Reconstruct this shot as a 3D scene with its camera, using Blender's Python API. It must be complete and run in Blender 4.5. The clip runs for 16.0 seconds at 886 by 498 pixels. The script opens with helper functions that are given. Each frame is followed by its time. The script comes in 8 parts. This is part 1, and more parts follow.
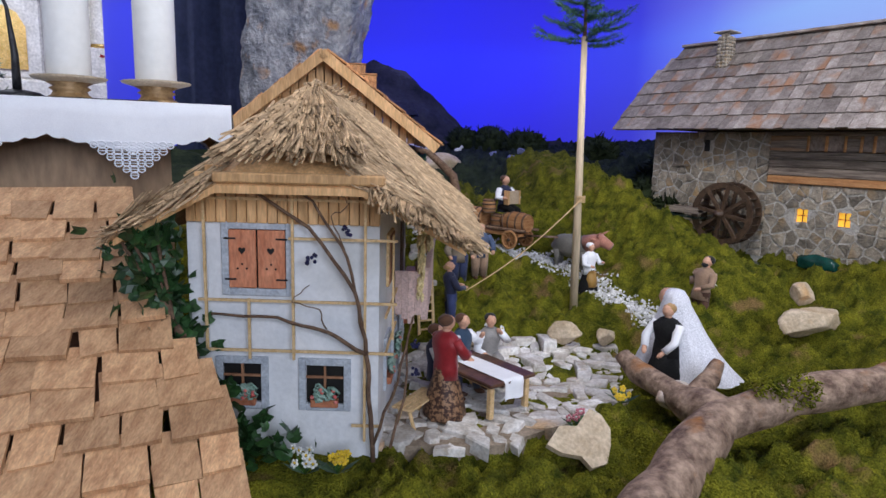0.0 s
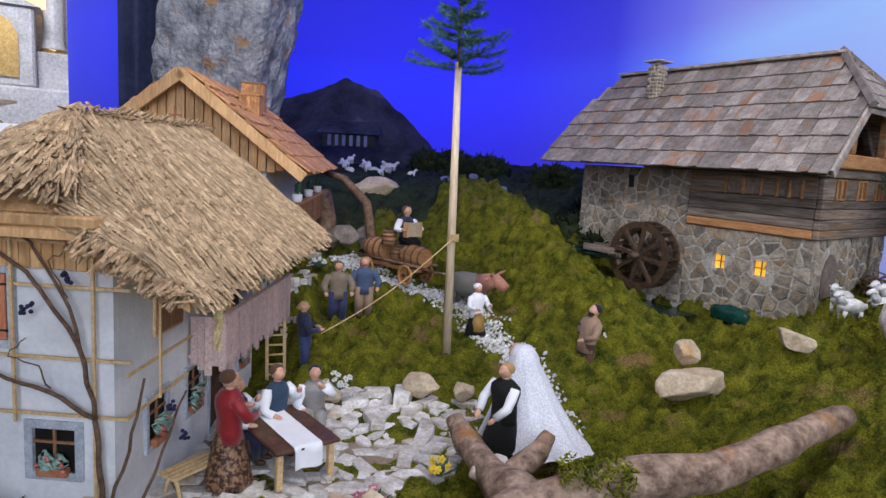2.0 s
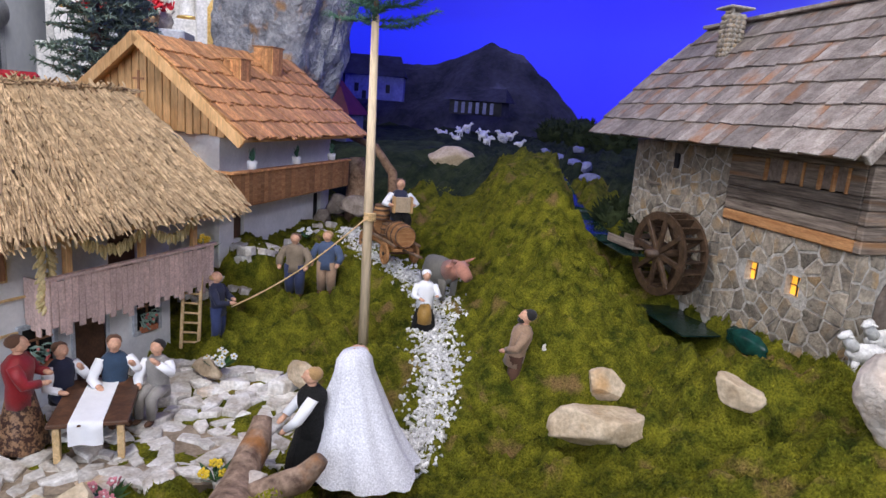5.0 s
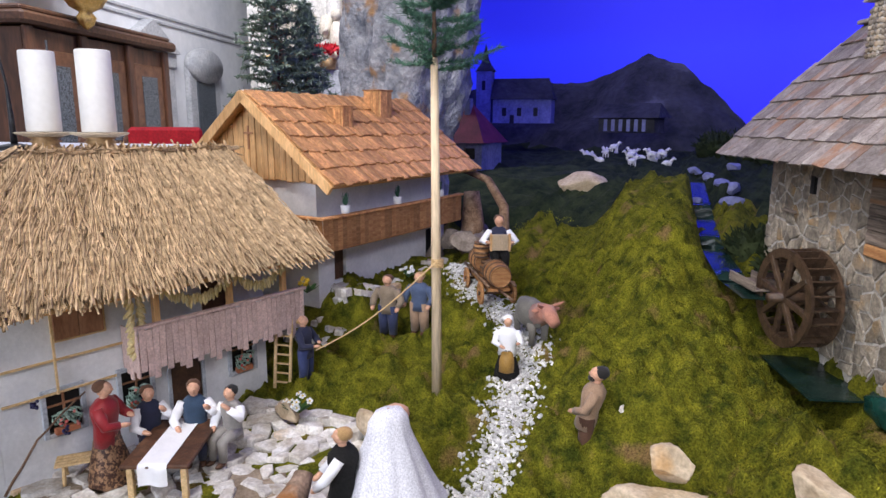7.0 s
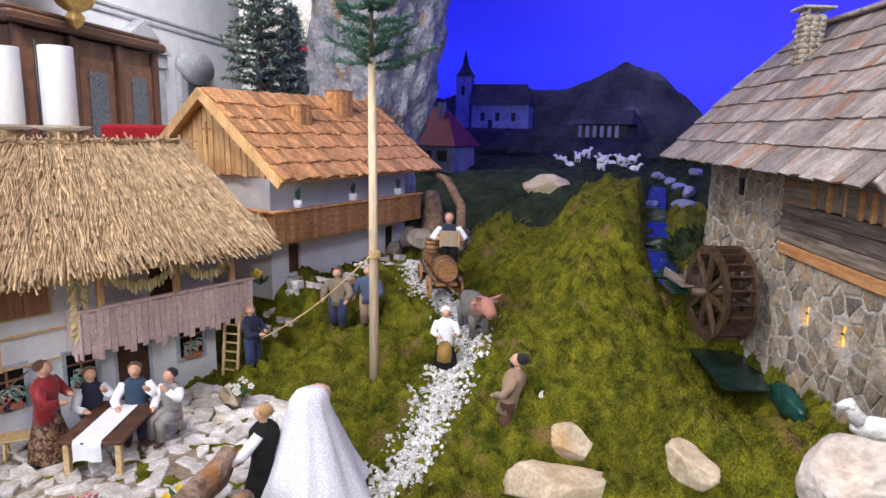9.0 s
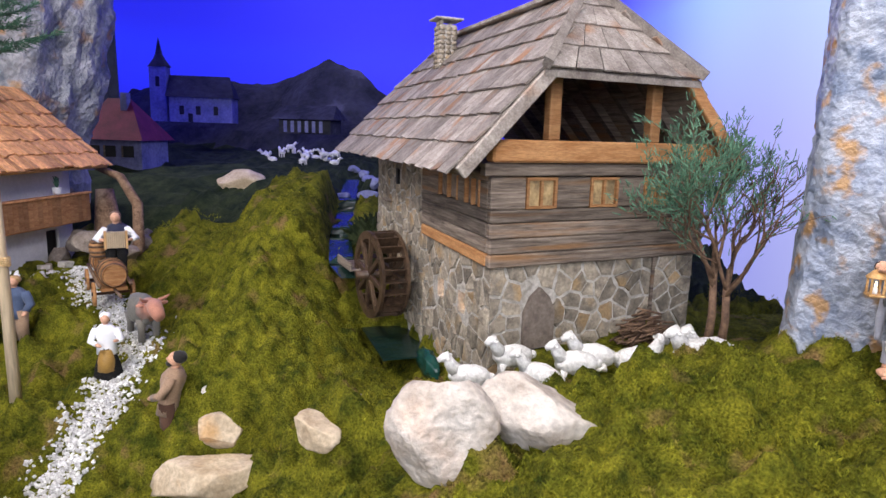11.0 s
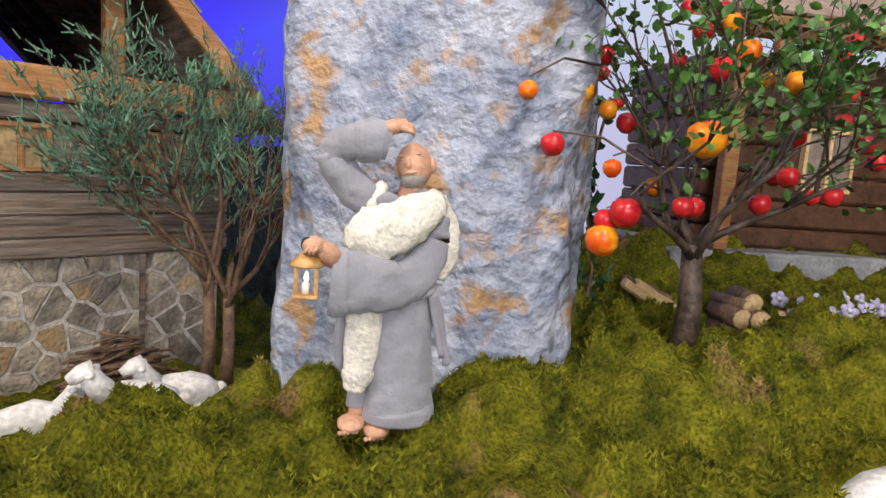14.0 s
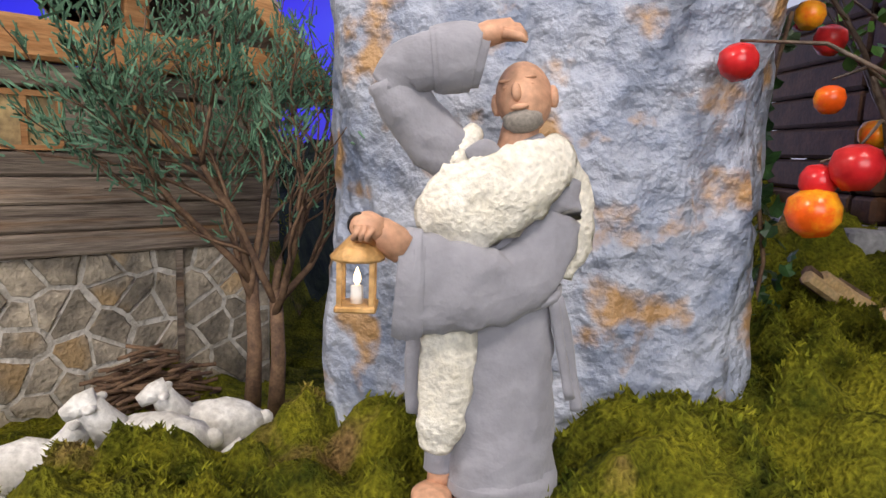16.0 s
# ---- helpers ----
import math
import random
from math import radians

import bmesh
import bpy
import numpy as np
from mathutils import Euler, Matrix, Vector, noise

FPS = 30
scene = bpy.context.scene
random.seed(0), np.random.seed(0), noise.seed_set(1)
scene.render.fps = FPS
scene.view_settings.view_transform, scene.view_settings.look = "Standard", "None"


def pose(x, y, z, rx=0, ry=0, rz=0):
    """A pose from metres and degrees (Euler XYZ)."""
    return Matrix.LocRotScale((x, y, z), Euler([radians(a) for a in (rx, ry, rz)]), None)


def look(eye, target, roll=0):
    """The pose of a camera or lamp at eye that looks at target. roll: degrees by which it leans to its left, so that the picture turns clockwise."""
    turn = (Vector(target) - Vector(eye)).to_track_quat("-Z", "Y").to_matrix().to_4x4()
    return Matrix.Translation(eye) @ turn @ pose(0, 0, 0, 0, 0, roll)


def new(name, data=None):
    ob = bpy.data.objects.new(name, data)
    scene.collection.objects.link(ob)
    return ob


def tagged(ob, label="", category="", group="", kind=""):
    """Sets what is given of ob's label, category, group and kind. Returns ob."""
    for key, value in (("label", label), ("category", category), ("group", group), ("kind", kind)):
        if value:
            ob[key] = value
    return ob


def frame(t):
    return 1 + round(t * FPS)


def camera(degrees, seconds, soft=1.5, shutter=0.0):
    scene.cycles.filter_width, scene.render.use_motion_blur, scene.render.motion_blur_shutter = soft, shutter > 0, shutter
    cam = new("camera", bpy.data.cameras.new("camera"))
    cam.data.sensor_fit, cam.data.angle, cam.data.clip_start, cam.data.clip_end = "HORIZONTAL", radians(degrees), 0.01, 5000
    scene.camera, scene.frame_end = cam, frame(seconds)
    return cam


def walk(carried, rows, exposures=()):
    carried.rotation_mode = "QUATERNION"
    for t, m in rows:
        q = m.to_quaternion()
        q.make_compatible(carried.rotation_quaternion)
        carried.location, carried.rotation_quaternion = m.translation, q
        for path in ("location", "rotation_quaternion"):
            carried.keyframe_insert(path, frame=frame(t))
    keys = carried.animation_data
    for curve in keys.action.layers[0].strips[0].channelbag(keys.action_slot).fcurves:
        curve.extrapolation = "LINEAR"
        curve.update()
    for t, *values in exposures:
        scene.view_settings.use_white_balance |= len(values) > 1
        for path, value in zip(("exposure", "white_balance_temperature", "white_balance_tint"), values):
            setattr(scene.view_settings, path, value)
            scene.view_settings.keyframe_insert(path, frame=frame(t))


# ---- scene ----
cam = camera(69.3, 16.0)
PATH = [
    (0, (0.013, 0.088, 1.318), (-0.007, 2.06, 0.99), 1.5),
    (0.5, (0.105, 0.126, 1.339), (0.167, 2.104, 1.052), 2.4),
    (1, (0.233, 0.15, 1.349), (0.157, 2.13, 1.078), 3.4),
    (1.5, (0.331, 0.175, 1.362), (0.197, 2.151, 1.083), 4.8),
    (2, (0.418, 0.256, 1.37), (0.353, 2.236, 1.094), 3.4),
    (2.5, (0.478, 0.356, 1.387), (0.443, 2.339, 1.131), 2.6),
    (3, (0.578, 0.408, 1.391), (0.551, 2.391, 1.132), 2.3),
    (3.5, (0.737, 0.413, 1.395), (0.479, 2.372, 1.089), 2.7),
    (3.7, (0.802, 0.412, 1.396), (0.484, 2.358, 1.064), 3.3),
    (5.8, (1.253, 0.727, 1.453), (0.39, 2.482, 1.034), 3.8),
    (6, (1.283, 0.722, 1.464), (0.403, 2.469, 1.05), 3.7),
    (6.5, (1.287, 0.791, 1.478), (0.236, 2.448, 1.087), 3.0),
    (7, (1.289, 0.828, 1.482), (0.075, 2.37, 1.095), 0.3),
    (7.5, (1.33, 0.827, 1.481), (0.017, 2.283, 1.087), -0.6),
    (8, (1.383, 0.828, 1.476), (0.058, 2.275, 1.088), -0.7),
    (8.2, (1.393, 0.837, 1.469), (0.072, 2.289, 1.086), -0.2),
    (10.3, (1.553, 0.876, 1.461), (0.774, 2.682, 1.097), 1.1),
    (10.5, (1.572, 0.882, 1.465), (0.877, 2.722, 1.098), 1.0),
    (11, (1.618, 0.898, 1.462), (1.131, 2.804, 1.103), 1.7),
    (11.5, (1.681, 0.907, 1.456), (1.422, 2.858, 1.101), 2.0),
    (12, (1.751, 0.926, 1.442), (1.7, 2.894, 1.088), 2.3),
    (12.5, (1.822, 0.999, 1.425), (1.959, 2.964, 1.076), 2.0),
    (13, (1.863, 1.145, 1.42), (2.137, 3.097, 1.083), 1.8),
    (13.5, (1.911, 1.271, 1.407), (2.291, 3.211, 1.103), 1.4),
    (14, (2.017, 1.375, 1.372), (2.319, 3.332, 1.097), 4.2),
    (14.5, (2.051, 1.443, 1.354), (2.137, 3.424, 1.087), 3.2),
    (15, (2.03, 1.513, 1.345), (2.078, 3.493, 1.069), 2.9),
    (15.5, (2.018, 1.559, 1.335), (2.073, 3.537, 1.048), 2.4),
    (16, (2.019, 1.574, 1.335), (2.089, 3.55, 1.033), 2.2),
]
walk(cam, [(t, look(eye, target, roll)) for t, eye, target, roll in PATH],
     [(0.0, -0.34, 5900, 14), (1.5, -0.36, 5900, 15), (3.5, -0.24, 5950, 16), (7.0, 0.07, 6250, 16), (11.0, 0.26, 6400, 16), (13.5, 0.1, 6950, 15), (16.0, -0.08, 7050, 15)])

# ---- world and large lights ----
world = bpy.data.worlds.new("world")
scene.world = world
world.use_nodes = True
wn = world.node_tree.nodes
wn["Background"].inputs[0].default_value = (0.86, 0.90, 1.0, 1)
wn["Background"].inputs[1].default_value = 0.6


def area(name, at, to, sx, sy, watts, colour):
    d = bpy.data.lights.new(name, "AREA")
    d.shape, d.size, d.size_y, d.energy, d.color = "RECTANGLE", sx, sy, watts, colour
    ob = new(name, d)
    ob.matrix_world = look(at, to)
    return ob


# unseen lamps: added church fill, crib lamps above, and blue lights behind the hills
# soft front fill added in the nave; no window is built
area("window_light", (1.7, -3.2, 2.7), (1.1, 2.0, 1.1), 3.6, 2.4, 215, (0.88, 0.93, 1.0))
# fill added to brighten the side wall, again without a window
area("window_light", (-3.6, 4.2, 6.5), (-8.0, 6.0, 2.0), 2.2, 2.2, 520, (0.95, 0.97, 1.0))
area("crib_spot", (2.3, 0.9, 2.75), (2.0, 1.9, 1.1), 0.5, 0.3, 21, (1.0, 0.96, 0.90))
area("crib_spot", (0.9, 0.9, 2.9), (0.7, 2.0, 0.9), 0.5, 0.3, 2, (1.0, 0.95, 0.88))
# third lamp added to lift the dark side of the mill
area("crib_spot", (0.35, 1.1, 2.9), (1.25, 2.5, 1.25), 0.4, 0.3, 32, (1.0, 0.96, 0.9))
area("blue_tube", (-0.7, 5.75, 1.25), (-0.7, 6.9, 2.2), 2.4, 0.1, 26, (0.02, 0.03, 1.0))
# overhead blue fill added to tint the far meadow and mountains
area("blue_tube", (-0.2, 4.6, 3.6), (-0.6, 5.0, 1.2), 1.6, 0.2, 26, (0.03, 0.03, 1.0))


# ---- materials ----
def mat(name, c1, c2, scale=30, rough=0.75, bump=0.3, bscale=150, stretch=(1, 1, 1), rnd=0.0, metal=0.0, c3=None, c3at=0.6, dist=0.002, island=0.0, lo=0.35, hi=0.65, spec=0.4, sheen=0.0, c3scale=0.3, glow=0.0, fine=0.2):
    m = bpy.data.materials.new(name)
    m.use_nodes = True
    t = m.node_tree
    b = t.nodes["Principled BSDF"]
    L = t.links.new
    pos = t.nodes.new("ShaderNodeNewGeometry")
    mp = t.nodes.new("ShaderNodeMapping")
    mp.inputs["Scale"].default_value = stretch
    L(pos.outputs["Position"], mp.inputs["Vector"])
    vec = mp.outputs["Vector"]
    info = t.nodes.new("ShaderNodeObjectInfo")
    if rnd:
        ad = t.nodes.new("ShaderNodeVectorMath")
        ad.operation = "ADD"
        sc = t.nodes.new("ShaderNodeMath")
        sc.operation = "MULTIPLY"
        sc.inputs[1].default_value = 7.0
        L(info.outputs["Random"], sc.inputs[0])
        L(vec, ad.inputs[0]), L(sc.outputs[0], ad.inputs[1])
        vec = ad.outputs[0]
    n1 = t.nodes.new("ShaderNodeTexNoise")
    n1.inputs["Scale"].default_value, n1.inputs["Detail"].default_value, n1.inputs["Roughness"].default_value = scale, 6, 0.65
    L(vec, n1.inputs["Vector"])
    r = t.nodes.new("ShaderNodeValToRGB")
    r.color_ramp.elements[0].position, r.color_ramp.elements[1].position = lo, hi
    r.color_ramp.elements[0].color, r.color_ramp.elements[1].color = (*c1, 1), (*c2, 1)
    L(n1.outputs["Fac"], r.inputs["Fac"])
    col = r.outputs["Color"]
    if c3:
        n3 = t.nodes.new("ShaderNodeTexNoise")
        n3.inputs["Scale"].default_value, n3.inputs["Detail"].default_value = scale * c3scale, 5
        L(vec, n3.inputs["Vector"])
        mr = t.nodes.new("ShaderNodeMapRange")
        mr.inputs["From Min"].default_value, mr.inputs["From Max"].default_value = c3at, c3at + 0.12
        L(n3.outputs["Fac"], mr.inputs["Value"])
        mx = t.nodes.new("ShaderNodeMix")
        mx.data_type = "RGBA"
        L(mr.outputs["Result"], mx.inputs["Factor"]), L(col, mx.inputs["A"])
        mx.inputs["B"].default_value = (*c3, 1)
        col = mx.outputs["Result"]
    n2 = t.nodes.new("ShaderNodeTexNoise")
    n2.inputs["Scale"].default_value, n2.inputs["Detail"].default_value = bscale, 4
    L(vec, n2.inputs["Vector"])
    hsv = t.nodes.new("ShaderNodeHueSaturation")
    va = t.nodes.new("ShaderNodeMapRange")
    va.inputs["From Min"].default_value, va.inputs["From Max"].default_value = 0.3, 0.7
    va.inputs["To Min"].default_value, va.inputs["To Max"].default_value = 1 - fine, 1 + fine
    L(n2.outputs["Fac"], va.inputs["Value"])
    val = va.outputs["Result"]
    if rnd or island:
        amount = rnd or island
        rm = t.nodes.new("ShaderNodeMapRange")
        rm.inputs["To Min"].default_value, rm.inputs["To Max"].default_value = 1 - amount, 1 + amount
        L(info.outputs["Random"] if rnd else pos.outputs["Random Per Island"], rm.inputs["Value"])
        mu = t.nodes.new("ShaderNodeMath")
        mu.operation = "MULTIPLY"
        L(val, mu.inputs[0]), L(rm.outputs["Result"], mu.inputs[1])
        val = mu.outputs[0]
    L(val, hsv.inputs["Value"]), L(col, hsv.inputs["Color"])
    L(hsv.outputs["Color"], b.inputs["Base Color"])
    b.inputs["Roughness"].default_value, b.inputs["Metallic"].default_value = rough, metal
    b.inputs["Specular IOR Level"].default_value = spec
    b.inputs["Sheen Weight"].default_value = sheen
    if bump:
        bp = t.nodes.new("ShaderNodeBump")
        bp.inputs["Strength"].default_value, bp.inputs["Distance"].default_value = bump, dist
        L(n2.outputs["Fac"], bp.inputs["Height"]), L(bp.outputs["Normal"], b.inputs["Normal"])
    if glow:
        L(hsv.outputs["Color"], b.inputs["Emission Color"])
        b.inputs["Emission Strength"].default_value = glow
    return m


MOSS = mat("moss", (0.045, 0.058, 0.006), (0.245, 0.232, 0.018), 24, 0.95, 1.0, 260, c3=(0.26, 0.165, 0.065), c3at=0.60, dist=0.012, spec=0.1, c3scale=0.42, lo=0.34, hi=0.66, fine=0.5)
TUFT = mat("moss_tuft", (0.055, 0.072, 0.008), (0.275, 0.265, 0.022), 24, 0.95, 0.0, 90, c3=(0.28, 0.18, 0.07), c3at=0.60, island=0.5, spec=0.1, c3scale=0.42, lo=0.34, hi=0.66)
# moss with shade painted in, for the far part out of the front light
SHADEDMOSS = mat("shaded_far_moss", (0.010, 0.016, 0.008), (0.038, 0.050, 0.020), 14, 0.95, 0.8, 120, spec=0.1, dist=0.006)
STRAW = mat("straw", (0.28, 0.18, 0.09), (0.60, 0.43, 0.255), 60, 0.7, 0.2, 400, island=0.34)
WOODN = mat("new_wood", (0.50, 0.28, 0.11), (0.70, 0.43, 0.20), 40, 0.65, 0.35, 220, stretch=(1, 1, 0.18), rnd=0.16)
WOODR = mat("roof_wood", (0.36, 0.155, 0.06), (0.68, 0.35, 0.145), 45, 0.65, 0.5, 220, rnd=0.34)
WOODL = mat("shingle_wood", (0.38, 0.20, 0.095), (0.60, 0.37, 0.195), 40, 0.75, 0.7, 260, rnd=0.26, stretch=(1.6, 0.5, 0.5))
WOODG = mat("grey_shingle", (0.19, 0.155, 0.135), (0.36, 0.315, 0.28), 30, 0.85, 0.5, 240, rnd=0.3, c3=(0.28, 0.15, 0.085), c3at=0.56)
WOODD = mat("old_plank", (0.085, 0.062, 0.048), (0.30, 0.24, 0.19), 60, 0.8, 0.8, 300, stretch=(0.16, 0.16, 2.6), rnd=0.28, c3=(0.27, 0.14, 0.06), c3at=0.56, c3scale=0.2)
WOODO = mat("orange_plank", (0.30, 0.13, 0.045), (0.46, 0.24, 0.10), 50, 0.75, 0.5, 260, stretch=(0.3, 0.3, 2.0), rnd=0.25)
WOODK = mat("dark_wood", (0.05, 0.022, 0.012), (0.12, 0.055, 0.028), 30, 0.5, 0.3, 160, rnd=0.1)
WHEELW = mat("wet_wood", (0.035, 0.02, 0.012), (0.10, 0.06, 0.035), 50, 0.45, 0.5, 260, rnd=0.2)
BARK = mat("bark", (0.10, 0.055, 0.03), (0.26, 0.16, 0.10), 40, 0.85, 0.8, 160, c3=(0.34, 0.24, 0.17), c3at=0.55, dist=0.003)
TWIG = mat("twig", (0.08, 0.045, 0.03), (0.2, 0.12, 0.07), 80, 0.8, 0.4, 300)
LOGW = mat("driftwood", (0.09, 0.05, 0.032), (0.40, 0.28, 0.20), 34, 0.7, 1.0, 90, c3=(0.32, 0.13, 0.03), c3at=0.60, dist=0.004)
PLASTER = mat("lime_plaster", (0.66, 0.67, 0.69), (0.80, 0.80, 0.81), 12, 0.9, 0.3, 110, c3=(0.58, 0.58, 0.57), c3at=0.60, fine=0.05)
GREYP = mat("grey_frame_paint", (0.36, 0.39, 0.44), (0.50, 0.53, 0.57), 40, 0.8, 0.3, 200)
SHUT = mat("shutter_wood", (0.50, 0.17, 0.08), (0.66, 0.28, 0.15), 50, 0.6, 0.3, 220, stretch=(1, 1, 0.3))
BROWNSH = mat("brown_shutter", (0.26, 0.12, 0.06), (0.38, 0.19, 0.10), 50, 0.7, 0.3, 220, stretch=(1, 1, 0.3))
PINKW = mat("pale_pink_planks", (0.52, 0.37, 0.32), (0.68, 0.50, 0.45), 50, 0.75, 0.3, 220, rnd=0.14)
LATH = mat("lath", (0.55, 0.36, 0.16), (0.72, 0.52, 0.28), 90, 0.7, 0.2, 300)
# black put in for the shade inside openings; also colours the wicks
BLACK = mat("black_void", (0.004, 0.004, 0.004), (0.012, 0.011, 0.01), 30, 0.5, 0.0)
IRON = mat("dark_iron", (0.02, 0.02, 0.022), (0.05, 0.05, 0.055), 60, 0.45, 0.2, 300, metal=0.7)
STONEM = mat("mill_mortar", (0.34, 0.31, 0.265), (0.60, 0.56, 0.51), 40, 0.9, 1.0, 120, dist=0.006)
STONEW = mat("mill_stone", (0.17, 0.145, 0.115), (0.42, 0.355, 0.27), 34, 0.8, 1.0, 150, rnd=0.34, c3=(0.40, 0.27, 0.14), c3at=0.55, dist=0.005)
SLAB = mat("paving_stone", (0.40, 0.35, 0.29), (0.74, 0.72, 0.69), 20, 0.8, 0.6, 150, rnd=0.18, c3=(0.50, 0.34, 0.20), c3at=0.62)
ROCKB = mat("beige_rock", (0.40, 0.30, 0.19), (0.60, 0.49, 0.35), 22, 0.85, 0.7, 140, c3=(0.50, 0.28, 0.10), c3at=0.66)
ROCKW = mat("white_rock", (0.42, 0.35, 0.29), (0.66, 0.60, 0.54), 18, 0.8, 1.0, 90, c3=(0.60, 0.42, 0.31), c3at=0.60, dist=0.006)
GRAVEL = mat("white_gravel", (0.46, 0.45, 0.43), (0.78, 0.77, 0.75), 120, 0.85, 0.2, 300, island=0.3)
CRAG = mat("painted_crag", (0.15, 0.19, 0.28), (0.46, 0.49, 0.57), 15, 0.5, 1.0, 62, c3=(0.40, 0.235, 0.11), c3at=0.55, dist=0.012, spec=0.5, c3scale=1.7)
CRAGD = mat("grey_crag", (0.12, 0.135, 0.17), (0.46, 0.46, 0.49), 13, 0.5, 1.0, 55, c3=(0.40, 0.23, 0.11), c3at=0.58, dist=0.02, spec=0.5, c3scale=0.8)
WOOLP = mat("white_glaze", (0.60, 0.58, 0.55), (0.80, 0.79, 0.77), 60, 0.5, 0.6, 160, dist=0.004)
SKIN = mat("painted_skin", (0.56, 0.30, 0.19), (0.66, 0.38, 0.25), 60, 0.55, 0.1, 200)
CLOTHG = mat("grey_cloth", (0.255, 0.255, 0.29), (0.33, 0.33, 0.375), 40, 0.95, 0.7, 48, sheen=0.2, dist=0.006, fine=0.05)
FLEECE = mat("cream_fleece", (0.70, 0.66, 0.56), (0.84, 0.81, 0.73), 60, 0.95, 0.8, 260, dist=0.003)
LINEN = mat("white_linen", (0.80, 0.80, 0.82), (0.88, 0.88, 0.90), 30, 0.9, 0.2, 700, fine=0.03)
BLUELIN = mat("altar_linen", (0.78, 0.79, 0.84), (0.85, 0.86, 0.90), 12, 0.9, 0.15, 400, fine=0.03)
CANDLE = mat("candle_wax", (0.86, 0.85, 0.81), (0.90, 0.89, 0.86), 10, 0.5, 0.1, 60, fine=0.03)
LEAF = mat("ivy_leaf", (0.012, 0.035, 0.012), (0.035, 0.09, 0.025), 40, 0.4, 0.2, 160, island=0.4)
LEAFA = mat("apple_leaf", (0.03, 0.10, 0.02), (0.09, 0.22, 0.04), 60, 0.45, 0.1, 160, island=0.4)
NEEDLE = mat("needles", (0.02, 0.07, 0.045), (0.06, 0.15, 0.09), 60, 0.6, 0.0, 200, island=0.4)
SAGE = mat("sage_bush", (0.05, 0.13, 0.08), (0.13, 0.26, 0.16), 60, 0.7, 0.0, 200, island=0.3)
APPLE = mat("red_apple", (0.50, 0.012, 0.02), (0.66, 0.03, 0.03), 30, 0.25, 0.0, 100, rnd=0.15)
APPLEO = mat("orange_apple", (0.78, 0.10, 0.01), (0.85, 0.38, 0.02), 26, 0.25, 0.0, 100, rnd=0.1, lo=0.42, hi=0.58)
GOLD = mat("gilding", (0.62, 0.38, 0.10), (0.80, 0.56, 0.22), 20, 0.3, 0.5, 60, metal=0.9, dist=0.01)
GLOW = mat("warm_window", (0.9, 0.42, 0.03), (1.0, 0.55, 0.06), 40, 0.5, 0.0, glow=1.1)
FLAME = mat("lantern_light", (1.0, 0.72, 0.35), (1.0, 0.8, 0.5), 40, 0.5, 0.0, glow=6.0)
WATER = mat("pool_water", (0.006, 0.020, 0.016), (0.015, 0.036, 0.030), 20, 0.12, 0.5, 60, dist=0.004, spec=0.4)
FLOORM = mat("church_floor", (0.30, 0.27, 0.24), (0.42, 0.39, 0.35), 3, 0.5, 0.1, 40)
CHWALL = mat("church_wall", (0.62, 0.63, 0.64), (0.76, 0.76, 0.75), 1.2, 0.9, 0.1, 8, c3=(0.52, 0.53, 0.55), c3at=0.58, fine=0.04)
CHGREY = mat("grey_stone_trim", (0.36, 0.37, 0.38), (0.50, 0.50, 0.50), 4, 0.8, 0.2, 30)
MARBLE = mat("pale_marble", (0.60, 0.57, 0.52), (0.76, 0.73, 0.68), 5, 0.4, 0.1, 30)
WALNUT = mat("walnut_panel", (0.05, 0.022, 0.012), (0.13, 0.055, 0.028), 8, 0.45, 0.2, 40, stretch=(1, 1, 0.2))
REDB = mat("red_cloth", (0.45, 0.01, 0.02), (0.58, 0.02, 0.03), 10, 0.8, 0.2, 100)
CURT = mat("dark_blue_curtain", (0.035, 0.045, 0.10), (0.06, 0.07, 0.15), 4, 0.9, 0.3, 30)
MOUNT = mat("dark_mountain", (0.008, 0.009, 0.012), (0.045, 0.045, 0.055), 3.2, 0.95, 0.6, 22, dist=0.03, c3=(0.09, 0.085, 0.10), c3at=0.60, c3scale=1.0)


def plain(name, c, rough=0.85, sheen=0.15):
    d = tuple(v * 0.8 for v in c)
    return mat(name, d, c, 60, rough, 0.25, 600, sheen=sheen)


# painted sky cloth; blue light from behind the hills is put into its emission
SKY = bpy.data.materials.new("glowing_sky_cloth")
SKY.use_nodes = True
t = SKY.node_tree
b = t.nodes["Principled BSDF"]
geo = t.nodes.new("ShaderNodeNewGeometry")
sep = t.nodes.new("ShaderNodeSeparateXYZ")
t.links.new(geo.outputs["Position"], sep.inputs[0])


def ramp(sock, a, z, stops):
    mr = t.nodes.new("ShaderNodeMapRange")
    mr.inputs["From Min"].default_value, mr.inputs["From Max"].default_value = a, z
    t.links.new(sock, mr.inputs["Value"])
    r = t.nodes.new("ShaderNodeValToRGB")
    while len(r.color_ramp.elements) < len(stops):
        r.color_ramp.elements.new(0.5)
    for e, (p, c) in zip(r.color_ramp.elements, stops):
        e.position, e.color = p, (*c, 1)
    t.links.new(mr.outputs["Result"], r.inputs["Fac"])
    return r.outputs["Color"]


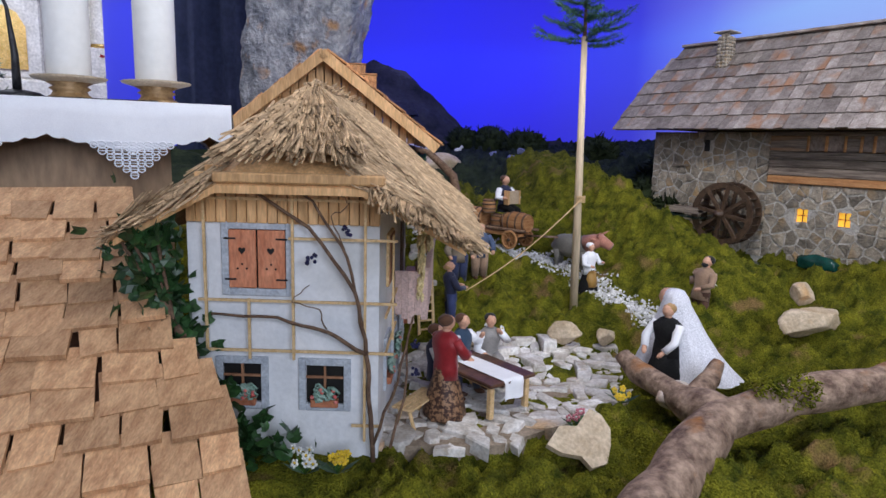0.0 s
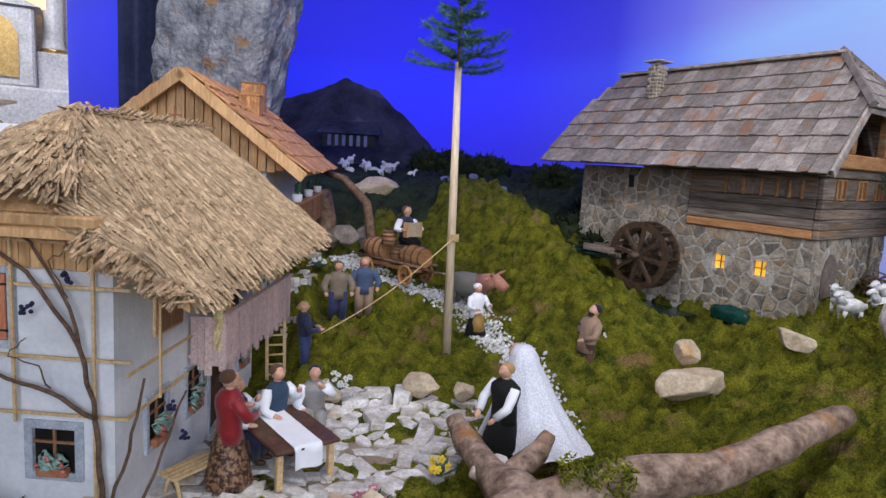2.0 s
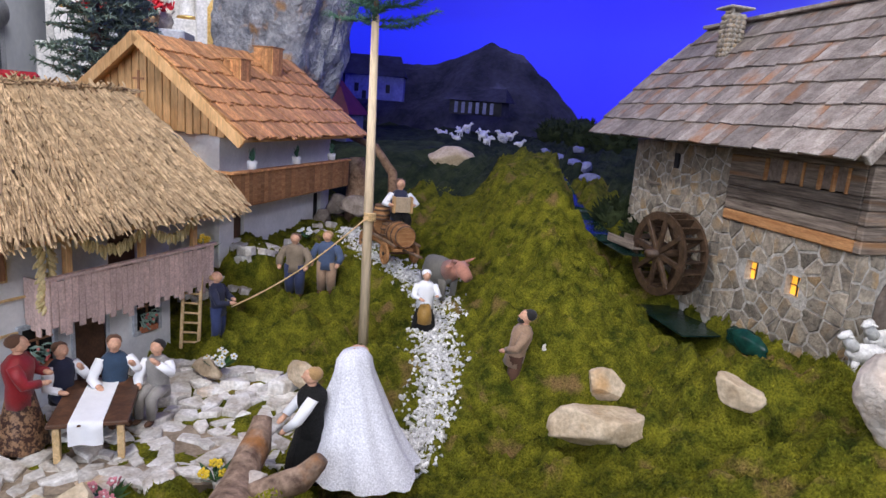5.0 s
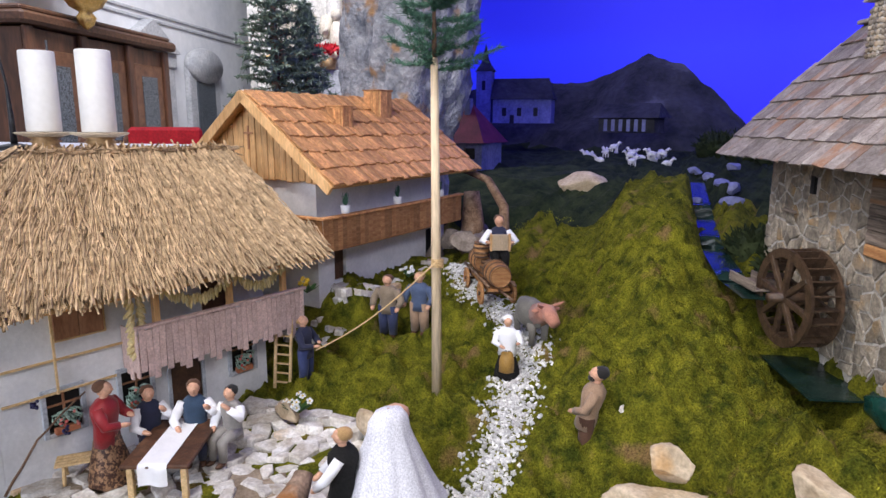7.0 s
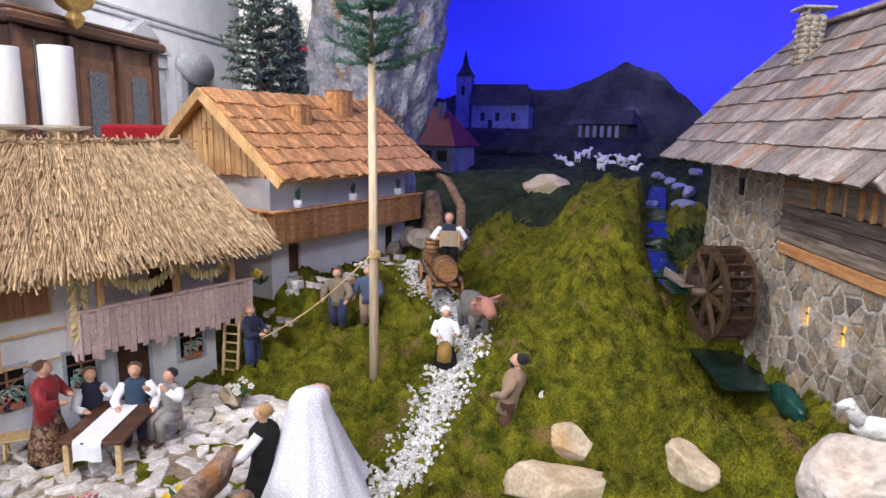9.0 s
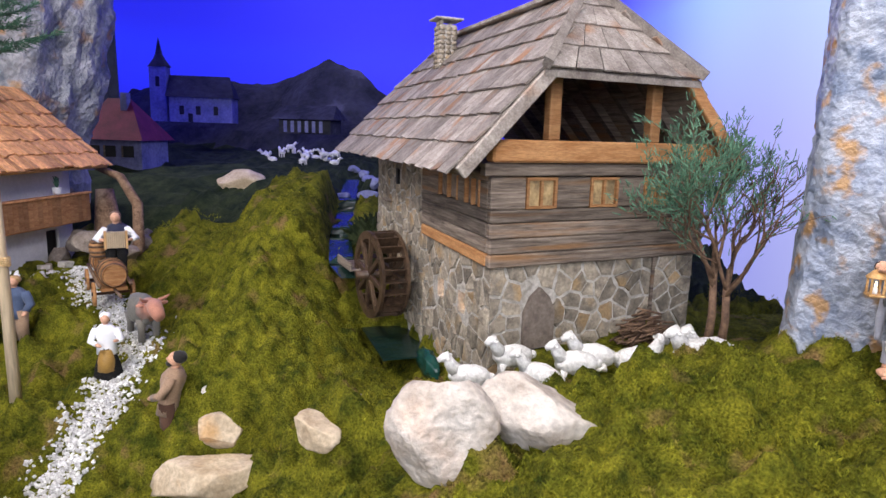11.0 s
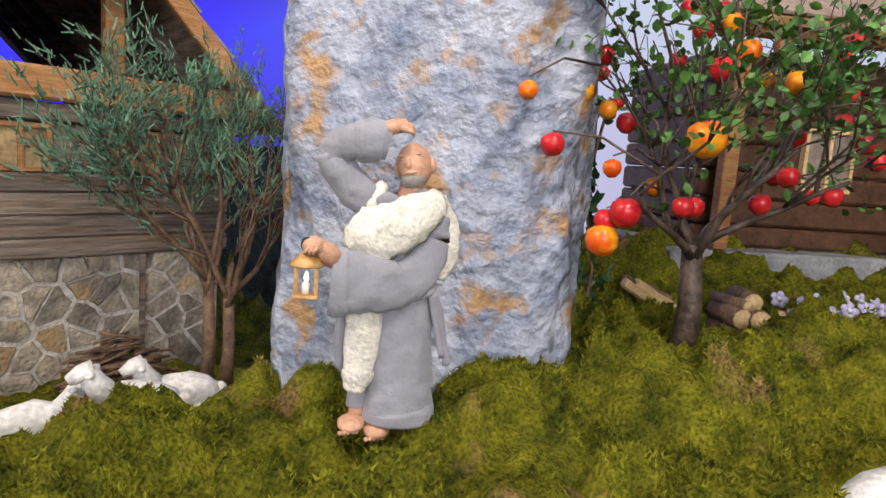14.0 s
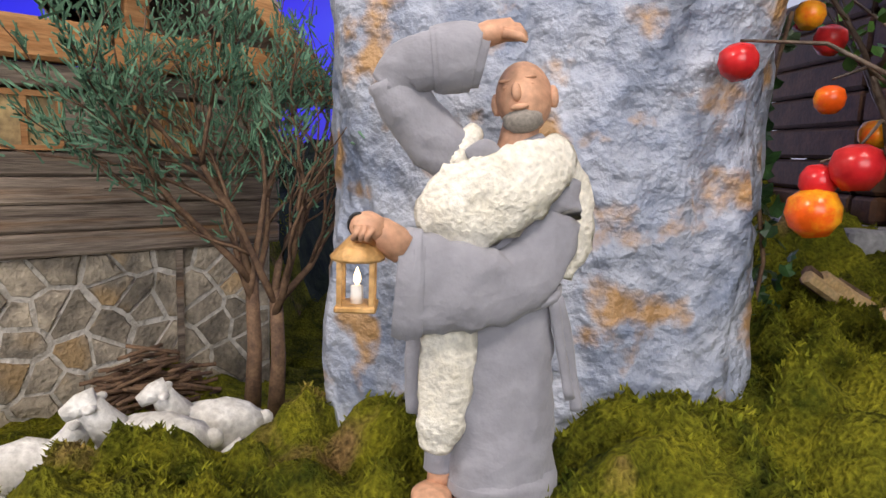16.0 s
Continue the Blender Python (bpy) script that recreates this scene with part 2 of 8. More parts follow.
# light painted as ramps: blue fading to pale sideways, brighter over the mountain crest
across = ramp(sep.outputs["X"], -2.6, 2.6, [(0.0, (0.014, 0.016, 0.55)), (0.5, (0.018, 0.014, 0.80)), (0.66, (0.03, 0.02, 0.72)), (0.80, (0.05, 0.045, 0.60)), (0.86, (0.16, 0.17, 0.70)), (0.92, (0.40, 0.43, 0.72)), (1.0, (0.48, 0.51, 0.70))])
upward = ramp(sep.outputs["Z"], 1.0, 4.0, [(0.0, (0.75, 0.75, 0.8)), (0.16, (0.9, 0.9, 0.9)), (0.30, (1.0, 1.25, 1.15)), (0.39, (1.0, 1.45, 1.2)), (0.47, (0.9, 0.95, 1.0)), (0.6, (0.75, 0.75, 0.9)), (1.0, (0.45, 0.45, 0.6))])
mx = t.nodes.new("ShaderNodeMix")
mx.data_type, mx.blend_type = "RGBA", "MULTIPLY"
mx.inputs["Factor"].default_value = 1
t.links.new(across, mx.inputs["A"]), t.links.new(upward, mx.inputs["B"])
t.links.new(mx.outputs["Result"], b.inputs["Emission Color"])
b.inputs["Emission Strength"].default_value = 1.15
b.inputs["Base Color"].default_value = (0.05, 0.05, 0.15, 1)
b.inputs["Roughness"].default_value = 0.95


# ---- geometry helpers ----
class G:
    """Collects faces; m is the pose of what is added."""

    def __init__(s, m=None):
        s.v, s.f, s.mi, s.sm, s.m = [], [], [], [], m or Matrix()

    def add(s, vs, fs, mi=0, smooth=False, m=None):
        M = s.m @ m if m is not None else s.m
        o = len(s.v)
        s.v += [tuple(M @ Vector(p)) for p in vs]
        s.f += [tuple(i + o for i in f) for f in fs]
        s.mi += [mi] * len(fs)
        s.sm += [smooth] * len(fs)
        return s

    def box(s, x0, x1, y0, y1, z0, z1, mi=0, c=0.0, m=None):
        c = min(c, (x1 - x0) / 3, (y1 - y0) / 3, (z1 - z0) / 3)
        X, Y, Z = (x0, x1), (y0, y1), (z0, z1)
        if c <= 0:
            vs = [(X[i], Y[j], Z[k]) for k in (0, 1) for j in (0, 1) for i in (0, 1)]
            fs = [(0, 2, 3, 1), (4, 5, 7, 6), (0, 1, 5, 4), (2, 6, 7, 3), (0, 4, 6, 2), (1, 3, 7, 5)]
            return s.add(vs, fs, mi, False, m)
        vs, ix = [], {}
        for k in (0, 1):
            for j in (0, 1):
                for i in (0, 1):
                    p = (X[i], Y[j], Z[k])
                    d = (c * (1 - 2 * i), c * (1 - 2 * j), c * (1 - 2 * k))
                    for a in range(3):
                        ix[i, j, k, a] = len(vs)
                        vs.append(tuple(p[n] + (d[n] if n != a else 0) for n in range(3)))
        fs = []
        for a in range(3):
            o = [n for n in range(3) if n != a]
            for e in (0, 1):
                q = []
                for w in ((0, 0), (1, 0), (1, 1), (0, 1)):
                    g = [0, 0, 0]
                    g[a], g[o[0]], g[o[1]] = e, w[0], w[1]
                    q.append(ix[(*g, a)])
                flip = (a == 1) != (e == 0)
                fs.append(tuple(reversed(q)) if flip else tuple(q))
            for w in ((0, 0), (1, 0), (1, 1), (0, 1)):
                g0, g1 = [0, 0, 0], [0, 0, 0]
                g0[o[0]], g0[o[1]], g1[o[0]], g1[o[1]] = w[0], w[1], w[0], w[1]
                g1[a] = 1
                fs.append((ix[(*g0, o[0])], ix[(*g0, o[1])], ix[(*g1, o[1])], ix[(*g1, o[0])]))
        for k in (0, 1):
            for j in (0, 1):
                for i in (0, 1):
                    fs.append(tuple(ix[i, j, k, a] for a in range(3)))
        return s.add(vs, fs, mi, False, m)

    def tube(s, pts, rad, n=8, mi=0, smooth=True, m=None):
        pts = [Vector(p) for p in pts]
        rad = rad if isinstance(rad, (list, tuple)) else [rad] * len(pts)
        vs, fs = [], []
        for i, p in enumerate(pts):
            d = (pts[min(i + 1, len(pts) - 1)] - pts[max(i - 1, 0)]).normalized()
            a = d.cross(Vector((0.13, 0.31, 0.94)))
            a = (a if a.length > 0.05 else d.cross(Vector((1, 0, 0)))).normalized()
            c = d.cross(a)
            for k in range(n):
                w = 2 * math.pi * k / n
                vs.append(tuple(p + (a * math.cos(w) + c * math.sin(w)) * rad[i]))
        for i in range(len(pts) - 1):
            for k in range(n):
                fs.append((i * n + k, i * n + (k + 1) % n, (i + 1) * n + (k + 1) % n, (i + 1) * n + k))
        fs.append(tuple(range(n - 1, -1, -1)))
        fs.append(tuple(range((len(pts) - 1) * n, len(pts) * n)))
        return s.add(vs, fs, mi, smooth, m)

    def lathe(s, prof, n=20, mi=0, m=None, sx=1.0, sy=1.0, fold=0.0, folds=9, smooth=True):
        vs, fs = [], []
        for r, z in prof:
            for k in range(n):
                w = 2 * math.pi * k / n
                q = r * (1 + fold * math.sin(folds * w + 9 * z))
                vs.append((q * math.cos(w) * sx, q * math.sin(w) * sy, z))
        for i in range(len(prof) - 1):
            for k in range(n):
                fs.append((i * n + k, i * n + (k + 1) % n, (i + 1) * n + (k + 1) % n, (i + 1) * n + k))
        fs.append(tuple(range(n - 1, -1, -1)))
        fs.append(tuple(range((len(prof) - 1) * n, len(prof) * n)))
        return s.add(vs, fs, mi, smooth, m)

    def blob(s, c, r, sub=2, rough=0.0, freq=2.0, seed=0, mi=0, m=None, flat=None, smooth=True):
        bm = bmesh.new()
        bmesh.ops.create_icosphere(bm, subdivisions=sub, radius=1)
        vs = []
        for w in bm.verts:
            p = w.co.copy()
            if rough:
                k = 1 + rough * noise.noise(p * freq + Vector((seed * 3.7, seed * 1.3, seed)))
                if not smooth:
                    k += 0.35 * rough * noise.cell(p * freq * 1.6 + Vector((seed, seed, 0)))
                p *= k
            if flat is not None:
                p.z = max(p.z, flat)
            vs.append((c[0] + p.x * r[0], c[1] + p.y * r[1], c[2] + p.z * r[2]))
        fs = [tuple(w.index for w in f.verts) for f in bm.faces]
        bm.free()
        return s.add(vs, fs, mi, smooth, m)

    def prism(s, poly, z0, z1, mi=0, m=None):
        n = len(poly)
        vs = [(*p, z0) for p in poly] + [(*p, z1) for p in poly]
        fs = [tuple(range(n - 1, -1, -1)), tuple(range(n, 2 * n))] + [(i, (i + 1) % n, n + (i + 1) % n, n + i) for i in range(n)]
        return s.add(vs, fs, mi, False, m)

    def mesh(s, name, mats):
        me = bpy.data.meshes.new(name)
        me.from_pydata(s.v, [], s.f)
        for k in mats if isinstance(mats, (list, tuple)) else [mats]:
            me.materials.append(k)
        me.polygons.foreach_set("material_index", s.mi)
        me.polygons.foreach_set("use_smooth", s.sm)
        me.update()
        return me


def part(name, g, mats, parent=None, label=""):
    """Links a collector, or a mesh that exists, as one object under a thing or part."""
    ob = new(name, g if isinstance(g, bpy.types.Mesh) else g.mesh(name, mats))
    if parent:
        ob.parent = parent
    return tagged(ob, label=label)


def thing(name, label, category, at=None, group="", kind=""):
    ob = new(name)
    ob.empty_display_size = 0.05
    ob.matrix_world = at if at is not None else Matrix()
    return tagged(ob, label, category, group, kind)


def solid(name, g, mats, label, category, group="", kind="", at=None):
    ob = part(name, g, mats)
    if at is not None:
        ob.matrix_world = at
    return tagged(ob, label, category, group, kind)


def smooth(a, z, x):
    k = min(max((x - a) / (z - a), 0.0), 1.0)
    return k * k * (3 - 2 * k)


rng = random.Random(5)
U = rng.uniform


# ---- ground ----
def seg(px, py, ax, ay, bx, by):
    k = min(max(((px - ax) * (bx - ax) + (py - ay) * (by - ay)) / ((bx - ax) ** 2 + (by - ay) ** 2), 0), 1)
    return math.hypot(px - ax - k * (bx - ax), py - ay - k * (by - ay)), k


STREAM = [(0.35, 3.95, 1.20), (0.55, 3.40, 1.13), (0.70, 3.00, 1.08), (0.87, 2.62, 1.06), (0.96, 2.50, 1.05)]


def ground_base(x, y):
    z = 0.745 + 0.11 * (min(max(y, 1.55), 2.3) - 1.55) + 0.27 * max(0, min(y, 3.6) - 2.2) + 0.04 * max(0, y - 3.6) - 0.05 * smooth(1.3, 0.6, y)
    z += 0.32 * smooth(0.78, 1.75, x) * smooth(0.2, 1.2, y) * (1 - 0.75 * smooth(2.6, 3.4, y)) + 0.07 * smooth(1.8, 2.5, x)
    z += 0.03 * smooth(0.6, 1.1, x) * smooth(1.9, 1.3, y)
    z += 0.045 * smooth(1.74, 1.93, y) * smooth(1.05, 0.7, x) * smooth(3.4, 2.9, y)
    z += 0.065 * math.exp(-((x - 1.20) / 0.16) ** 2 - ((y - 1.89) / 0.14) ** 2)
    z -= 0.07 * smooth(2.2, 2.45, x) * smooth(2.02, 1.82, y)
    d, k = seg(x, y, 0.88, 2.12, 0.58, 2.8)
    e, k = seg(x, y, 0.58, 2.8, 0.38, 3.6)
    z += max(0.165 * math.exp(-(d / 0.17) ** 2), 0.165 * math.exp(-(e / 0.20) ** 3) * smooth(3.62, 3.25, y))
    d, k = seg(x, y, 1.19, 2.31, 1.06, 2.50)
    z -= 0.16 * math.exp(-(d / 0.095) ** 2)
    for a, b in zip(STREAM, STREAM[1:]):
        d, k = seg(x, y, *a[:2], *b[:2])
        w = smooth(0.075, 0.03, d)
        z = z * (1 - w) + min(z, a[2] + (b[2] - a[2]) * k - 0.012) * w
    d, k = seg(x, y, 1.50, 2.13, 1.98, 2.38)
    z -= 0.13 * math.exp(-(d / 0.15) ** 2)
    w = smooth(1.98, 2.12, y) * smooth(0.03, -0.09, x) * smooth(3.2, 2.9, y)
    return z * (1 - w) + 0.982 * w


PATHWAY = [(-0.05, 2.62), (0.13, 2.47), (0.33, 2.38), (0.46, 2.26), (0.52, 2.08), (0.59, 1.95), (0.63, 1.83), (0.665, 1.62)]
YARD = [(-0.12, 1.22), (0.12, 1.24), (0.28, 1.36), (0.42, 1.46), (0.46, 1.62), (0.44, 1.78), (0.22, 1.80), (0.02, 1.78), (-0.12, 1.70)]


def inside(x, y, poly):
    odd = False
    for (ax, ay), (bx, by) in zip(poly, poly[1:] + poly[:1]):
        if (ay > y) != (by > y) and x < (bx - ax) * (y - ay) / (by - ay) + ax:
            odd = not odd
    return odd


def on_path(x, y):
    return min(seg(x, y, *a, *b)[0] for a, b in zip(PATHWAY, PATHWAY[1:]))


def ground(x, y):
    z = ground_base(x, y)
    flat = inside(x, y, YARD)
    calm = 0.15 if flat else min(1.0, 0.25 + on_path(x, y) / 0.12)
    d = min(seg(x, y, 1.58, 2.06, 1.84, 2.19)[0], seg(x, y, 1.55, 2.15, 1.88, 2.33)[0])
    w = max(smooth(0.14, 0.05, d), smooth(0.20, 0.12, seg(x, y, 1.86, 2.42, 2.02, 2.75)[0]))
    z = z * (1 - w) + 1.03 * w
    calm *= 1 - 0.75 * w
    w = smooth(1.66, 1.78, x) * smooth(2.36, 2.5, y) * smooth(2.6, 2.4, x)
    z = z * (1 - w) + min(z, 0.97) * w
    p = Vector((x, y, 0))
    z += calm * (0.030 * noise.noise(p * 5.2) + 0.072 * (abs(noise.noise(p * 8.5)) - 0.2) + 0.056 * (abs(noise.noise(p * 19)) - 0.2) + 0.024 * (abs(noise.noise(p * 48)) - 0.2) + 0.010 * noise.noise(p * 90))
    return z


def lines(a, b, c, d, fine, coarse):
    out, v = [], a
    while v < d:
        out.append(v)
        v += fine if b <= v < c else coarse
    return out + [d]


xs = lines(-2.7, -0.2, 3.2, 4.2, 0.0085, 0.11)
ys = lines(0.35, 0.9, 2.7, 6.5, 0.0085, 0.08)
g = G()
vs = [(x, y, ground(x, y)) for y in ys for x in xs]
n = len(xs)
g.add(vs, [(j * n + i, j * n + i + 1, (j + 1) * n + i + 1, (j + 1) * n + i) for j in range(len(ys) - 1) for i in range(n - 1)], 0, True)
# far faces take the moss colour that has shade painted in
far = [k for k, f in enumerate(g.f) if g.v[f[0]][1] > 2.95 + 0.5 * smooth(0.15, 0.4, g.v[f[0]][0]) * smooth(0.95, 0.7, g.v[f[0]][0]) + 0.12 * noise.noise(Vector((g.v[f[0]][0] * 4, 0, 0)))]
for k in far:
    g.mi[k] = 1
solid("ground", g, [MOSS, SHADEDMOSS], "mossy green landscape of the crib with brown patches", "moss ground", kind="structure")

# moss tufts
g = G()
for k in range(190000):
    x, y = (U(-0.15, 3.0), U(1.0, 3.1)) if k < 90000 else (U(1.3, 2.75), U(1.45, 2.2))
    if inside(x, y, YARD) or on_path(x, y) < 0.035 or (x < -0.1 and y < 1.9) or noise.noise(Vector((x, y, 3)) * 9) < -0.12:
        continue
    z = ground(x, y)
    h, a = U(0.0015, 0.0042), U(0, 6.28)
    w = U(0.0010, 0.0022)
    dx, dy = math.cos(a) * w, math.sin(a) * w
    lx, ly = U(-0.005, 0.005), U(-0.005, 0.005)
    g.v += [(x - dx, y - dy, z - 0.002), (x + dx, y + dy, z - 0.002), (x + lx + dx * 0.4, y + ly + dy * 0.4, z + h), (x - dy, y + dx, z - 0.002), (x + dy, y - dx, z - 0.002), (x + lx - dy * 0.4, y + ly + dx * 0.4, z + h * 0.9)]
    o = len(g.v) - 6
    g.f += [(o, o + 1, o + 2), (o + 3, o + 4, o + 5)]
    g.mi += [0, 0]
    g.sm += [False, False]
solid("moss_tufts", g, TUFT, "short green moss fibres covering the ground", "moss", kind="stuff")

# gravel path
g = G()
for (ax, ay), (bx, by) in zip(PATHWAY, PATHWAY[1:]):
    for k in range(int(3600 * math.hypot(bx - ax, by - ay))):
        w = U(0, 1)
        off = rng.gauss(0, 0.022)
        x, y = ax + (bx - ax) * w + off * 1.1 + U(-0.01, 0.01), ay + (by - ay) * w + off * 0.7 + U(-0.02, 0.02)
        r = U(0.003, 0.0085)
        bmz = ground(x, y)
        g.add([(r, 0, 0), (-r * 0.8, r * 0.5, 0), (-r * 0.2, -r, 0.1 * r), (0.1 * r, 0.2 * r, r * 0.9), (0, 0, -r)], [(0, 1, 3), (1, 2, 3), (2, 0, 3), (1, 0, 4), (2, 1, 4), (0, 2, 4)], 0, False, pose(x, y, bmz, U(-30, 30), U(-30, 30), U(0, 360)))
solid("gravel_path", g, GRAVEL, "winding path of loose white marble gravel", "gravel", kind="stuff")

# church floor, walls and vault around
g = G()
g.box(-16, 14, -8, 16, -0.1, 0.1)
solid("floor", g, FLOORM, "worn stone floor of the church", "floor", kind="structure")
g = G()
g.box(-16, 14, -8, 16, 9.0, 9.2)
solid("ceiling", g, CHWALL, "pale plastered church ceiling", "ceiling", kind="structure")
for nm, bx in (("wall_south", (-16, 14, -8.3, -8, 0.1, 9)), ("wall_east", (14, 14.3, -8, 16, 0.1, 9)), ("wall_back", (-16, 14, 16, 16.3, 0.1, 9))):
    g = G()
    g.box(*bx)
    solid(nm, g, CHWALL, "pale plastered church wall", "wall", kind="structure")

# sky cloth round the crib, and the dark curtain beside it
ring = [(-1.15, 4.06), (-2.7, 5.2), (-2.2, 6.6), (-0.6, 7.2), (1.0, 6.6), (1.95, 4.8), (2.12, 3.1), (2.36, 2.72), (2.9, 2.6), (3.6, 2.5)]
pts = []
for i in range(len(ring) - 1):
    p0, p1, p2, p3 = [Vector(ring[min(max(i + k, 0), len(ring) - 1)]) for k in (-1, 0, 1, 2)]
    for j in range(10):
        w = j / 10
        pts.append(0.5 * (2 * p1 + (p2 - p0) * w + (2 * p0 - 5 * p1 + 4 * p2 - p3) * w * w + (3 * p1 - p0 - 3 * p2 + p3) * w ** 3))
pts.append(Vector(ring[-1]))
g = G()
m_ = len(pts)
g.add([(p.x, p.y, z) for z in (0.6, 4.6) for p in pts], [(i + 1, i, m_ + i, m_ + i + 1) for i in range(m_ - 1)], 0, True)
solid("backdrop", g, SKY, "painted night sky cloth with deep blue light put in as glow", "sky backdrop", kind="structure")
g = G()
vs = []
for z in (0.2, 1.4, 2.2, 4.6):
    for k in range(25):
        w = k / 24
        vs.append((-1.68 + 0.60 * w, 4.04 + 0.02 * math.sin(w * 40 + z) + 0.02 * math.sin(w * 17), z))
g.add(vs, [(r * 25 + i, r * 25 + i + 1, (r + 1) * 25 + i + 1, (r + 1) * 25 + i) for r in range(3) for i in range(24)], 0, True)
solid("curtain", g, CURT, "dark blue hanging cloth curtain beside the crag", "curtain")


# ---- crags ----
def crag(name, label, cx, cy, z0, z1, rx, ry, material, seed, lean=0.0, top=1.0, freq=3.2, amp=0.12, ang=0.0):
    g = G()
    n, rows = 110, 110
    vs = []
    for j in range(rows + 1):
        w = j / rows
        z = z0 + (z1 - z0) * w
        grow = 1 + (top - 1) * w
        for i in range(n):
            a = 2 * math.pi * i / n
            c, s = math.cos(a), math.sin(a)
            sq = 1 / max(abs(c) ** 4 + abs(s) ** 4, 0.2) ** 0.25
            p = Vector((c * 1.4, s * 1.4, z * 2.4 + seed))
            k = 1 + amp * noise.noise(p * freq * 0.5) + amp * 0.5 * noise.noise(p * freq * 1.5) + amp * 0.22 * noise.noise(p * freq * 4) + amp * 0.10 * noise.noise(p * freq * 10)
            k -= 0.05 * smooth(0.06, 0.0, abs(math.sin(z * 17 + 1.2 * noise.noise(p))))
            x, y = c * sq * rx * grow * k, s * sq * ry * grow * k
            vs.append((cx + x * math.cos(ang) - y * math.sin(ang) + lean * w, cy + x * math.sin(ang) + y * math.cos(ang), z))
    fs = [(j * n + i, j * n + (i + 1) % n, (j + 1) * n + (i + 1) % n, (j + 1) * n + i) for j in range(rows) for i in range(n)]
    fs.append(tuple(range(rows * n, rows * n + n)))
    g.add(vs, fs, 0, True)
    return solid(name, g, material, label, "rock")


crag("crag", "tall painted blue-grey papier-mache crag with rusty stains behind the shepherd", 2.121, 2.15, 0.95, 2.05, 0.169, 0.14, CRAG, 2.0, lean=0.02, amp=0.10, ang=-0.35)
crag("crag", "grey overhanging papier-mache crag beside the blue sky cloth", -0.77, 3.02, 0.9, 3.2, 0.185, 0.2, CRAGD, 7.0, lean=0.34, top=1.75, amp=0.16)


# ---- windows of the small houses ----
def house_window(parent, m, w, h, frame_w, frame_mat, bars=True, dark=BLACK, plant=False, depth=0.012):
    # slab in the dark colour stands for the unlit inside
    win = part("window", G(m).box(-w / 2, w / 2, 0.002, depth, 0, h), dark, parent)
    g = G(m)
    f = frame_w
    g.box(-w / 2 - f, -w / 2, -0.006, 0.006, -f, h + f, 0, 0.001)
    g.box(w / 2, w / 2 + f, -0.006, 0.006, -f, h + f, 0, 0.001)
    g.box(-w / 2, w / 2, -0.006, 0.006, -f, 0, 0, 0.001)
    g.box(-w / 2, w / 2, -0.006, 0.006, h, h + f, 0, 0.001)
    part("frame", g, frame_mat, win)
    if bars:
        g = G(m)
        g.box(-0.002, 0.002, -0.003, 0.001, 0, h)
        g.box(-w / 2, -0.002, -0.003, 0.001, h * 0.66, h * 0.66 + 0.004)
        g.box(0.002, w / 2, -0.003, 0.001, h * 0.66, h * 0.66 + 0.004)
        part("glazing_bar", g, BROWNSH, win)
    if plant:
        g = G(m)
        for k in range(11):
            cx, cz, r = U(-w * 0.32, w * 0.32), U(0.012, h * 0.45), U(0.006, 0.012)
            g.tube([(cx + r * math.cos(a), -0.012 - 0.006 * math.sin(a * 2), cz + r * math.sin(a)) for a in (0, 0.8, 1.6, 2.4, 3.2, 4.0, 4.8, 5.6)], [0.0024] * 7 + [0.001], 5)
        part("plant", g, mat("pale_green_leaf", (0.16, 0.28, 0.22), (0.38, 0.50, 0.42), 60, 0.5, 0.1), win)
        g = G(m)
        for k in range(7):
            g.blob((U(-w * 0.35, w * 0.35), -0.017, U(0.008, h * 0.5)), (0.004, 0.003, 0.004), 1)
        part("blossom", g, mat("pink_blossom", (0.6, 0.08, 0.08), (0.75, 0.3, 0.25), 60, 0.6, 0.1), win)
        part("flower_pot", G(m).box(-w * 0.36, w * 0.36, -0.014, -0.001, -0.004, 0.010, 0, 0.001), mat("terracotta", (0.36, 0.12, 0.06), (0.5, 0.2, 0.1), 60, 0.8, 0.2), win)
    return win


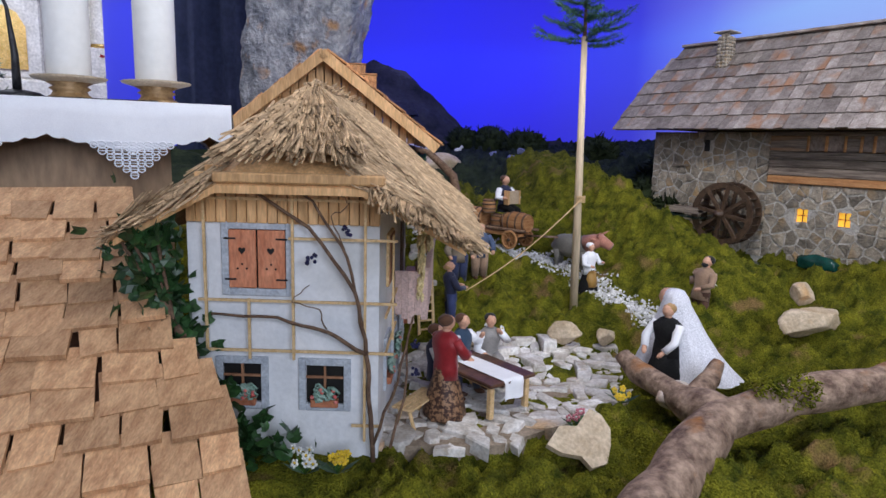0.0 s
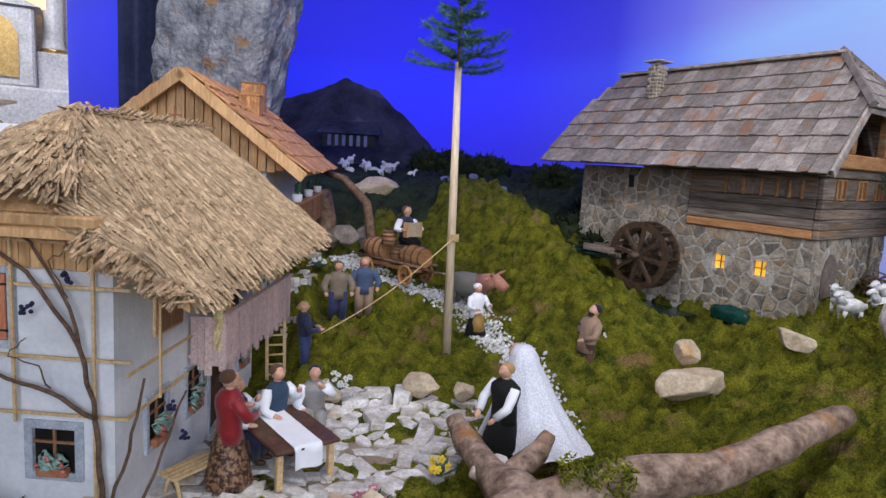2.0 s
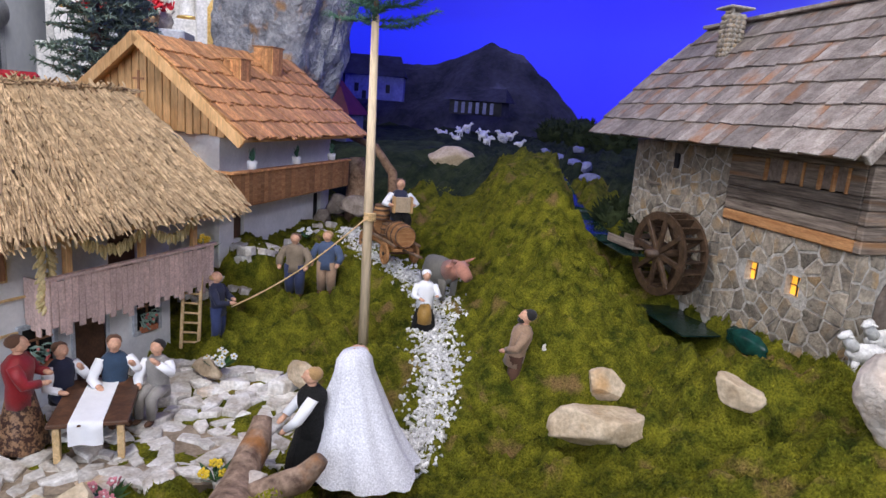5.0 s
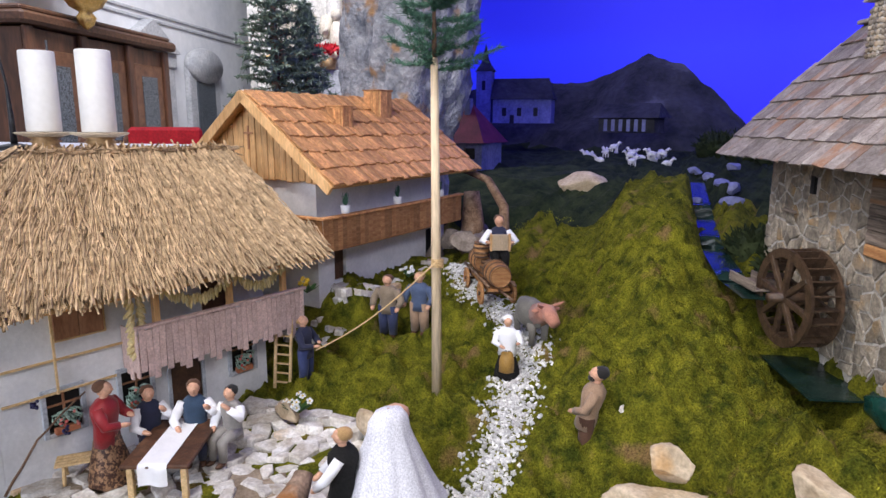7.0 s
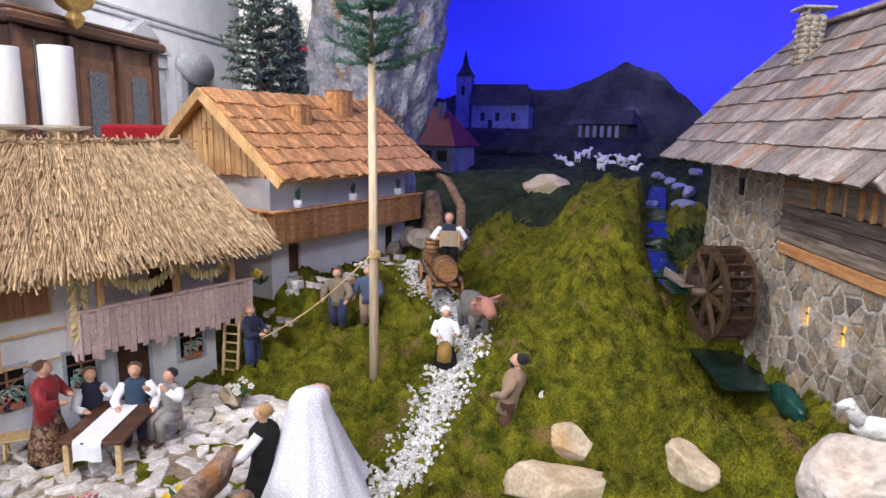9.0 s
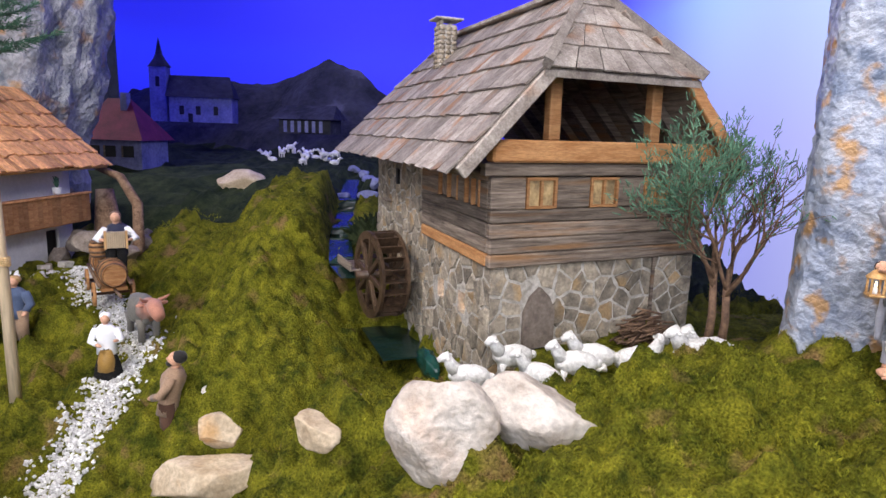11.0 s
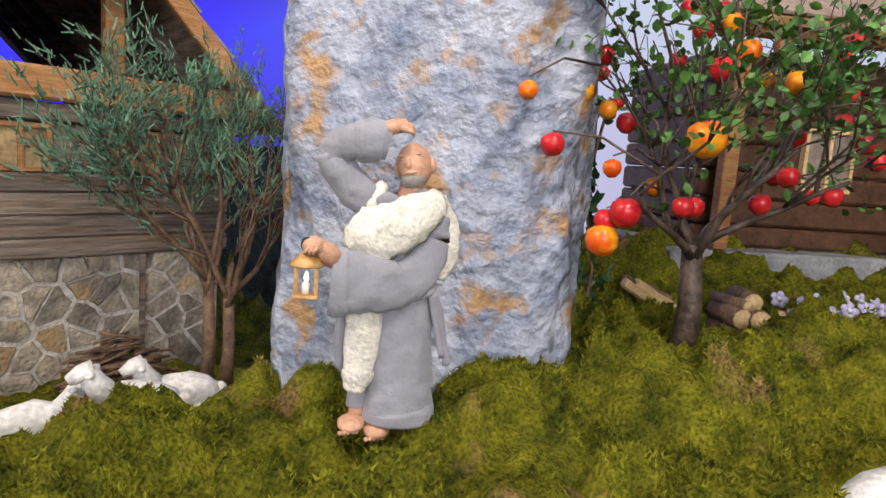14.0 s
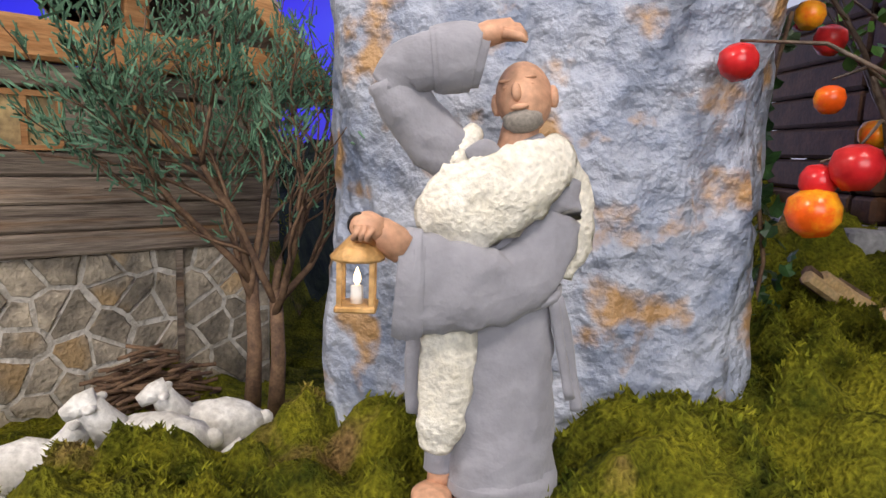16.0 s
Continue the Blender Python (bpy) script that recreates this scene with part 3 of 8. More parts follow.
def wall_with_holes(m, L, z0, z1, th, holes):
    """A wall along x from 0 to L, its outside at y=0, with openings (x0, x1, z0, z1)."""
    xs = sorted({0, L, *[c for h in holes for c in h[:2]]})
    zs = sorted({z0, z1, *[min(max(c, z0), z1) for h in holes for c in h[2:]]})
    nx, nz = len(xs), len(zs)

    def full(i, j):
        if not (0 <= i < nx - 1 and 0 <= j < nz - 1):
            return False
        x, z = (xs[i] + xs[i + 1]) / 2, (zs[j] + zs[j + 1]) / 2
        return not any(h[0] < x < h[1] and h[2] < z < h[3] for h in holes)

    def v(i, j, k):
        return (k * nz + j) * nx + i

    fs = []
    for i in range(nx - 1):
        for j in range(nz - 1):
            if not full(i, j):
                continue
            fs += [(v(i, j, 0), v(i + 1, j, 0), v(i + 1, j + 1, 0), v(i, j + 1, 0)), (v(i, j + 1, 1), v(i + 1, j + 1, 1), v(i + 1, j, 1), v(i, j, 1))]
            if not full(i - 1, j):
                fs.append((v(i, j, 1), v(i, j, 0), v(i, j + 1, 0), v(i, j + 1, 1)))
            if not full(i + 1, j):
                fs.append((v(i + 1, j, 0), v(i + 1, j, 1), v(i + 1, j + 1, 1), v(i + 1, j + 1, 0)))
            if not full(i, j - 1):
                fs.append((v(i, j, 0), v(i, j, 1), v(i + 1, j, 1), v(i + 1, j, 0)))
            if not full(i, j + 1):
                fs.append((v(i, j + 1, 1), v(i, j + 1, 0), v(i + 1, j + 1, 0), v(i + 1, j + 1, 1)))
    used = sorted({e for f in fs for e in f})
    at = {e: n for n, e in enumerate(used)}
    vs = [(xs[e % nx], th * (e // (nx * nz)), zs[(e // nx) % nz]) for e in used]
    return G(m).add(vs, [tuple(at[e] for e in f) for f in fs])


# ---- thatched house ----
TX0, TX1, TY0, TY1, TZ = -0.446, -0.109, 1.19, 1.83, 0.70
th = thing("thatched_house", "small whitewashed house with a thick straw roof and bare vine", "house", pose((TX0 + TX1) / 2, (TY0 + TY1) / 2, TZ))
tm = Matrix.Translation((-(TX0 + TX1) / 2, -(TY0 + TY1) / 2, -TZ))
FRONT = tm @ pose(TX0, TY0, 0)
SIDE = tm @ pose(TX1, TY0, 0, 0, 0, 90)
LF, LS = TX1 - TX0, TY1 - TY0


def hole(cx, w, z, h):
    return (cx - w / 2, cx + w / 2, z, z + h)


front_w = [(0.092, 0.068, 0.845, 0.072), (0.241, 0.068, 0.845, 0.072)]
side_w = [(0.132, 0.066, 0.845, 0.085), (0.285, 0.066, 0.845, 0.085), (0.565, 0.066, 0.845, 0.085)]
side_door = (0.408, 0.080, 0.745, 0.195)
part("wall", wall_with_holes(FRONT, LF, TZ, 1.172, 0.012, [hole(*w) for w in front_w] + [hole(0.124, 0.100, 1.056, 0.105)]), PLASTER, th)
part("wall", wall_with_holes(SIDE @ pose(0.0125, 0, 0), LS - 0.0125, TZ, 1.19, 0.012, [(a - 0.0125, b_ - 0.0125, c, d) for a, b_, c, d in [hole(*w) for w in side_w] + [hole(*side_door), hole(0.176, 0.1, 1.04, 0.095)]]), PLASTER, th)
part("wall", G(tm).box(TX0, TX0 + 0.012, TY0 + 0.012, TY1, TZ, 1.19), PLASTER, th)
part("wall", G(tm).box(TX0 + 0.012, TX1 - 0.012, TY1 - 0.012, TY1, TZ, 1.19), PLASTER, th)
for cx, w, z, h in front_w:
    house_window(th, FRONT @ pose(cx, 0, z), w, h, 0.013, GREYP, plant=True)
for cx, w, z, h in side_w:
    house_window(th, SIDE @ pose(cx, 0, z), w, h, 0.010, GREYP, plant=True)
door = part("door", G(SIDE).box(side_door[0] - 0.04, side_door[0] + 0.04, 0.004, 0.012, 0.745, 0.94), WOODK, th, "dark brown plank door")
part("doorframe", G(SIDE).box(side_door[0] - 0.048, side_door[0] - 0.04, -0.004, 0.006, 0.745, 0.948).box(side_door[0] + 0.04, side_door[0] + 0.048, -0.004, 0.006, 0.745, 0.948).box(side_door[0] - 0.04, side_door[0] + 0.04, -0.004, 0.006, 0.94, 0.948), GREYP, door)
# shuttered window
sh = house_window(th, FRONT @ pose(0.124, 0, 1.056), 0.100, 0.105, 0.013, GREYP, bars=False)
for s in (-1, 1):
    o = part("shutter", G(FRONT @ pose(0.124 + s * 0.0253, 0, 1.057)).box(-0.0238, 0.0238, -0.009, -0.003, 0, 0.103, 0, 0.0015), SHUT, sh, "red-brown shutter with a heart cut-out")
    # black plates on the shutter stand for the shade in its cut-outs
    g = G(FRONT @ pose(0.124 + s * 0.0253, -0.0096, 1.057))
    g.prism([(0, 0), (0.006, 0.007), (0.006, 0.011), (0.003, 0.0125), (0, 0.010), (-0.003, 0.0125), (-0.006, 0.011), (-0.006, 0.007)], 0, 0.001, 0, pose(0, 0, 0.060, 90, 0, 0))
    for dx, dz in ((-0.008, 0.035), (0.008, 0.035), (0, 0.043)):
        g.blob((dx, 0, dz), (0.0022, 0.0006, 0.0022), 1)
    part("heart_cutout", g, BLACK, sh)
    for dz in (0.016, 0.088):
        part("hinge", G(FRONT @ pose(0.124 + s * 0.045, -0.0095, 1.057 + dz)).box(-0.011, 0.009, -0.0012, 0, -0.0015, 0.0015), IRON, sh)
# brown shutters and posts on the long side
sh = house_window(th, SIDE @ pose(0.176, 0, 1.04), 0.100, 0.095, 0.004, LATH, bars=False)
for s in (-1, 1):
    part("shutter", G(SIDE @ pose(0.176 + s * 0.025, 0, 1.04)).box(-0.0242, 0.0242, -0.008, -0.002, 0.001, 0.094, 0, 0.001), BROWNSH, sh)
# boarded gable
for k in range(19):
    x = 0.002 + k * LF / 19
    c = x + LF / 38
    top = min(1.27, 1.185 + 0.93 * min(c + 0.05, LF - c + 0.05))
    part("gable_board", G(FRONT).box(x, x + LF / 19 - 0.0015, -0.007 - U(0, 0.002), 0.006, 1.172, top, 0, 0.001), WOODN, th)
part("gable_beam", G(tm).box(-0.372, -0.094, 1.115, 1.145, 1.245, 1.262, 0, 0.003), WOODN, th)
# roof underlay and thatch
RX, HW, RZ, EZ, RY0, RY1 = -0.25, 0.29, 1.395, 1.148, 1.33, 1.84
base = [(RX - HW, 1.12, EZ), (RX + HW, 1.12, EZ), (RX + HW, 1.92, EZ), (RX - HW, 1.92, EZ), (RX - 0.12, 1.12, RZ - 0.155), (RX + 0.12, 1.12, RZ - 0.155), (RX, RY0, RZ), (RX, RY1, RZ)]
g = G(tm)
low = [(x, y, z - 0.012) for x, y, z in base]
g.add(base + low, [(1, 2, 7, 6, 5), (3, 0, 4, 6, 7), (4, 5, 6), (2, 3, 7), (9, 13, 14, 15, 10), (11, 15, 14, 12, 8), (12, 14, 13), (10, 15, 11), (0, 8, 12, 4), (1, 5, 13, 9), (1, 9, 10, 2), (3, 11, 8, 0), (4, 12, 13, 5), (2, 10, 11, 3)])
part("roof", g, WOODN, th)


def straws(g, A, B, C_, D, n, length, r, lift, seed):
    """Straws on the quad A (left foot), B (right foot), C (right top), D (left top), running down the slope."""
    A, B, C_, D = [Vector(p) for p in (A, B, C_, D)]
    q = random.Random(seed)
    nor = (B - A).cross(D - A).normalized()
    for k in range(n):
        u, w = q.random(), q.random()
        w = w ** 0.9
        p = (A * (1 - u) + B * u) * (1 - w) + (D * (1 - u) + C_ * u) * w
        d = ((A * (1 - u) + B * u) - (D * (1 - u) + C_ * u)).normalized()
        d = (d + (B - A).normalized() * q.gauss(0, 0.16) + nor * q.uniform(-0.02, 0.10)).normalized()
        L = length * q.uniform(0.5, 1.2)
        s0 = p + nor * q.uniform(0.0, lift)
        s1 = s0 + d * L * 0.5
        s0 = s0 - d * L * 0.5
        rr = r * q.uniform(0.6, 1.3)
        a = d.cross(nor).normalized() * rr
        c = nor * rr
        o = len(g.v)
        for e in (s0, s1):
            g.v += [tuple(g.m @ (e + a)), tuple(g.m @ (e + c)), tuple(g.m @ (e - a))]
        g.f += [(o, o + 1, o + 4, o + 3), (o + 1, o + 2, o + 5, o + 4), (o + 3, o + 4, o + 5)]
        g.mi += [0] * 3
        g.sm += [False] * 3


g = G(tm)
straws(g, base[1], base[2], base[7], base[6], 9000, 0.075, 0.0021, 0.022, 1)
straws(g, (RX + HW, 1.12, EZ), (RX + HW, 1.2, EZ), base[6], base[5], 1500, 0.075, 0.0021, 0.022, 11)
straws(g, base[3], base[0], base[6], base[7], 2500, 0.08, 0.0022, 0.022, 2)
straws(g, (RX - 0.13, 1.135, RZ - 0.112), (RX + 0.13, 1.135, RZ - 0.112), (RX + 0.012, RY0, RZ), (RX - 0.012, RY0, RZ), 1500, 0.06, 0.0024, 0.026, 3)
straws(g, (RX + 0.13, 1.105, RZ - 0.17), (RX + HW, 1.105, EZ), (RX + HW, 1.18, EZ), (RX + 0.10, 1.25, RZ - 0.10), 500, 0.1, 0.0022, 0.02, 4)
straws(g, (RX - HW, 1.105, EZ), (RX - 0.13, 1.105, RZ - 0.17), (RX - 0.10, 1.25, RZ - 0.10), (RX - HW, 1.2, EZ), 300, 0.1, 0.0022, 0.02, 5)
for yy in range(400):
    y = U(1.105, 1.93)
    for s in (-1, 1):
        straws(g, (RX + s * (HW - 0.01), y, EZ + 0.004), (RX + s * (HW - 0.01), y + s * 0.01, EZ + 0.004), (RX + s * (HW - 0.06), y + s * 0.01, EZ + 0.055), (RX + s * (HW - 0.06), y, EZ + 0.055), 3, 0.07, 0.002, 0.016, yy * 2 + s)
for k in range(420):
    w = U(0, 1)
    s = rng.choice((-1, 1))
    tilt, dz = U(-0.012, 0.012), U(-0.022, 0.012)
    w2 = w + s * 0.1
    nn = Vector((RX, RY0 + (RY1 - RY0) * w, RZ + 0.016))
    d = Vector((U(-0.4, 0.4), s, U(-0.25, 0.1))).normalized() * U(0.02, 0.05)
    p = nn + Vector((tilt, 0, dz * 0.5))
    g.tube([p - d, p + d], 0.0019, 3, 0, False)
for k in range(170):
    a = rng.uniform(-0.7, 0.7)
    s = Vector((RX - 0.02 * math.sin(a) + 0.01, RY0 + 0.03, RZ + 0.014))
    e = s + Vector((math.sin(a) * 0.085, -0.07 - U(0, 0.05), -0.045 - U(0, 0.045)))
    g.tube([s, e], 0.0022, 3, 0, False)
part("thatch", g, STRAW, th, "layered golden straw thatch")["kind"] = "stuff"
# lath trellis on the front
for x0, x1, z in ((0.0, 0.36, 1.212), (0.18, 0.37, 1.145), (0.02, 0.37, 1.033), (0.02, 0.365, 0.942), (0.29, 0.34, 0.805)):
    part("lath", G(FRONT).box(x0, x1, -0.012, -0.008, z, z + 0.0045), LATH, th)
for x, z0, z1 in ((0.033, 0.94, 1.23), (0.108, 0.93, 1.04), (0.186, 0.93, 1.24), (0.312, 0.78, 1.225)):
    part("lath", G(FRONT).box(x, x + 0.0045, -0.0165, -0.0125, z0, z1), LATH, th)
for x0, x1, z in ((0.02, 0.30, 1.0), (0.02, 0.24, 0.93)):
    part("lath", G(SIDE).box(x0, x1, -0.012, -0.008, z, z + 0.0045), LATH, th)
part("lath", G(SIDE).box(0.118, 0.1225, -0.0165, -0.0125, 0.93, 1.14), LATH, th)
# bare vine
vine = thing("vine", "bare brown grapevine trained over the house front", "vine", pose(TX1 - 0.02, TY0 - 0.02, 0.745))
vm = Matrix.Translation((-TX1 + 0.02, -TY0 + 0.02, -0.745)) @ pose(TX0, TY0, 0)


def branch(pts, r0, r1, wob=0.003):
    P = []
    for (a, b_) in zip(pts, pts[1:]):
        for k in range(4):
            w = k / 4
            P.append([a[i] + (b_[i] - a[i]) * w + U(-wob, wob) for i in range(3)])
    P.append(pts[-1])
    return P, [r0 + (r1 - r0) * i / (len(P) - 1) for i in range(len(P))]


for pts, r0, r1 in (([(0.33, -0.02, 0.74), (0.322, -0.02, 0.86), (0.318, -0.022, 0.945)], 0.0045, 0.004),
                    ([(0.318, -0.022, 0.945), (0.25, -0.022, 0.985), (0.16, -0.02, 1.008), (0.045, -0.018, 1.012)], 0.004, 0.0022),
                    ([(0.318, -0.022, 0.945), (0.30, -0.024, 1.06), (0.22, -0.022, 1.17), (0.11, -0.022, 1.235)], 0.0038, 0.0028),
                    ([(0.313, -0.024, 1.0), (0.285, -0.024, 1.12), (0.235, -0.022, 1.20), (0.195, -0.02, 1.25)], 0.003, 0.002),
                    ([(0.33, -0.02, 0.78), (0.375, -0.03, 0.90), (0.40, -0.03, 1.02)], 0.0032, 0.002),
                    ([(0.36, 0.0, 0.76), (0.385, 0.06, 0.86), (0.38, 0.16, 0.93)], 0.003, 0.0018),
                    ([(0.25, -0.02, 0.99), (0.235, -0.03, 1.03), (0.19, -0.03, 1.04), (0.22, -0.03, 1.07)], 0.0014, 0.0008),
                    ([(0.28, -0.02, 1.13), (0.26, -0.03, 1.19), (0.29, -0.03, 1.21), (0.27, -0.03, 1.23)], 0.0012, 0.0007)):
    part("stem", G(vm).tube(*branch(pts, r0, r1), 7), TWIG, vine)
g = G(vm)
for cx, cy, cz in ((0.225, -0.03, 1.115), (0.285, -0.03, 1.165), (0.40, 0.06, 0.94), (0.40, 0.11, 0.87)):
    for k in range(9):
        g.blob((cx + U(-0.008, 0.008), cy + U(-0.006, 0.006), cz + U(-0.01, 0.008)), (0.0038,) * 3, 1)
part("grapes", g, mat("dark_grape", (0.008, 0.008, 0.04), (0.02, 0.02, 0.09), 60, 0.4, 0.0), vine)
# balcony
bal = part("balcony", G(SIDE).box(0.262, 0.715, -0.072, -0.001, 0.955, 0.963), PINKW, th, "pale pink plank balcony")
n = 30
pl = [G().box(0, 0.0142, -0.003, 0.001, -0.062 - 0.02 * (k % 3) / 2, 0.036, 0, 0.0008).mesh("plank", PINKW) for k in range(5)]
for k in range(n):
    o = part("plank", pl[k % 5], None, bal)
    o.matrix_local = SIDE @ pose(0.265 + k * 0.449 / n, -0.074, 1.005 + U(-0.003, 0.003), 0, U(-1.5, 1.5), 0)
for k in range(5):
    o = part("plank", pl[k % 5], None, bal)
    o.matrix_local = SIDE @ pose(0.262, -0.006 - k * 0.0142, 1.005, 0, 0, -90)
part("rail", G(SIDE).box(0.258, 0.72, -0.082, -0.068, 1.043, 1.05, 0, 0.001), PINKW, bal)
for x in (0.315, 0.50, 0.66):
    part("post", G(SIDE).box(x - 0.007, x + 0.007, -0.066, -0.052, 1.04, 1.20, 0, 0.001), WOODN, bal)
# balcony door
part("balcony_door", G(SIDE).box(0.46, 0.53, -0.004, 0.004, 0.965, 1.13), WOODK, th)
# maize garlands
MAIZE = mat("dried_maize", (0.62, 0.48, 0.20), (0.80, 0.68, 0.38), 60, 0.7, 0.3, 300, island=0.15)


def cob(g, p, L, tx, ty):
    g.lathe([(0.001, 0), (0.0042, -L * 0.2), (0.0046, -L * 0.5), (0.003, -L * 0.85), (0.0006, -L)], 7, 0, Matrix.Translation(p) @ pose(0, 0, 0, tx, ty, 0))


for x0, x1, n in ((0.325, 0.495, 26), (0.505, 0.655, 22)):
    g = G(SIDE)
    for k in range(n):
        w = k / (n - 1)
        cob(g, (x0 + (x1 - x0) * w, -0.075 + U(-0.003, 0.003), 1.128 - 0.034 * math.sin(math.pi * w) + U(-0.003, 0.003)), U(0.024, 0.032), U(-10, 10), U(-12, 12))
    ob = solid("maize_garland", g, MAIZE, "string of pale dried maize cobs hung along the balcony", "maize")
    ob.matrix_world = pose((TX0 + TX1) / 2, (TY0 + TY1) / 2, TZ)
g = G(SIDE)
for k in range(40):
    z = 1.135 - k * 0.0036
    for s in (-1, 1):
        cob(g, (0.268 + s * 0.004, -0.06 + U(-0.008, 0.004), z), 0.024, U(-10, 10), -s * U(25, 60))
ob = solid("maize_bunch", g, MAIZE, "long bunch of dried maize cobs hung at the eaves", "maize")
ob.matrix_world = pose((TX0 + TX1) / 2, (TY0 + TY1) / 2, TZ)

# ---- farmhouse with board roof ----
FM = pose(-0.36, 1.967, 0, 0, 0, 7)
fh = thing("farmhouse", "white house with boarded gable, orange shingle roof and wooden balcony", "house", pose(-0.36, 1.967, 0.93, 0, 0, 7))
fm = Matrix.Translation((0, 0, -0.93))
part("wall", wall_with_holes(fm @ pose(0.215, 0.07, 0, 0, 0, 90), 0.72, 0.93, 1.36, 0.012, [hole(0.10, 0.055, 1.0, 0.12), hole(0.62, 0.06, 0.98, 0.11)]), PLASTER, fh)
part("wall", wall_with_holes(fm @ pose(-0.215, 0.07, 0), 0.418, 0.93, 1.32, 0.012, [hole(0.32, 0.05, 1.06, 0.05)]), PLASTER, fh)
part("wall", G(fm).box(-0.215, -0.203, 0.082, 0.79, 0.93, 1.36), PLASTER, fh)
part("wall", G(fm).box(-0.203, 0.203, 0.778, 0.79, 0.93, 1.36), PLASTER, fh)
part("door", G(fm).box(0.198, 0.203, 0.145, 0.197, 1.0, 1.12), WOODK, fh)
# black slab put in for the shade inside this doorway
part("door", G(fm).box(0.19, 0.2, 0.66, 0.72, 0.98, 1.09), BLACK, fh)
house_window(fh, fm @ pose(0.105, 0.07, 1.06), 0.05, 0.05, 0.006, PLASTER)
part("doorstep", G(fm).box(0.216, 0.25, 0.12, 0.22, 0.96, 0.992, 0, 0.003), SLAB, fh)
slope = math.atan2(0.262, 0.335)
for k in range(22):
    x = -0.27 + k * 0.54 / 22
    c = abs(x + 0.012)
    top = 1.560 - c * 0.79
    if top > 1.315:
        part("gable_board", G(fm).box(x, x + 0.0215, 0.050 - U(0, 0.003), 0.060, 1.305 + U(0, 0.008), top, 0, 0.001), WOODN, fh)
part("cross", G(fm).box(-0.03, -0.024, 0.043, 0.047, 1.40, 1.47).box(-0.045, -0.0302, 0.043, 0.047, 1.445, 1.451).box(-0.0238, -0.009, 0.043, 0.047, 1.445, 1.451), BROWNSH, fh)
for s in (-1, 1):
    rm = fm @ pose(0, 0, 1.567) @ pose(0, 0, 0, 0, s * math.degrees(slope), 0)
    g = G(rm)
    g.box(*((0.0, 0.422) if s > 0 else (-0.422, 0.0)), 0.01, 0.84, -0.008, 0)
    roof = part("roof", g, WOODN, fh, "orange wooden shingle roof")
    part("bargeboard", G(rm).box(*((0.0, 0.427) if s > 0 else (-0.427, 0.0)), -0.004, 0.008, -0.024, 0.006, 0, 0.001), WOODN, fh)
    kinds = [G().box(0, 0.079 + 0.002 * k, -0.0100 + 0.0004 * k, 0.0096, 0, 0.0055, 0, 0.0008).mesh("shingle", WOODR) for k in range(4)]
    for row in range(6):
        for k in range(39):
            o = part("shingle", kinds[k % 4], None, roof)
            d = 0.006 + row * 0.069
            o.matrix_local = rm @ pose(s * (d + U(-0.005, 0.005)), 0.012 + k * 0.0215 + U(-0.001, 0.001), 0.005 + U(0, 0.002), 0, -4.5 * s, U(-2.5, 2.5) + (0 if s > 0 else 180))
for y, x, z0, z1, w in ((0.30, 0.12, 1.42, 1.53, 0.028), (0.56, 0.075, 1.46, 1.59, 0.034)):
    ch = part("chimney", G(fm).box(x - w, x + w, y - w, y + w, z0, z1, 0, 0.002), WOODN, fh)
    for k in range(5):
        part("chimney_board", G(fm).box(x - w + k * 2 * w / 5, x - w + (k + 1) * 2 * w / 5 - 0.001, y - w - 0.004, y - w, z0, z1 - 0.03 * (k % 2) * 0.1, 0, 0.001), WOODR, ch)
        part("chimney_board", G(fm).box(x + w, x + w + 0.004, y - w + k * 2 * w / 5, y - w + (k + 1) * 2 * w / 5 - 0.001, z0, z1, 0, 0.001), WOODR, ch)
    part("chimney_cap", G(fm).box(x - w - 0.006, x + w + 0.006, y - w - 0.006, y + w + 0.006, z1, z1 + 0.005, 0, 0.001), WOODR, ch)
bal = part("balcony", G(fm).box(0.215, 0.30, 0.0, 0.77, 1.118, 1.128), WOODO, fh)
kinds = [G().box(0, 0.020, -0.004, 0, 0, 0.092, 0, 0.001).mesh("plank", WOODO) for k in range(3)]
for k in range(38):
    o = part("plank", kinds[k % 3], None, bal)
    o.matrix_local = fm @ pose(0.30, 0.0 + k * 0.0203, 1.122 + U(-0.002, 0.002), 0, 0, 90)
for k in range(20):
    o = part("plank", kinds[k % 3], None, bal)
    o.matrix_local = fm @ pose(-0.105 + k * 0.0203, 0.0, 1.122, 0, 0, 0)
part("rail", G(fm).box(0.292, 0.312, -0.012, 0.775, 1.214, 1.221, 0, 0.001).box(-0.11, 0.292, -0.012, 0.006, 1.214, 1.221, 0, 0.001), WOODR, bal)
for y in (0.10, 0.36, 0.62):
    pot = solid("flower_pot", G(FM).lathe([(0.008, 1.222), (0.013, 1.224), (0.015, 1.245), (0.013, 1.246)], 12, 0, pose(0.30, y, 0)), LINEN, "small white flower pot on the balcony rail", "flower pot", "balcony pots")
    g = G(FM)
    for k in range(60):
        a, r = U(0, 6.28), U(0, 0.012)
        g.tube([(0.30, y, 1.245), (0.30 + r * math.cos(a), y + r * math.sin(a), 1.255 + U(0, 0.03))], [0.002, 0.0008], 3)
    part("plant", g, NEEDLE, pot)

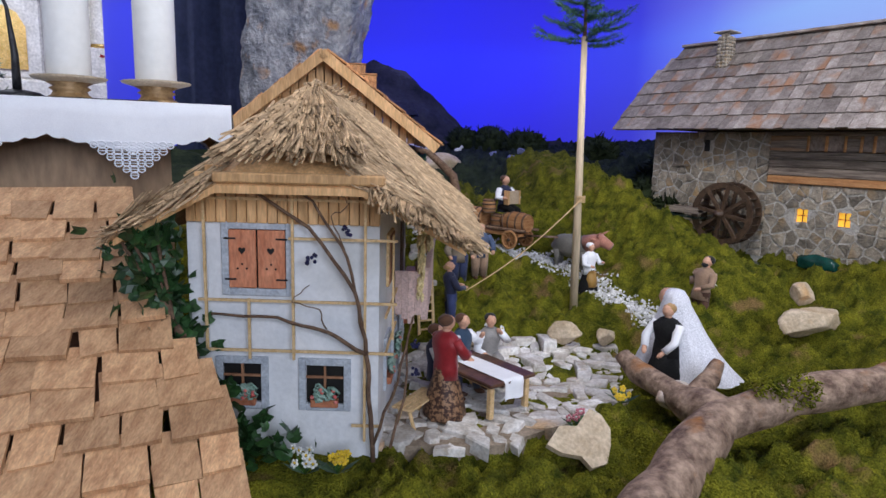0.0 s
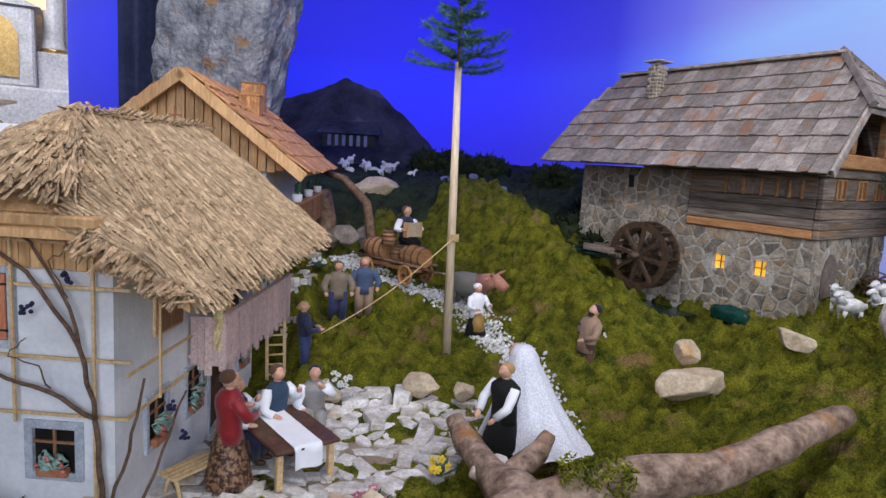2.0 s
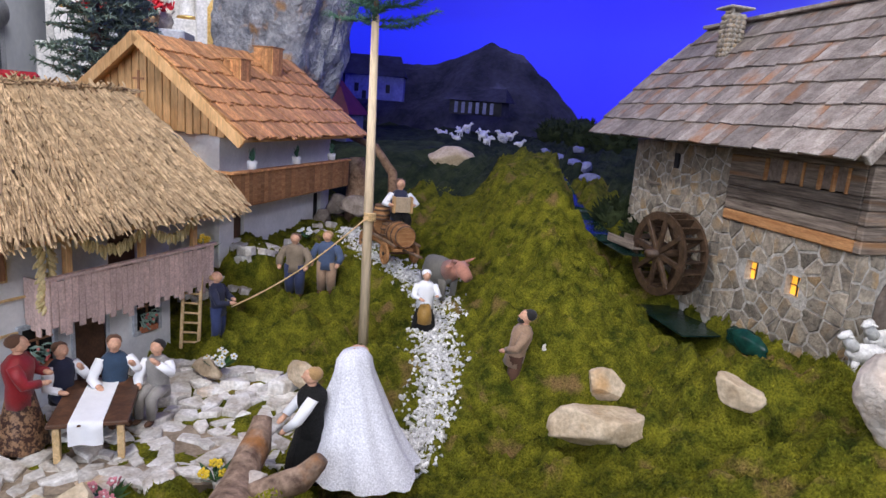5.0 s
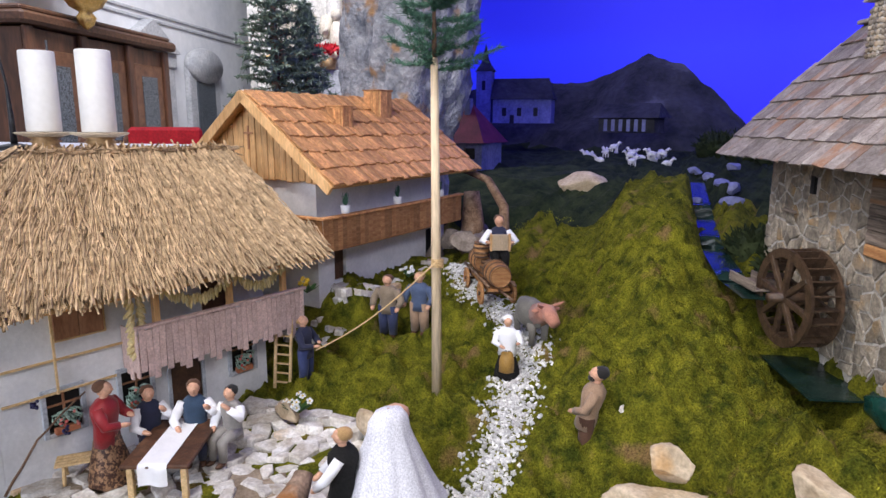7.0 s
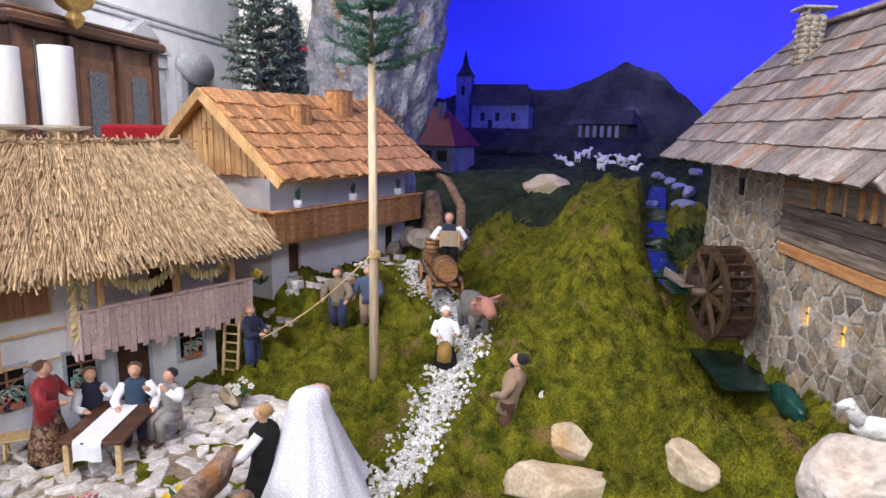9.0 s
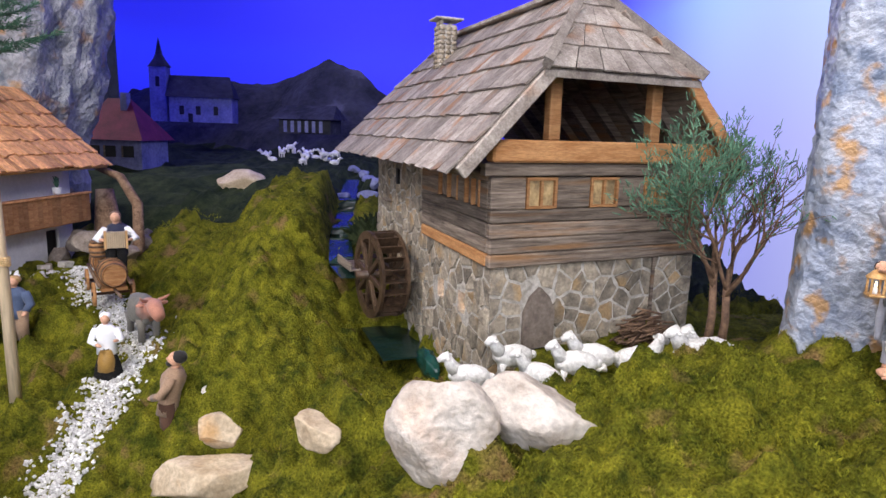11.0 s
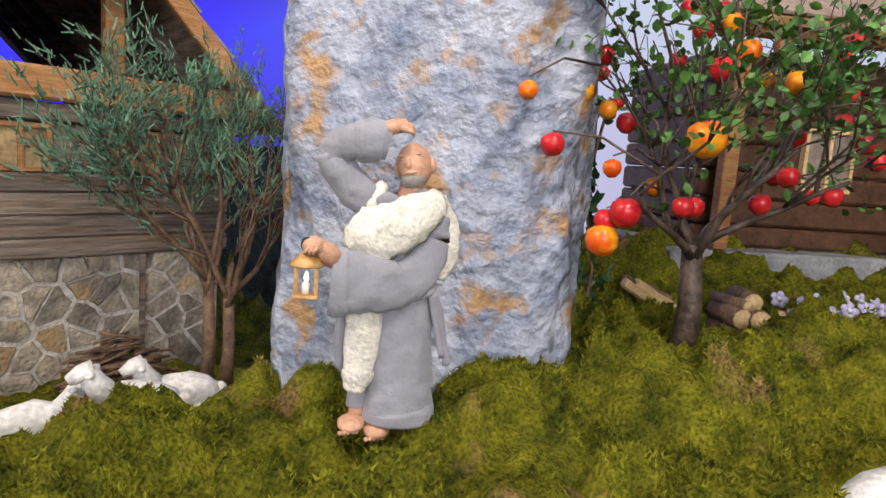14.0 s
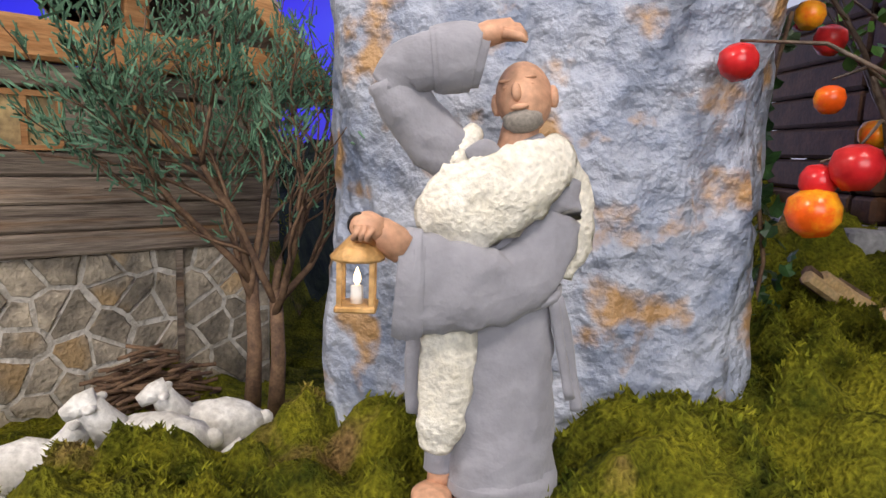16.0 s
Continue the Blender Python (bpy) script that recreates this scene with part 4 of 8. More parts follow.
# ---- watermill ----
MC = Vector((1.408, 2.10, 0))
MM = Matrix(((0.766, -0.552, 0, MC.x), (0.643, 0.834, 0, MC.y), (0, 0, 1, 0), (0, 0, 0, 1)))
mill = thing("watermill", "old watermill of rubble stone, weathered planks and grey shingles", "mill", pose(MC.x, MC.y, 0.9))
mm = Matrix.Translation((-MC.x, -MC.y, -0.9)) @ MM
GL, SL = 0.53, 0.95
SM = mm @ Matrix(((0, 1, 0, 0), (1, 0, 0, 0), (0, 0, 1, 0), (0, 0, 0, 1)))
wall1 = part("wall", G(mm).box(0.0, GL, 0.0, 0.02, 0.88, 1.205), STONEM, mill, "rubble stone wall with pale mortar")
wall2 = part("wall", wall_with_holes(SM, SL, 0.88, 1.385, 0.02, [(0.0, 0.43, 1.205, 1.385)] + [(a - 0.022, a + 0.022, 1.072, 1.12) for a in (0.155, 0.296)]), STONEM, mill, "rubble stone wall with thick white pointing")
part("wall", G(mm).box(0.02, GL, SL - 0.02, SL, 0.88, 1.385), STONEM, mill)
part("wall", G(mm).box(GL - 0.02, GL, 0.02, SL - 0.02, 0.88, 1.205), STONEM, mill)


def rubble(parent, M, a0, a1, z0, z1, size, skip, seed):
    """Flat irregular stones set in a wall whose outside is y=0: each the cell nearest to a scattered seed."""
    q = random.Random(seed)
    na, nz = int((a1 - a0) / size), int((z1 - z0) / (size * 0.8))
    sa, sz = (a1 - a0) / na, (z1 - z0) / nz
    pts = [(a0 + (i + 0.5 + q.uniform(-0.48, 0.48)) * sa, z0 + (j + 0.5 + q.uniform(-0.48, 0.48)) * sz) for i in range(na) for j in range(nz) if q.random() < 0.86]
    for cx, cz in pts:
        if skip(cx, cz):
            continue
        poly = [(a0, z0), (a1, z0), (a1, z1), (a0, z1)]
        for px, pz in pts:
            dx, dz = px - cx, pz - cz
            if (dx, dz) == (0, 0) or dx * dx + dz * dz > (5 * size) ** 2:
                continue
            L = math.hypot(dx, dz)
            lim = L / 2 - q.uniform(0.0008, 0.0024)
            out = []
            for (ax, az), (bx, bz) in zip(poly, poly[1:] + poly[:1]):
                da, db = ((ax - cx) * dx + (az - cz) * dz) / L - lim, ((bx - cx) * dx + (bz - cz) * dz) / L - lim
                if da <= 0:
                    out.append((ax, az))
                if (da < 0) != (db < 0):
                    w = da / (da - db)
                    out.append((ax + (bx - ax) * w, az + (bz - az) * w))
            poly = out
            if len(poly) < 3:
                break
        if len(poly) < 3:
            continue
        ring_ = []
        for (ax, az), (bx, bz) in zip(poly, poly[1:] + poly[:1]):
            ring_.append((ax, az))
            if math.hypot(bx - ax, bz - az) > size * 0.4:
                k = q.uniform(0.93, 0.99)
                ring_.append((cx + ((ax + bx) / 2 - cx) * k, cz + ((az + bz) / 2 - cz) * k))
        n = len(ring_)
        d = q.uniform(0.001, 0.006)
        vs = [(x, 0.002, z) for x, z in ring_] + [(cx + (x - cx) * 0.90, -d * q.uniform(0.7, 1.2), cz + (z - cz) * 0.90) for x, z in ring_] + [(cx, -d * 1.1, cz)]
        fs = [(e, (e + 1) % n, n + (e + 1) % n, n + e) for e in range(n)] + [(n + e, n + (e + 1) % n, 2 * n) for e in range(n)]
        part("stone", G(M).add(vs, fs, 0, False), STONEW, parent)


ARCH = [(-0.036, 0), (0.036, 0), (0.036, 0.075), (0.022, 0.105), (0, 0.125), (-0.022, 0.105), (-0.036, 0.075)]
rubble(wall1, mm, 0.0, GL, 0.98, 1.205, 0.036, lambda a, z: abs(a - 0.112) < 0.044 and z < 1.165, 1)
rubble(wall2, SM, 0.0, 0.43, 0.93, 1.205, 0.036, lambda a, z: (abs(a - 0.296) < 0.03 or abs(a - 0.155) < 0.03) and abs(z - 1.096) < 0.03, 2)
rubble(wall2, SM, 0.43, SL, 0.93, 1.385, 0.038, lambda a, z: abs(a - 0.692) < 0.016 and abs(z - 1.33) < 0.03, 3)
part("door", G(mm).prism(ARCH, 0, 0.012, 0, pose(0.112, -0.002, 1.035, 90, 0, 0)), mat("stone_grey_door", (0.13, 0.10, 0.08), (0.22, 0.18, 0.15), 40, 0.7, 0.4), mill, "pointed plain grey-brown door")
for a in (0.296, 0.155):
    w = part("window", G(SM).box(a - 0.024, a + 0.024, 0.021, 0.025, 1.070, 1.122), GLOW, mill, "small window glowing warm yellow")
    part("glazing_bar", G(SM).box(a - 0.0012, a + 0.0012, 0.015, 0.019, 1.072, 1.12).box(a - 0.022, a - 0.0012, 0.015, 0.019, 1.095, 1.097).box(a + 0.0012, a + 0.022, 0.015, 0.019, 1.095, 1.097), IRON, w)
# black plate on the wall stands for the shade in the slit
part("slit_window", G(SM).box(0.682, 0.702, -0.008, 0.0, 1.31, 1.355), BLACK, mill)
part("ledge", G(SM).box(0.77, 0.84, -0.014, 0.0, 1.248, 1.256), WOODD, mill)
part("corner_strip", G(mm).box(0.404, 0.412, -0.010, -0.006, 0.99, 1.204), WOODD, mill)
# plank storey: gable side and long side
zz = [1.205, 1.232, 1.262, 1.292, 1.318]
for z0, z1 in zip(zz, zz[1:]):
    part("plank", G(mm).box(-0.012, GL + 0.01, -0.014, 0.006, z0 + 0.001, z1, 0, 0.003), WOODD, mill)
    part("plank", G(SM).box(0.0065, 0.43, -0.012, 0.006, z0 + 0.001, z1, 0, 0.003), WOODO if rng.random() < 0.6 else WOODD, mill)
wx = [(0.066, 0.137), (0.219, 0.29), (0.36, 0.43)]
prev = -0.012
for a, b_ in wx + [(GL + 0.01, 0)]:
    part("plank", G(mm).box(prev, a, -0.012, 0.006, 1.319, 1.382, 0, 0.003), WOODD, mill)
    prev = b_
for a, b_ in wx:
    w = part("window", G(mm).box(a, b_, -0.006, -0.002, 1.320, 1.381), mat("dim_pane", (0.22, 0.16, 0.09), (0.50, 0.36, 0.18), 30, 0.25, 0.1, glow=0.04), mill, "small window with amber panes")
    part("frame", G(mm).box(a, a + 0.006, -0.014, -0.006, 1.32, 1.381).box(b_ - 0.006, b_, -0.014, -0.006, 1.32, 1.381).box(a + 0.006, b_ - 0.006, -0.014, -0.006, 1.375, 1.381).box(a + 0.006, b_ - 0.006, -0.014, -0.006, 1.32, 1.325).box((a + b_) / 2 - 0.003, (a + b_) / 2 + 0.003, -0.013, -0.006, 1.325, 1.375), WOODO, w)
prev = 0.0065
for a, b_ in ((0.045, 0.13), (0.17, 0.30)):
    part("plank", G(SM).box(prev, a, -0.012, 0.006, 1.319, 1.372, 0, 0.002), WOODD, mill)
    part("window", G(SM).box(a, b_, -0.004, 0.0, 1.322, 1.372), mat("dusty_pane", (0.16, 0.13, 0.11), (0.30, 0.25, 0.21), 30, 0.25, 0.1), mill, "dusty wooden lattice window")
    for e in (a, (a + b_) / 2 - 0.004, b_ - 0.008):
        part("window_post", G(SM).box(e, e + 0.008, -0.013, -0.004, 1.319, 1.372, 0, 0.001), WOODO, mill)
    prev = b_
part("plank", G(SM).box(prev, 0.43, -0.012, 0.006, 1.319, 1.372, 0, 0.002), WOODD, mill)
part("plank", G(SM).box(0.0065, 0.43, -0.014, 0.006, 1.373, 1.388, 0, 0.002), WOODD, mill)
part("plank", G(mm).box(-0.03, GL + 0.03, -0.02, 0.006, 1.384, 1.408, 0, 0.002), WOODD, mill)
part("tie_beam", G(mm).box(-0.02, GL + 0.05, -0.034, 0.004, 1.410, 1.452, 0, 0.004), WOODO, mill, "orange-brown carved gable beam")
part("wall", G(mm).box(GL - 0.02, GL, 0.02, SL - 0.02, 1.205, 1.40), WOODD, mill)
part("loft_floor", G(mm).box(0.0, GL, 0.01, SL - 0.021, 1.395, 1.405), WOODD, mill)
for a in (0.115, 0.365):
    part("post", G(mm).box(a - 0.013, a + 0.013, -0.028, 0.0, 1.452, 1.60, 0, 0.003), WOODO, mill)
# roof
RA, RZM, EA, EZM = 0.25, 1.762, -0.105, 1.398
for s in (-1, 1):
    ea = EA if s < 0 else 2 * RA - EA
    n_ = Vector((ea - RA, 0, EZM - RZM))
    L_ = n_.length
    ang = math.atan2(RZM - EZM, abs(ea - RA))
    ey = Vector((0, 1, 0))
    ex = n_.normalized()
    ez = ex.cross(ey)
    if ez.z < 0:
        ez = -ez
    RM = mm @ Matrix(((ex.x, 0, ez.x, RA), (0, 1, 0, 0), (ex.z, 0, ez.z, RZM), (0, 0, 0, 1)))
    y0, y1 = -0.06, 1.10
    hy0, hy1 = 0.10, 0.98
    hl = 0.245
    g = G(RM)
    quad = [(0, hy0), (hl, y0), (L_, y0), (L_, y1), (hl * 0.9, y1), (0, hy1)]
    g.prism(quad, -0.012, 0.0)
    roof = part("roof", g, WOODD, mill, "weathered grey board roof with rusty brown eaves")
    rows = 7
    for r in range(rows):
        d0, d1 = L_ * r / rows - 0.004, L_ * (r + 1) / rows + 0.016
        dm = (d0 + d1) / 2
        a0 = y0 if dm > hl else hy0 + (y0 - hy0) * dm / hl
        a1 = y1 if dm > hl else hy1 + (y1 - hy1) * dm / hl
        y = a0
        while y < a1 - 0.01:
            w = min(U(0.028, 0.062), a1 - y)
            t0, t1 = 0.0015, 0.008 + U(0, 0.002)
            vs = [(d0, y, t0), (d1 + U(-0.004, 0.004), y, t1), (d1 + U(-0.004, 0.004), y + w - 0.0015, t1), (d0, y + w - 0.0015, t0)]
            vs = vs + [(x_, y_, z_ + 0.004) for x_, y_, z_ in vs]
            part("shingle", G(RM).add(vs, [(3, 2, 1, 0), (4, 5, 6, 7), (0, 1, 5, 4), (1, 2, 6, 5), (2, 3, 7, 6), (3, 0, 4, 7)]), WOODG, roof)
            y += w
    part("bargeboard", G(RM).box(hl, L_, y0 - 0.008, y0 + 0.006, -0.022, 0.004, 0, 0.002), WOODG if s < 0 else WOODO, mill)
    for k in range(8):
        y = 0.06 + k * 0.12
        part("rafter", G(RM).box(0.01, L_ - 0.03, y, y + 0.018, -0.034, -0.013), WOODD, mill)
# front half hip
hz, hd = 1.762 - 0.245 * math.sin(math.atan2(0.364, 0.355)), 0.245 * math.cos(math.atan2(0.364, 0.355))
A_, B_, T_ = Vector((RA - hd - 0.02, -0.07, hz - 0.01)), Vector((RA + hd + 0.02, -0.07, hz - 0.01)), Vector((RA, 0.10, RZM + 0.004))
g = G(mm)
g.add([A_, B_, T_, A_ - Vector((0, 0, 0.012)), B_ - Vector((0, 0, 0.012)), T_ - Vector((0, 0, 0.012))], [(0, 1, 2), (5, 4, 3), (0, 3, 4, 1), (1, 4, 5, 2), (2, 5, 3, 0)])
hip = part("hip_roof", g, WOODG, mill)
nor = (B_ - A_).cross(T_ - A_).normalized()
for r in range(4):
    w0, w1 = r / 4, min((r + 1) / 4 + 0.04, 0.99)
    n_ = [6, 5, 3, 2][r]
    for k in range(n_):
        def at(e, w):
            p, q = A_.lerp(T_, w), B_.lerp(T_, w)
            return p.lerp(q, e)
        lift = 0.007
        vs = [at(k / n_ + 0.004, w0) + nor * lift, at((k + 1) / n_ - 0.004, w0 + U(-0.01, 0.01)) + nor * lift, at((k + 1) / n_ - 0.004, w1) + nor * 0.002, at(k / n_ + 0.004, w1) + nor * 0.002]
        vs = vs + [p + nor * 0.004 for p in vs]
        part("shingle", G(mm).add(vs, [(3, 2, 1, 0), (4, 5, 6, 7), (0, 1, 5, 4), (1, 2, 6, 5), (2, 3, 7, 6), (3, 0, 4, 7)]), WOODG, hip)
for e in (A_, B_):
    part("hip_board", G(mm).tube([e + Vector((0, -0.012, 0.010)), T_ + Vector((0, 0, 0.012))], 0.013, 4, 0, False), WOODG, mill)
part("ridge_board", G(mm).box(RA - 0.03, RA + 0.03, 0.08, 1.0, RZM + 0.001, RZM + 0.012, 0, 0.002), WOODG, mill)
ch = part("chimney", G(mm).box(0.126, 0.182, 0.715, 0.765, 1.55, 1.772, 0, 0.004), STONEM, mill, "small stone chimney with a flat cap")
for k in range(56):
    z, f = 1.652 + 0.0135 * (k // 6), k % 6
    at_ = (0.125, 0.722 + 0.018 * (f % 3), z) if f < 3 else (0.135 + 0.019 * (f % 3), 0.714, z)
    part("stone", G(mm).blob(at_, (0.004, 0.010, 0.0075) if f < 3 else (0.010, 0.004, 0.0075), 1, 0.3, 2, k), STONEW, ch)
part("cap", G(mm).box(0.110, 0.198, 0.700, 0.780, 1.784, 1.790, 0, 0.002).box(0.128, 0.136, 0.717, 0.725, 1.772, 1.784).box(0.170, 0.178, 0.754, 0.762, 1.772, 1.784), STONEM, ch)
# wheel
wh = thing("mill_wheel", "dark wet wooden water wheel beside the stone wall", "water wheel", Matrix.Translation(MM @ Vector((-0.092, 0.535, 1.083))) @ pose(0, 0, 0, 0, 0, 40))
R_ = 0.117
for a in (-0.034, 0.034):
    g = G()
    n = 28
    vs = []
    for x in (a - 0.004, a + 0.004):
        for r in (R_ - 0.022, R_):
            vs += [(x, r * math.cos(6.2832 * k / n), r * math.sin(6.2832 * k / n)) for k in range(n)]
    fs = []
    for k in range(n):
        e = (k + 1) % n
        fs += [(k, e, n + e, n + k), (2 * n + e, 2 * n + k, 3 * n + k, 3 * n + e), (n + k, n + e, 3 * n + e, 3 * n + k), (e, k, 2 * n + k, 2 * n + e)]
    g.add(vs, fs)
    part("rim", g, WHEELW, wh)
    for k in range(4):
        part("spoke", G(pose(a, 0, 0, 45 * k + 10, 0, 0)).box(-0.005, 0.005, -R_ + 0.01, R_ - 0.01, -0.007, 0.007, 0, 0.001), WHEELW, wh)
for k in range(22):
    part("paddle", G(pose(0, 0, 0, 360 / 22 * k, 0, 0)).box(-0.03, 0.03, R_ - 0.028, R_ - 0.002, -0.002, 0.002), WHEELW, wh)
part("axle", G().tube([(-0.07, 0, 0), (0.07, 0, 0)], 0.012, 10), WHEELW, wh)
g = G()
g.box(-0.06, 0.105, -0.07, 0.2, 0.0, 0.004)
solid("mill_pool", g, WATER, "dark green water of the mill race", "water", kind="structure", at=pose(1.125, 2.405, 0.905, 0, 0, 33))
solid("plank_channel", G(pose(0.955, 2.545, 1.075, 0, 0, 128)).box(-0.02, 0.12, -0.026, 0.026, 0.0, 0.004, 0, 0.001).box(-0.02, 0.12, -0.031, -0.0265, 0.0, 0.024).box(-0.02, 0.12, 0.0265, 0.031, 0.0, 0.024), WOODD, "weathered plank trough leading water to the wheel", "water channel")
g = G(MM)
g.blob((-0.06, 0.20, 0.945), (0.018, 0.07, 0.03), 3, 0.3, 3, 4, 0)
solid("green_cloth", g, mat("green_glass", (0.004, 0.03, 0.024), (0.012, 0.07, 0.055), 20, 0.15, 0.4, 40), "crumpled dark green sheet imitating falling water", "sheet")
g = G(MM)
for k in range(150):
    a = U(0, 6.28)
    r, z = 0.055 * math.sqrt(U(0, 1)), U(0, 0.10)
    q = (0.36 + r * math.cos(a), -0.055 + 0.5 * r * math.sin(a), 1.022 + z * (1 - r / 0.09))
    g.tube([(q[0] - 0.03 * U(0.4, 1), q[1] + U(-0.02, 0.02), q[2] + U(-0.01, 0.01)), (q[0] + 0.03 * U(0.4, 1), q[1] + U(-0.02, 0.02), q[2] + U(-0.01, 0.01))], 0.0024, 5)
solid("brushwood_pile", g, TWIG, "small pile of brown sticks against the mill wall", "firewood", kind="stuff")


# ---- figures ----
HAIRB = plain("brown_hair", (0.13, 0.06, 0.03))
HAIRL = plain("blond_hair", (0.45, 0.27, 0.11))
HAIRK = plain("black_hair", (0.015, 0.013, 0.012))
GREYH = plain("grey_hair", (0.30, 0.27, 0.24))
RED = plain("wine_red_cloth", (0.30, 0.015, 0.02), 0.45)
BROC = mat("brown_brocade", (0.045, 0.018, 0.012), (0.30, 0.17, 0.09), 130, 0.5, 0.3, 400, lo=0.47, hi=0.55)
NAVY = plain("navy_cloth", (0.022, 0.026, 0.06))
BLUEV = plain("blue_vest", (0.03, 0.06, 0.11))
JEAN = plain("blue_grey_cloth", (0.07, 0.10, 0.18))
BEIGE = plain("beige_cloth", (0.34, 0.22, 0.14))
OLIVE = plain("grey_beige_cloth", (0.26, 0.20, 0.14))
BROWN = plain("brown_cloth", (0.085, 0.038, 0.02))
MUST = plain("mustard_cloth", (0.34, 0.19, 0.04), 0.5)
FUR = mat("black_fur", (0.003, 0.003, 0.003), (0.012, 0.011, 0.011), 200, 0.9, 1.0, 500, dist=0.004)
OXG = plain("ox_grey", (0.20, 0.185, 0.16))
OXP = plain("ox_muzzle", (0.50, 0.22, 0.15))
SILVER = plain("silver_grey_cloth", (0.30, 0.28, 0.26), 0.4)
VEIL = mat("lace_veil", (0.60, 0.60, 0.65), (0.76, 0.76, 0.81), 300, 0.85, 0.3, 420, lo=0.45, hi=0.55)


def doll(name, label, x, y, h, face, legs, torso, sleeve, hair, skirt=False, arms=None, z=None, lean=0.0, seated=False, wide=1.0, extra=None, roll=0.0, apron=None, beard=False, bald=False, group="", fat=1.22):
    """A clothed crib figure: one plain mesh. face: degrees towards which it looks (0 is +x)."""
    z = ground(x, y) if z is None else z
    mats = [legs, torso, sleeve, SKIN, hair, apron or legs, WOODK]
    g = G()
    w = wide
    hip = 0.30 if seated else 0.48
    top = hip + 0.34
    B = pose(0, 0, hip, 0, lean, 0) @ pose(0, 0, -hip)
    if skirt:
        g.lathe([(0.135, 0), (0.14, 0.03), (0.12, 0.2), (0.085, 0.40), (0.07, hip + 0.02), (0.02, hip + 0.04)], 28, 0, None, 1.0 * w, 1.05 * w, 0.06, 8)
        if apron:
            g.lathe([(0.10, 0.14), (0.125, 0.16), (0.115, 0.3), (0.078, 0.47)], 20, 5, pose(0.03, 0, 0), 1, 0.9, 0.05, 7)
    elif seated:
        for s in (-1, 1):
            g.tube([(0, s * 0.05, hip), (0.12, s * 0.055, hip - 0.01), (0.20, s * 0.055, hip - 0.03), (0.21, s * 0.055, 0.05)], [0.062, 0.06, 0.05, 0.036], 10)
            g.blob((0.24, s * 0.055, 0.025), (0.06, 0.03, 0.03), 2, 0, 1, 0, 6)
    else:
        for s in (-1, 1):
            g.tube([(0.0, s * 0.05, hip + 0.03), (0.004, s * 0.052, 0.26), (-0.004, s * 0.055, 0.04)], [0.066, 0.056, 0.046], 12, 0)
            g.blob((0.025, s * 0.056, 0.022), (0.062, 0.032, 0.026), 2, 0, 1, 0, 6)
    g.lathe([(0.03, hip - 0.10), (0.092, hip - 0.09), (0.088, hip + 0.02), (0.082, hip + 0.10), (0.100, hip + 0.22), (0.098, hip + 0.28), (0.06, top), (0.035, top + 0.02)], 26, 1, B, 0.82 * w, 1.12 * w, 0.035, 6)
    arms = arms or [((0.02, 0.16, hip + 0.12), (0.10, 0.14, hip + 0.0)), ((0.02, -0.16, hip + 0.12), (0.10, -0.14, hip + 0.0))]
    for s, (el, ha) in zip((1, -1), arms):
        sh_ = (0.0, s * 0.095 * w, top - 0.045)
        g.tube([sh_, tuple((a + b_) / 2 for a, b_ in zip(sh_, el)), el, tuple((a * 0.3 + b_ * 0.7) for a, b_ in zip(el, ha))], [0.042, 0.045, 0.042, 0.036], 10, 2, True, B)
        d = (Vector(ha) - Vector(el)).normalized() * 0.03
        g.tube([tuple(Vector(el) * 0.35 + Vector(ha) * 0.65), ha, tuple(Vector(ha) + d)], [0.022, 0.024, 0.012], 8, 3, True, B)
    g.tube([(0, 0, top), (0.008, 0, top + 0.05)], 0.032, 10, 3, True, B)
    hz = top + 0.10
    g.blob((0.012, 0, hz), (0.060, 0.052, 0.072), 3, 0, 1, 0, 3, B)
    g.blob((0.070, 0, hz - 0.004), (0.014, 0.010, 0.016), 1, 0, 1, 0, 3, B)
    if not bald:
        g.blob((-0.012, 0, hz + 0.022), (0.062, 0.059, 0.062), 3, 0.12, 5, 3, 4, B)
    else:
        g.blob((-0.022, 0, hz - 0.012), (0.052, 0.058, 0.042), 2, 0.1, 5, 3, 4, B)
    if beard:
        g.blob((0.042, 0, hz - 0.045), (0.036, 0.042, 0.036), 2, 0.15, 5, 1, 4, B)
    if extra:
        extra(g, mats, B, hip, top, hz)
    return solid(name, g, mats, label, "figure", group, at=pose(x, y, z, 0, 0, face) @ pose(0, 0, 0, roll, 0, 0) @ Matrix.Scale(h / (top + 0.172), 4) @ Matrix.Diagonal((fat, fat, 1, 1)))


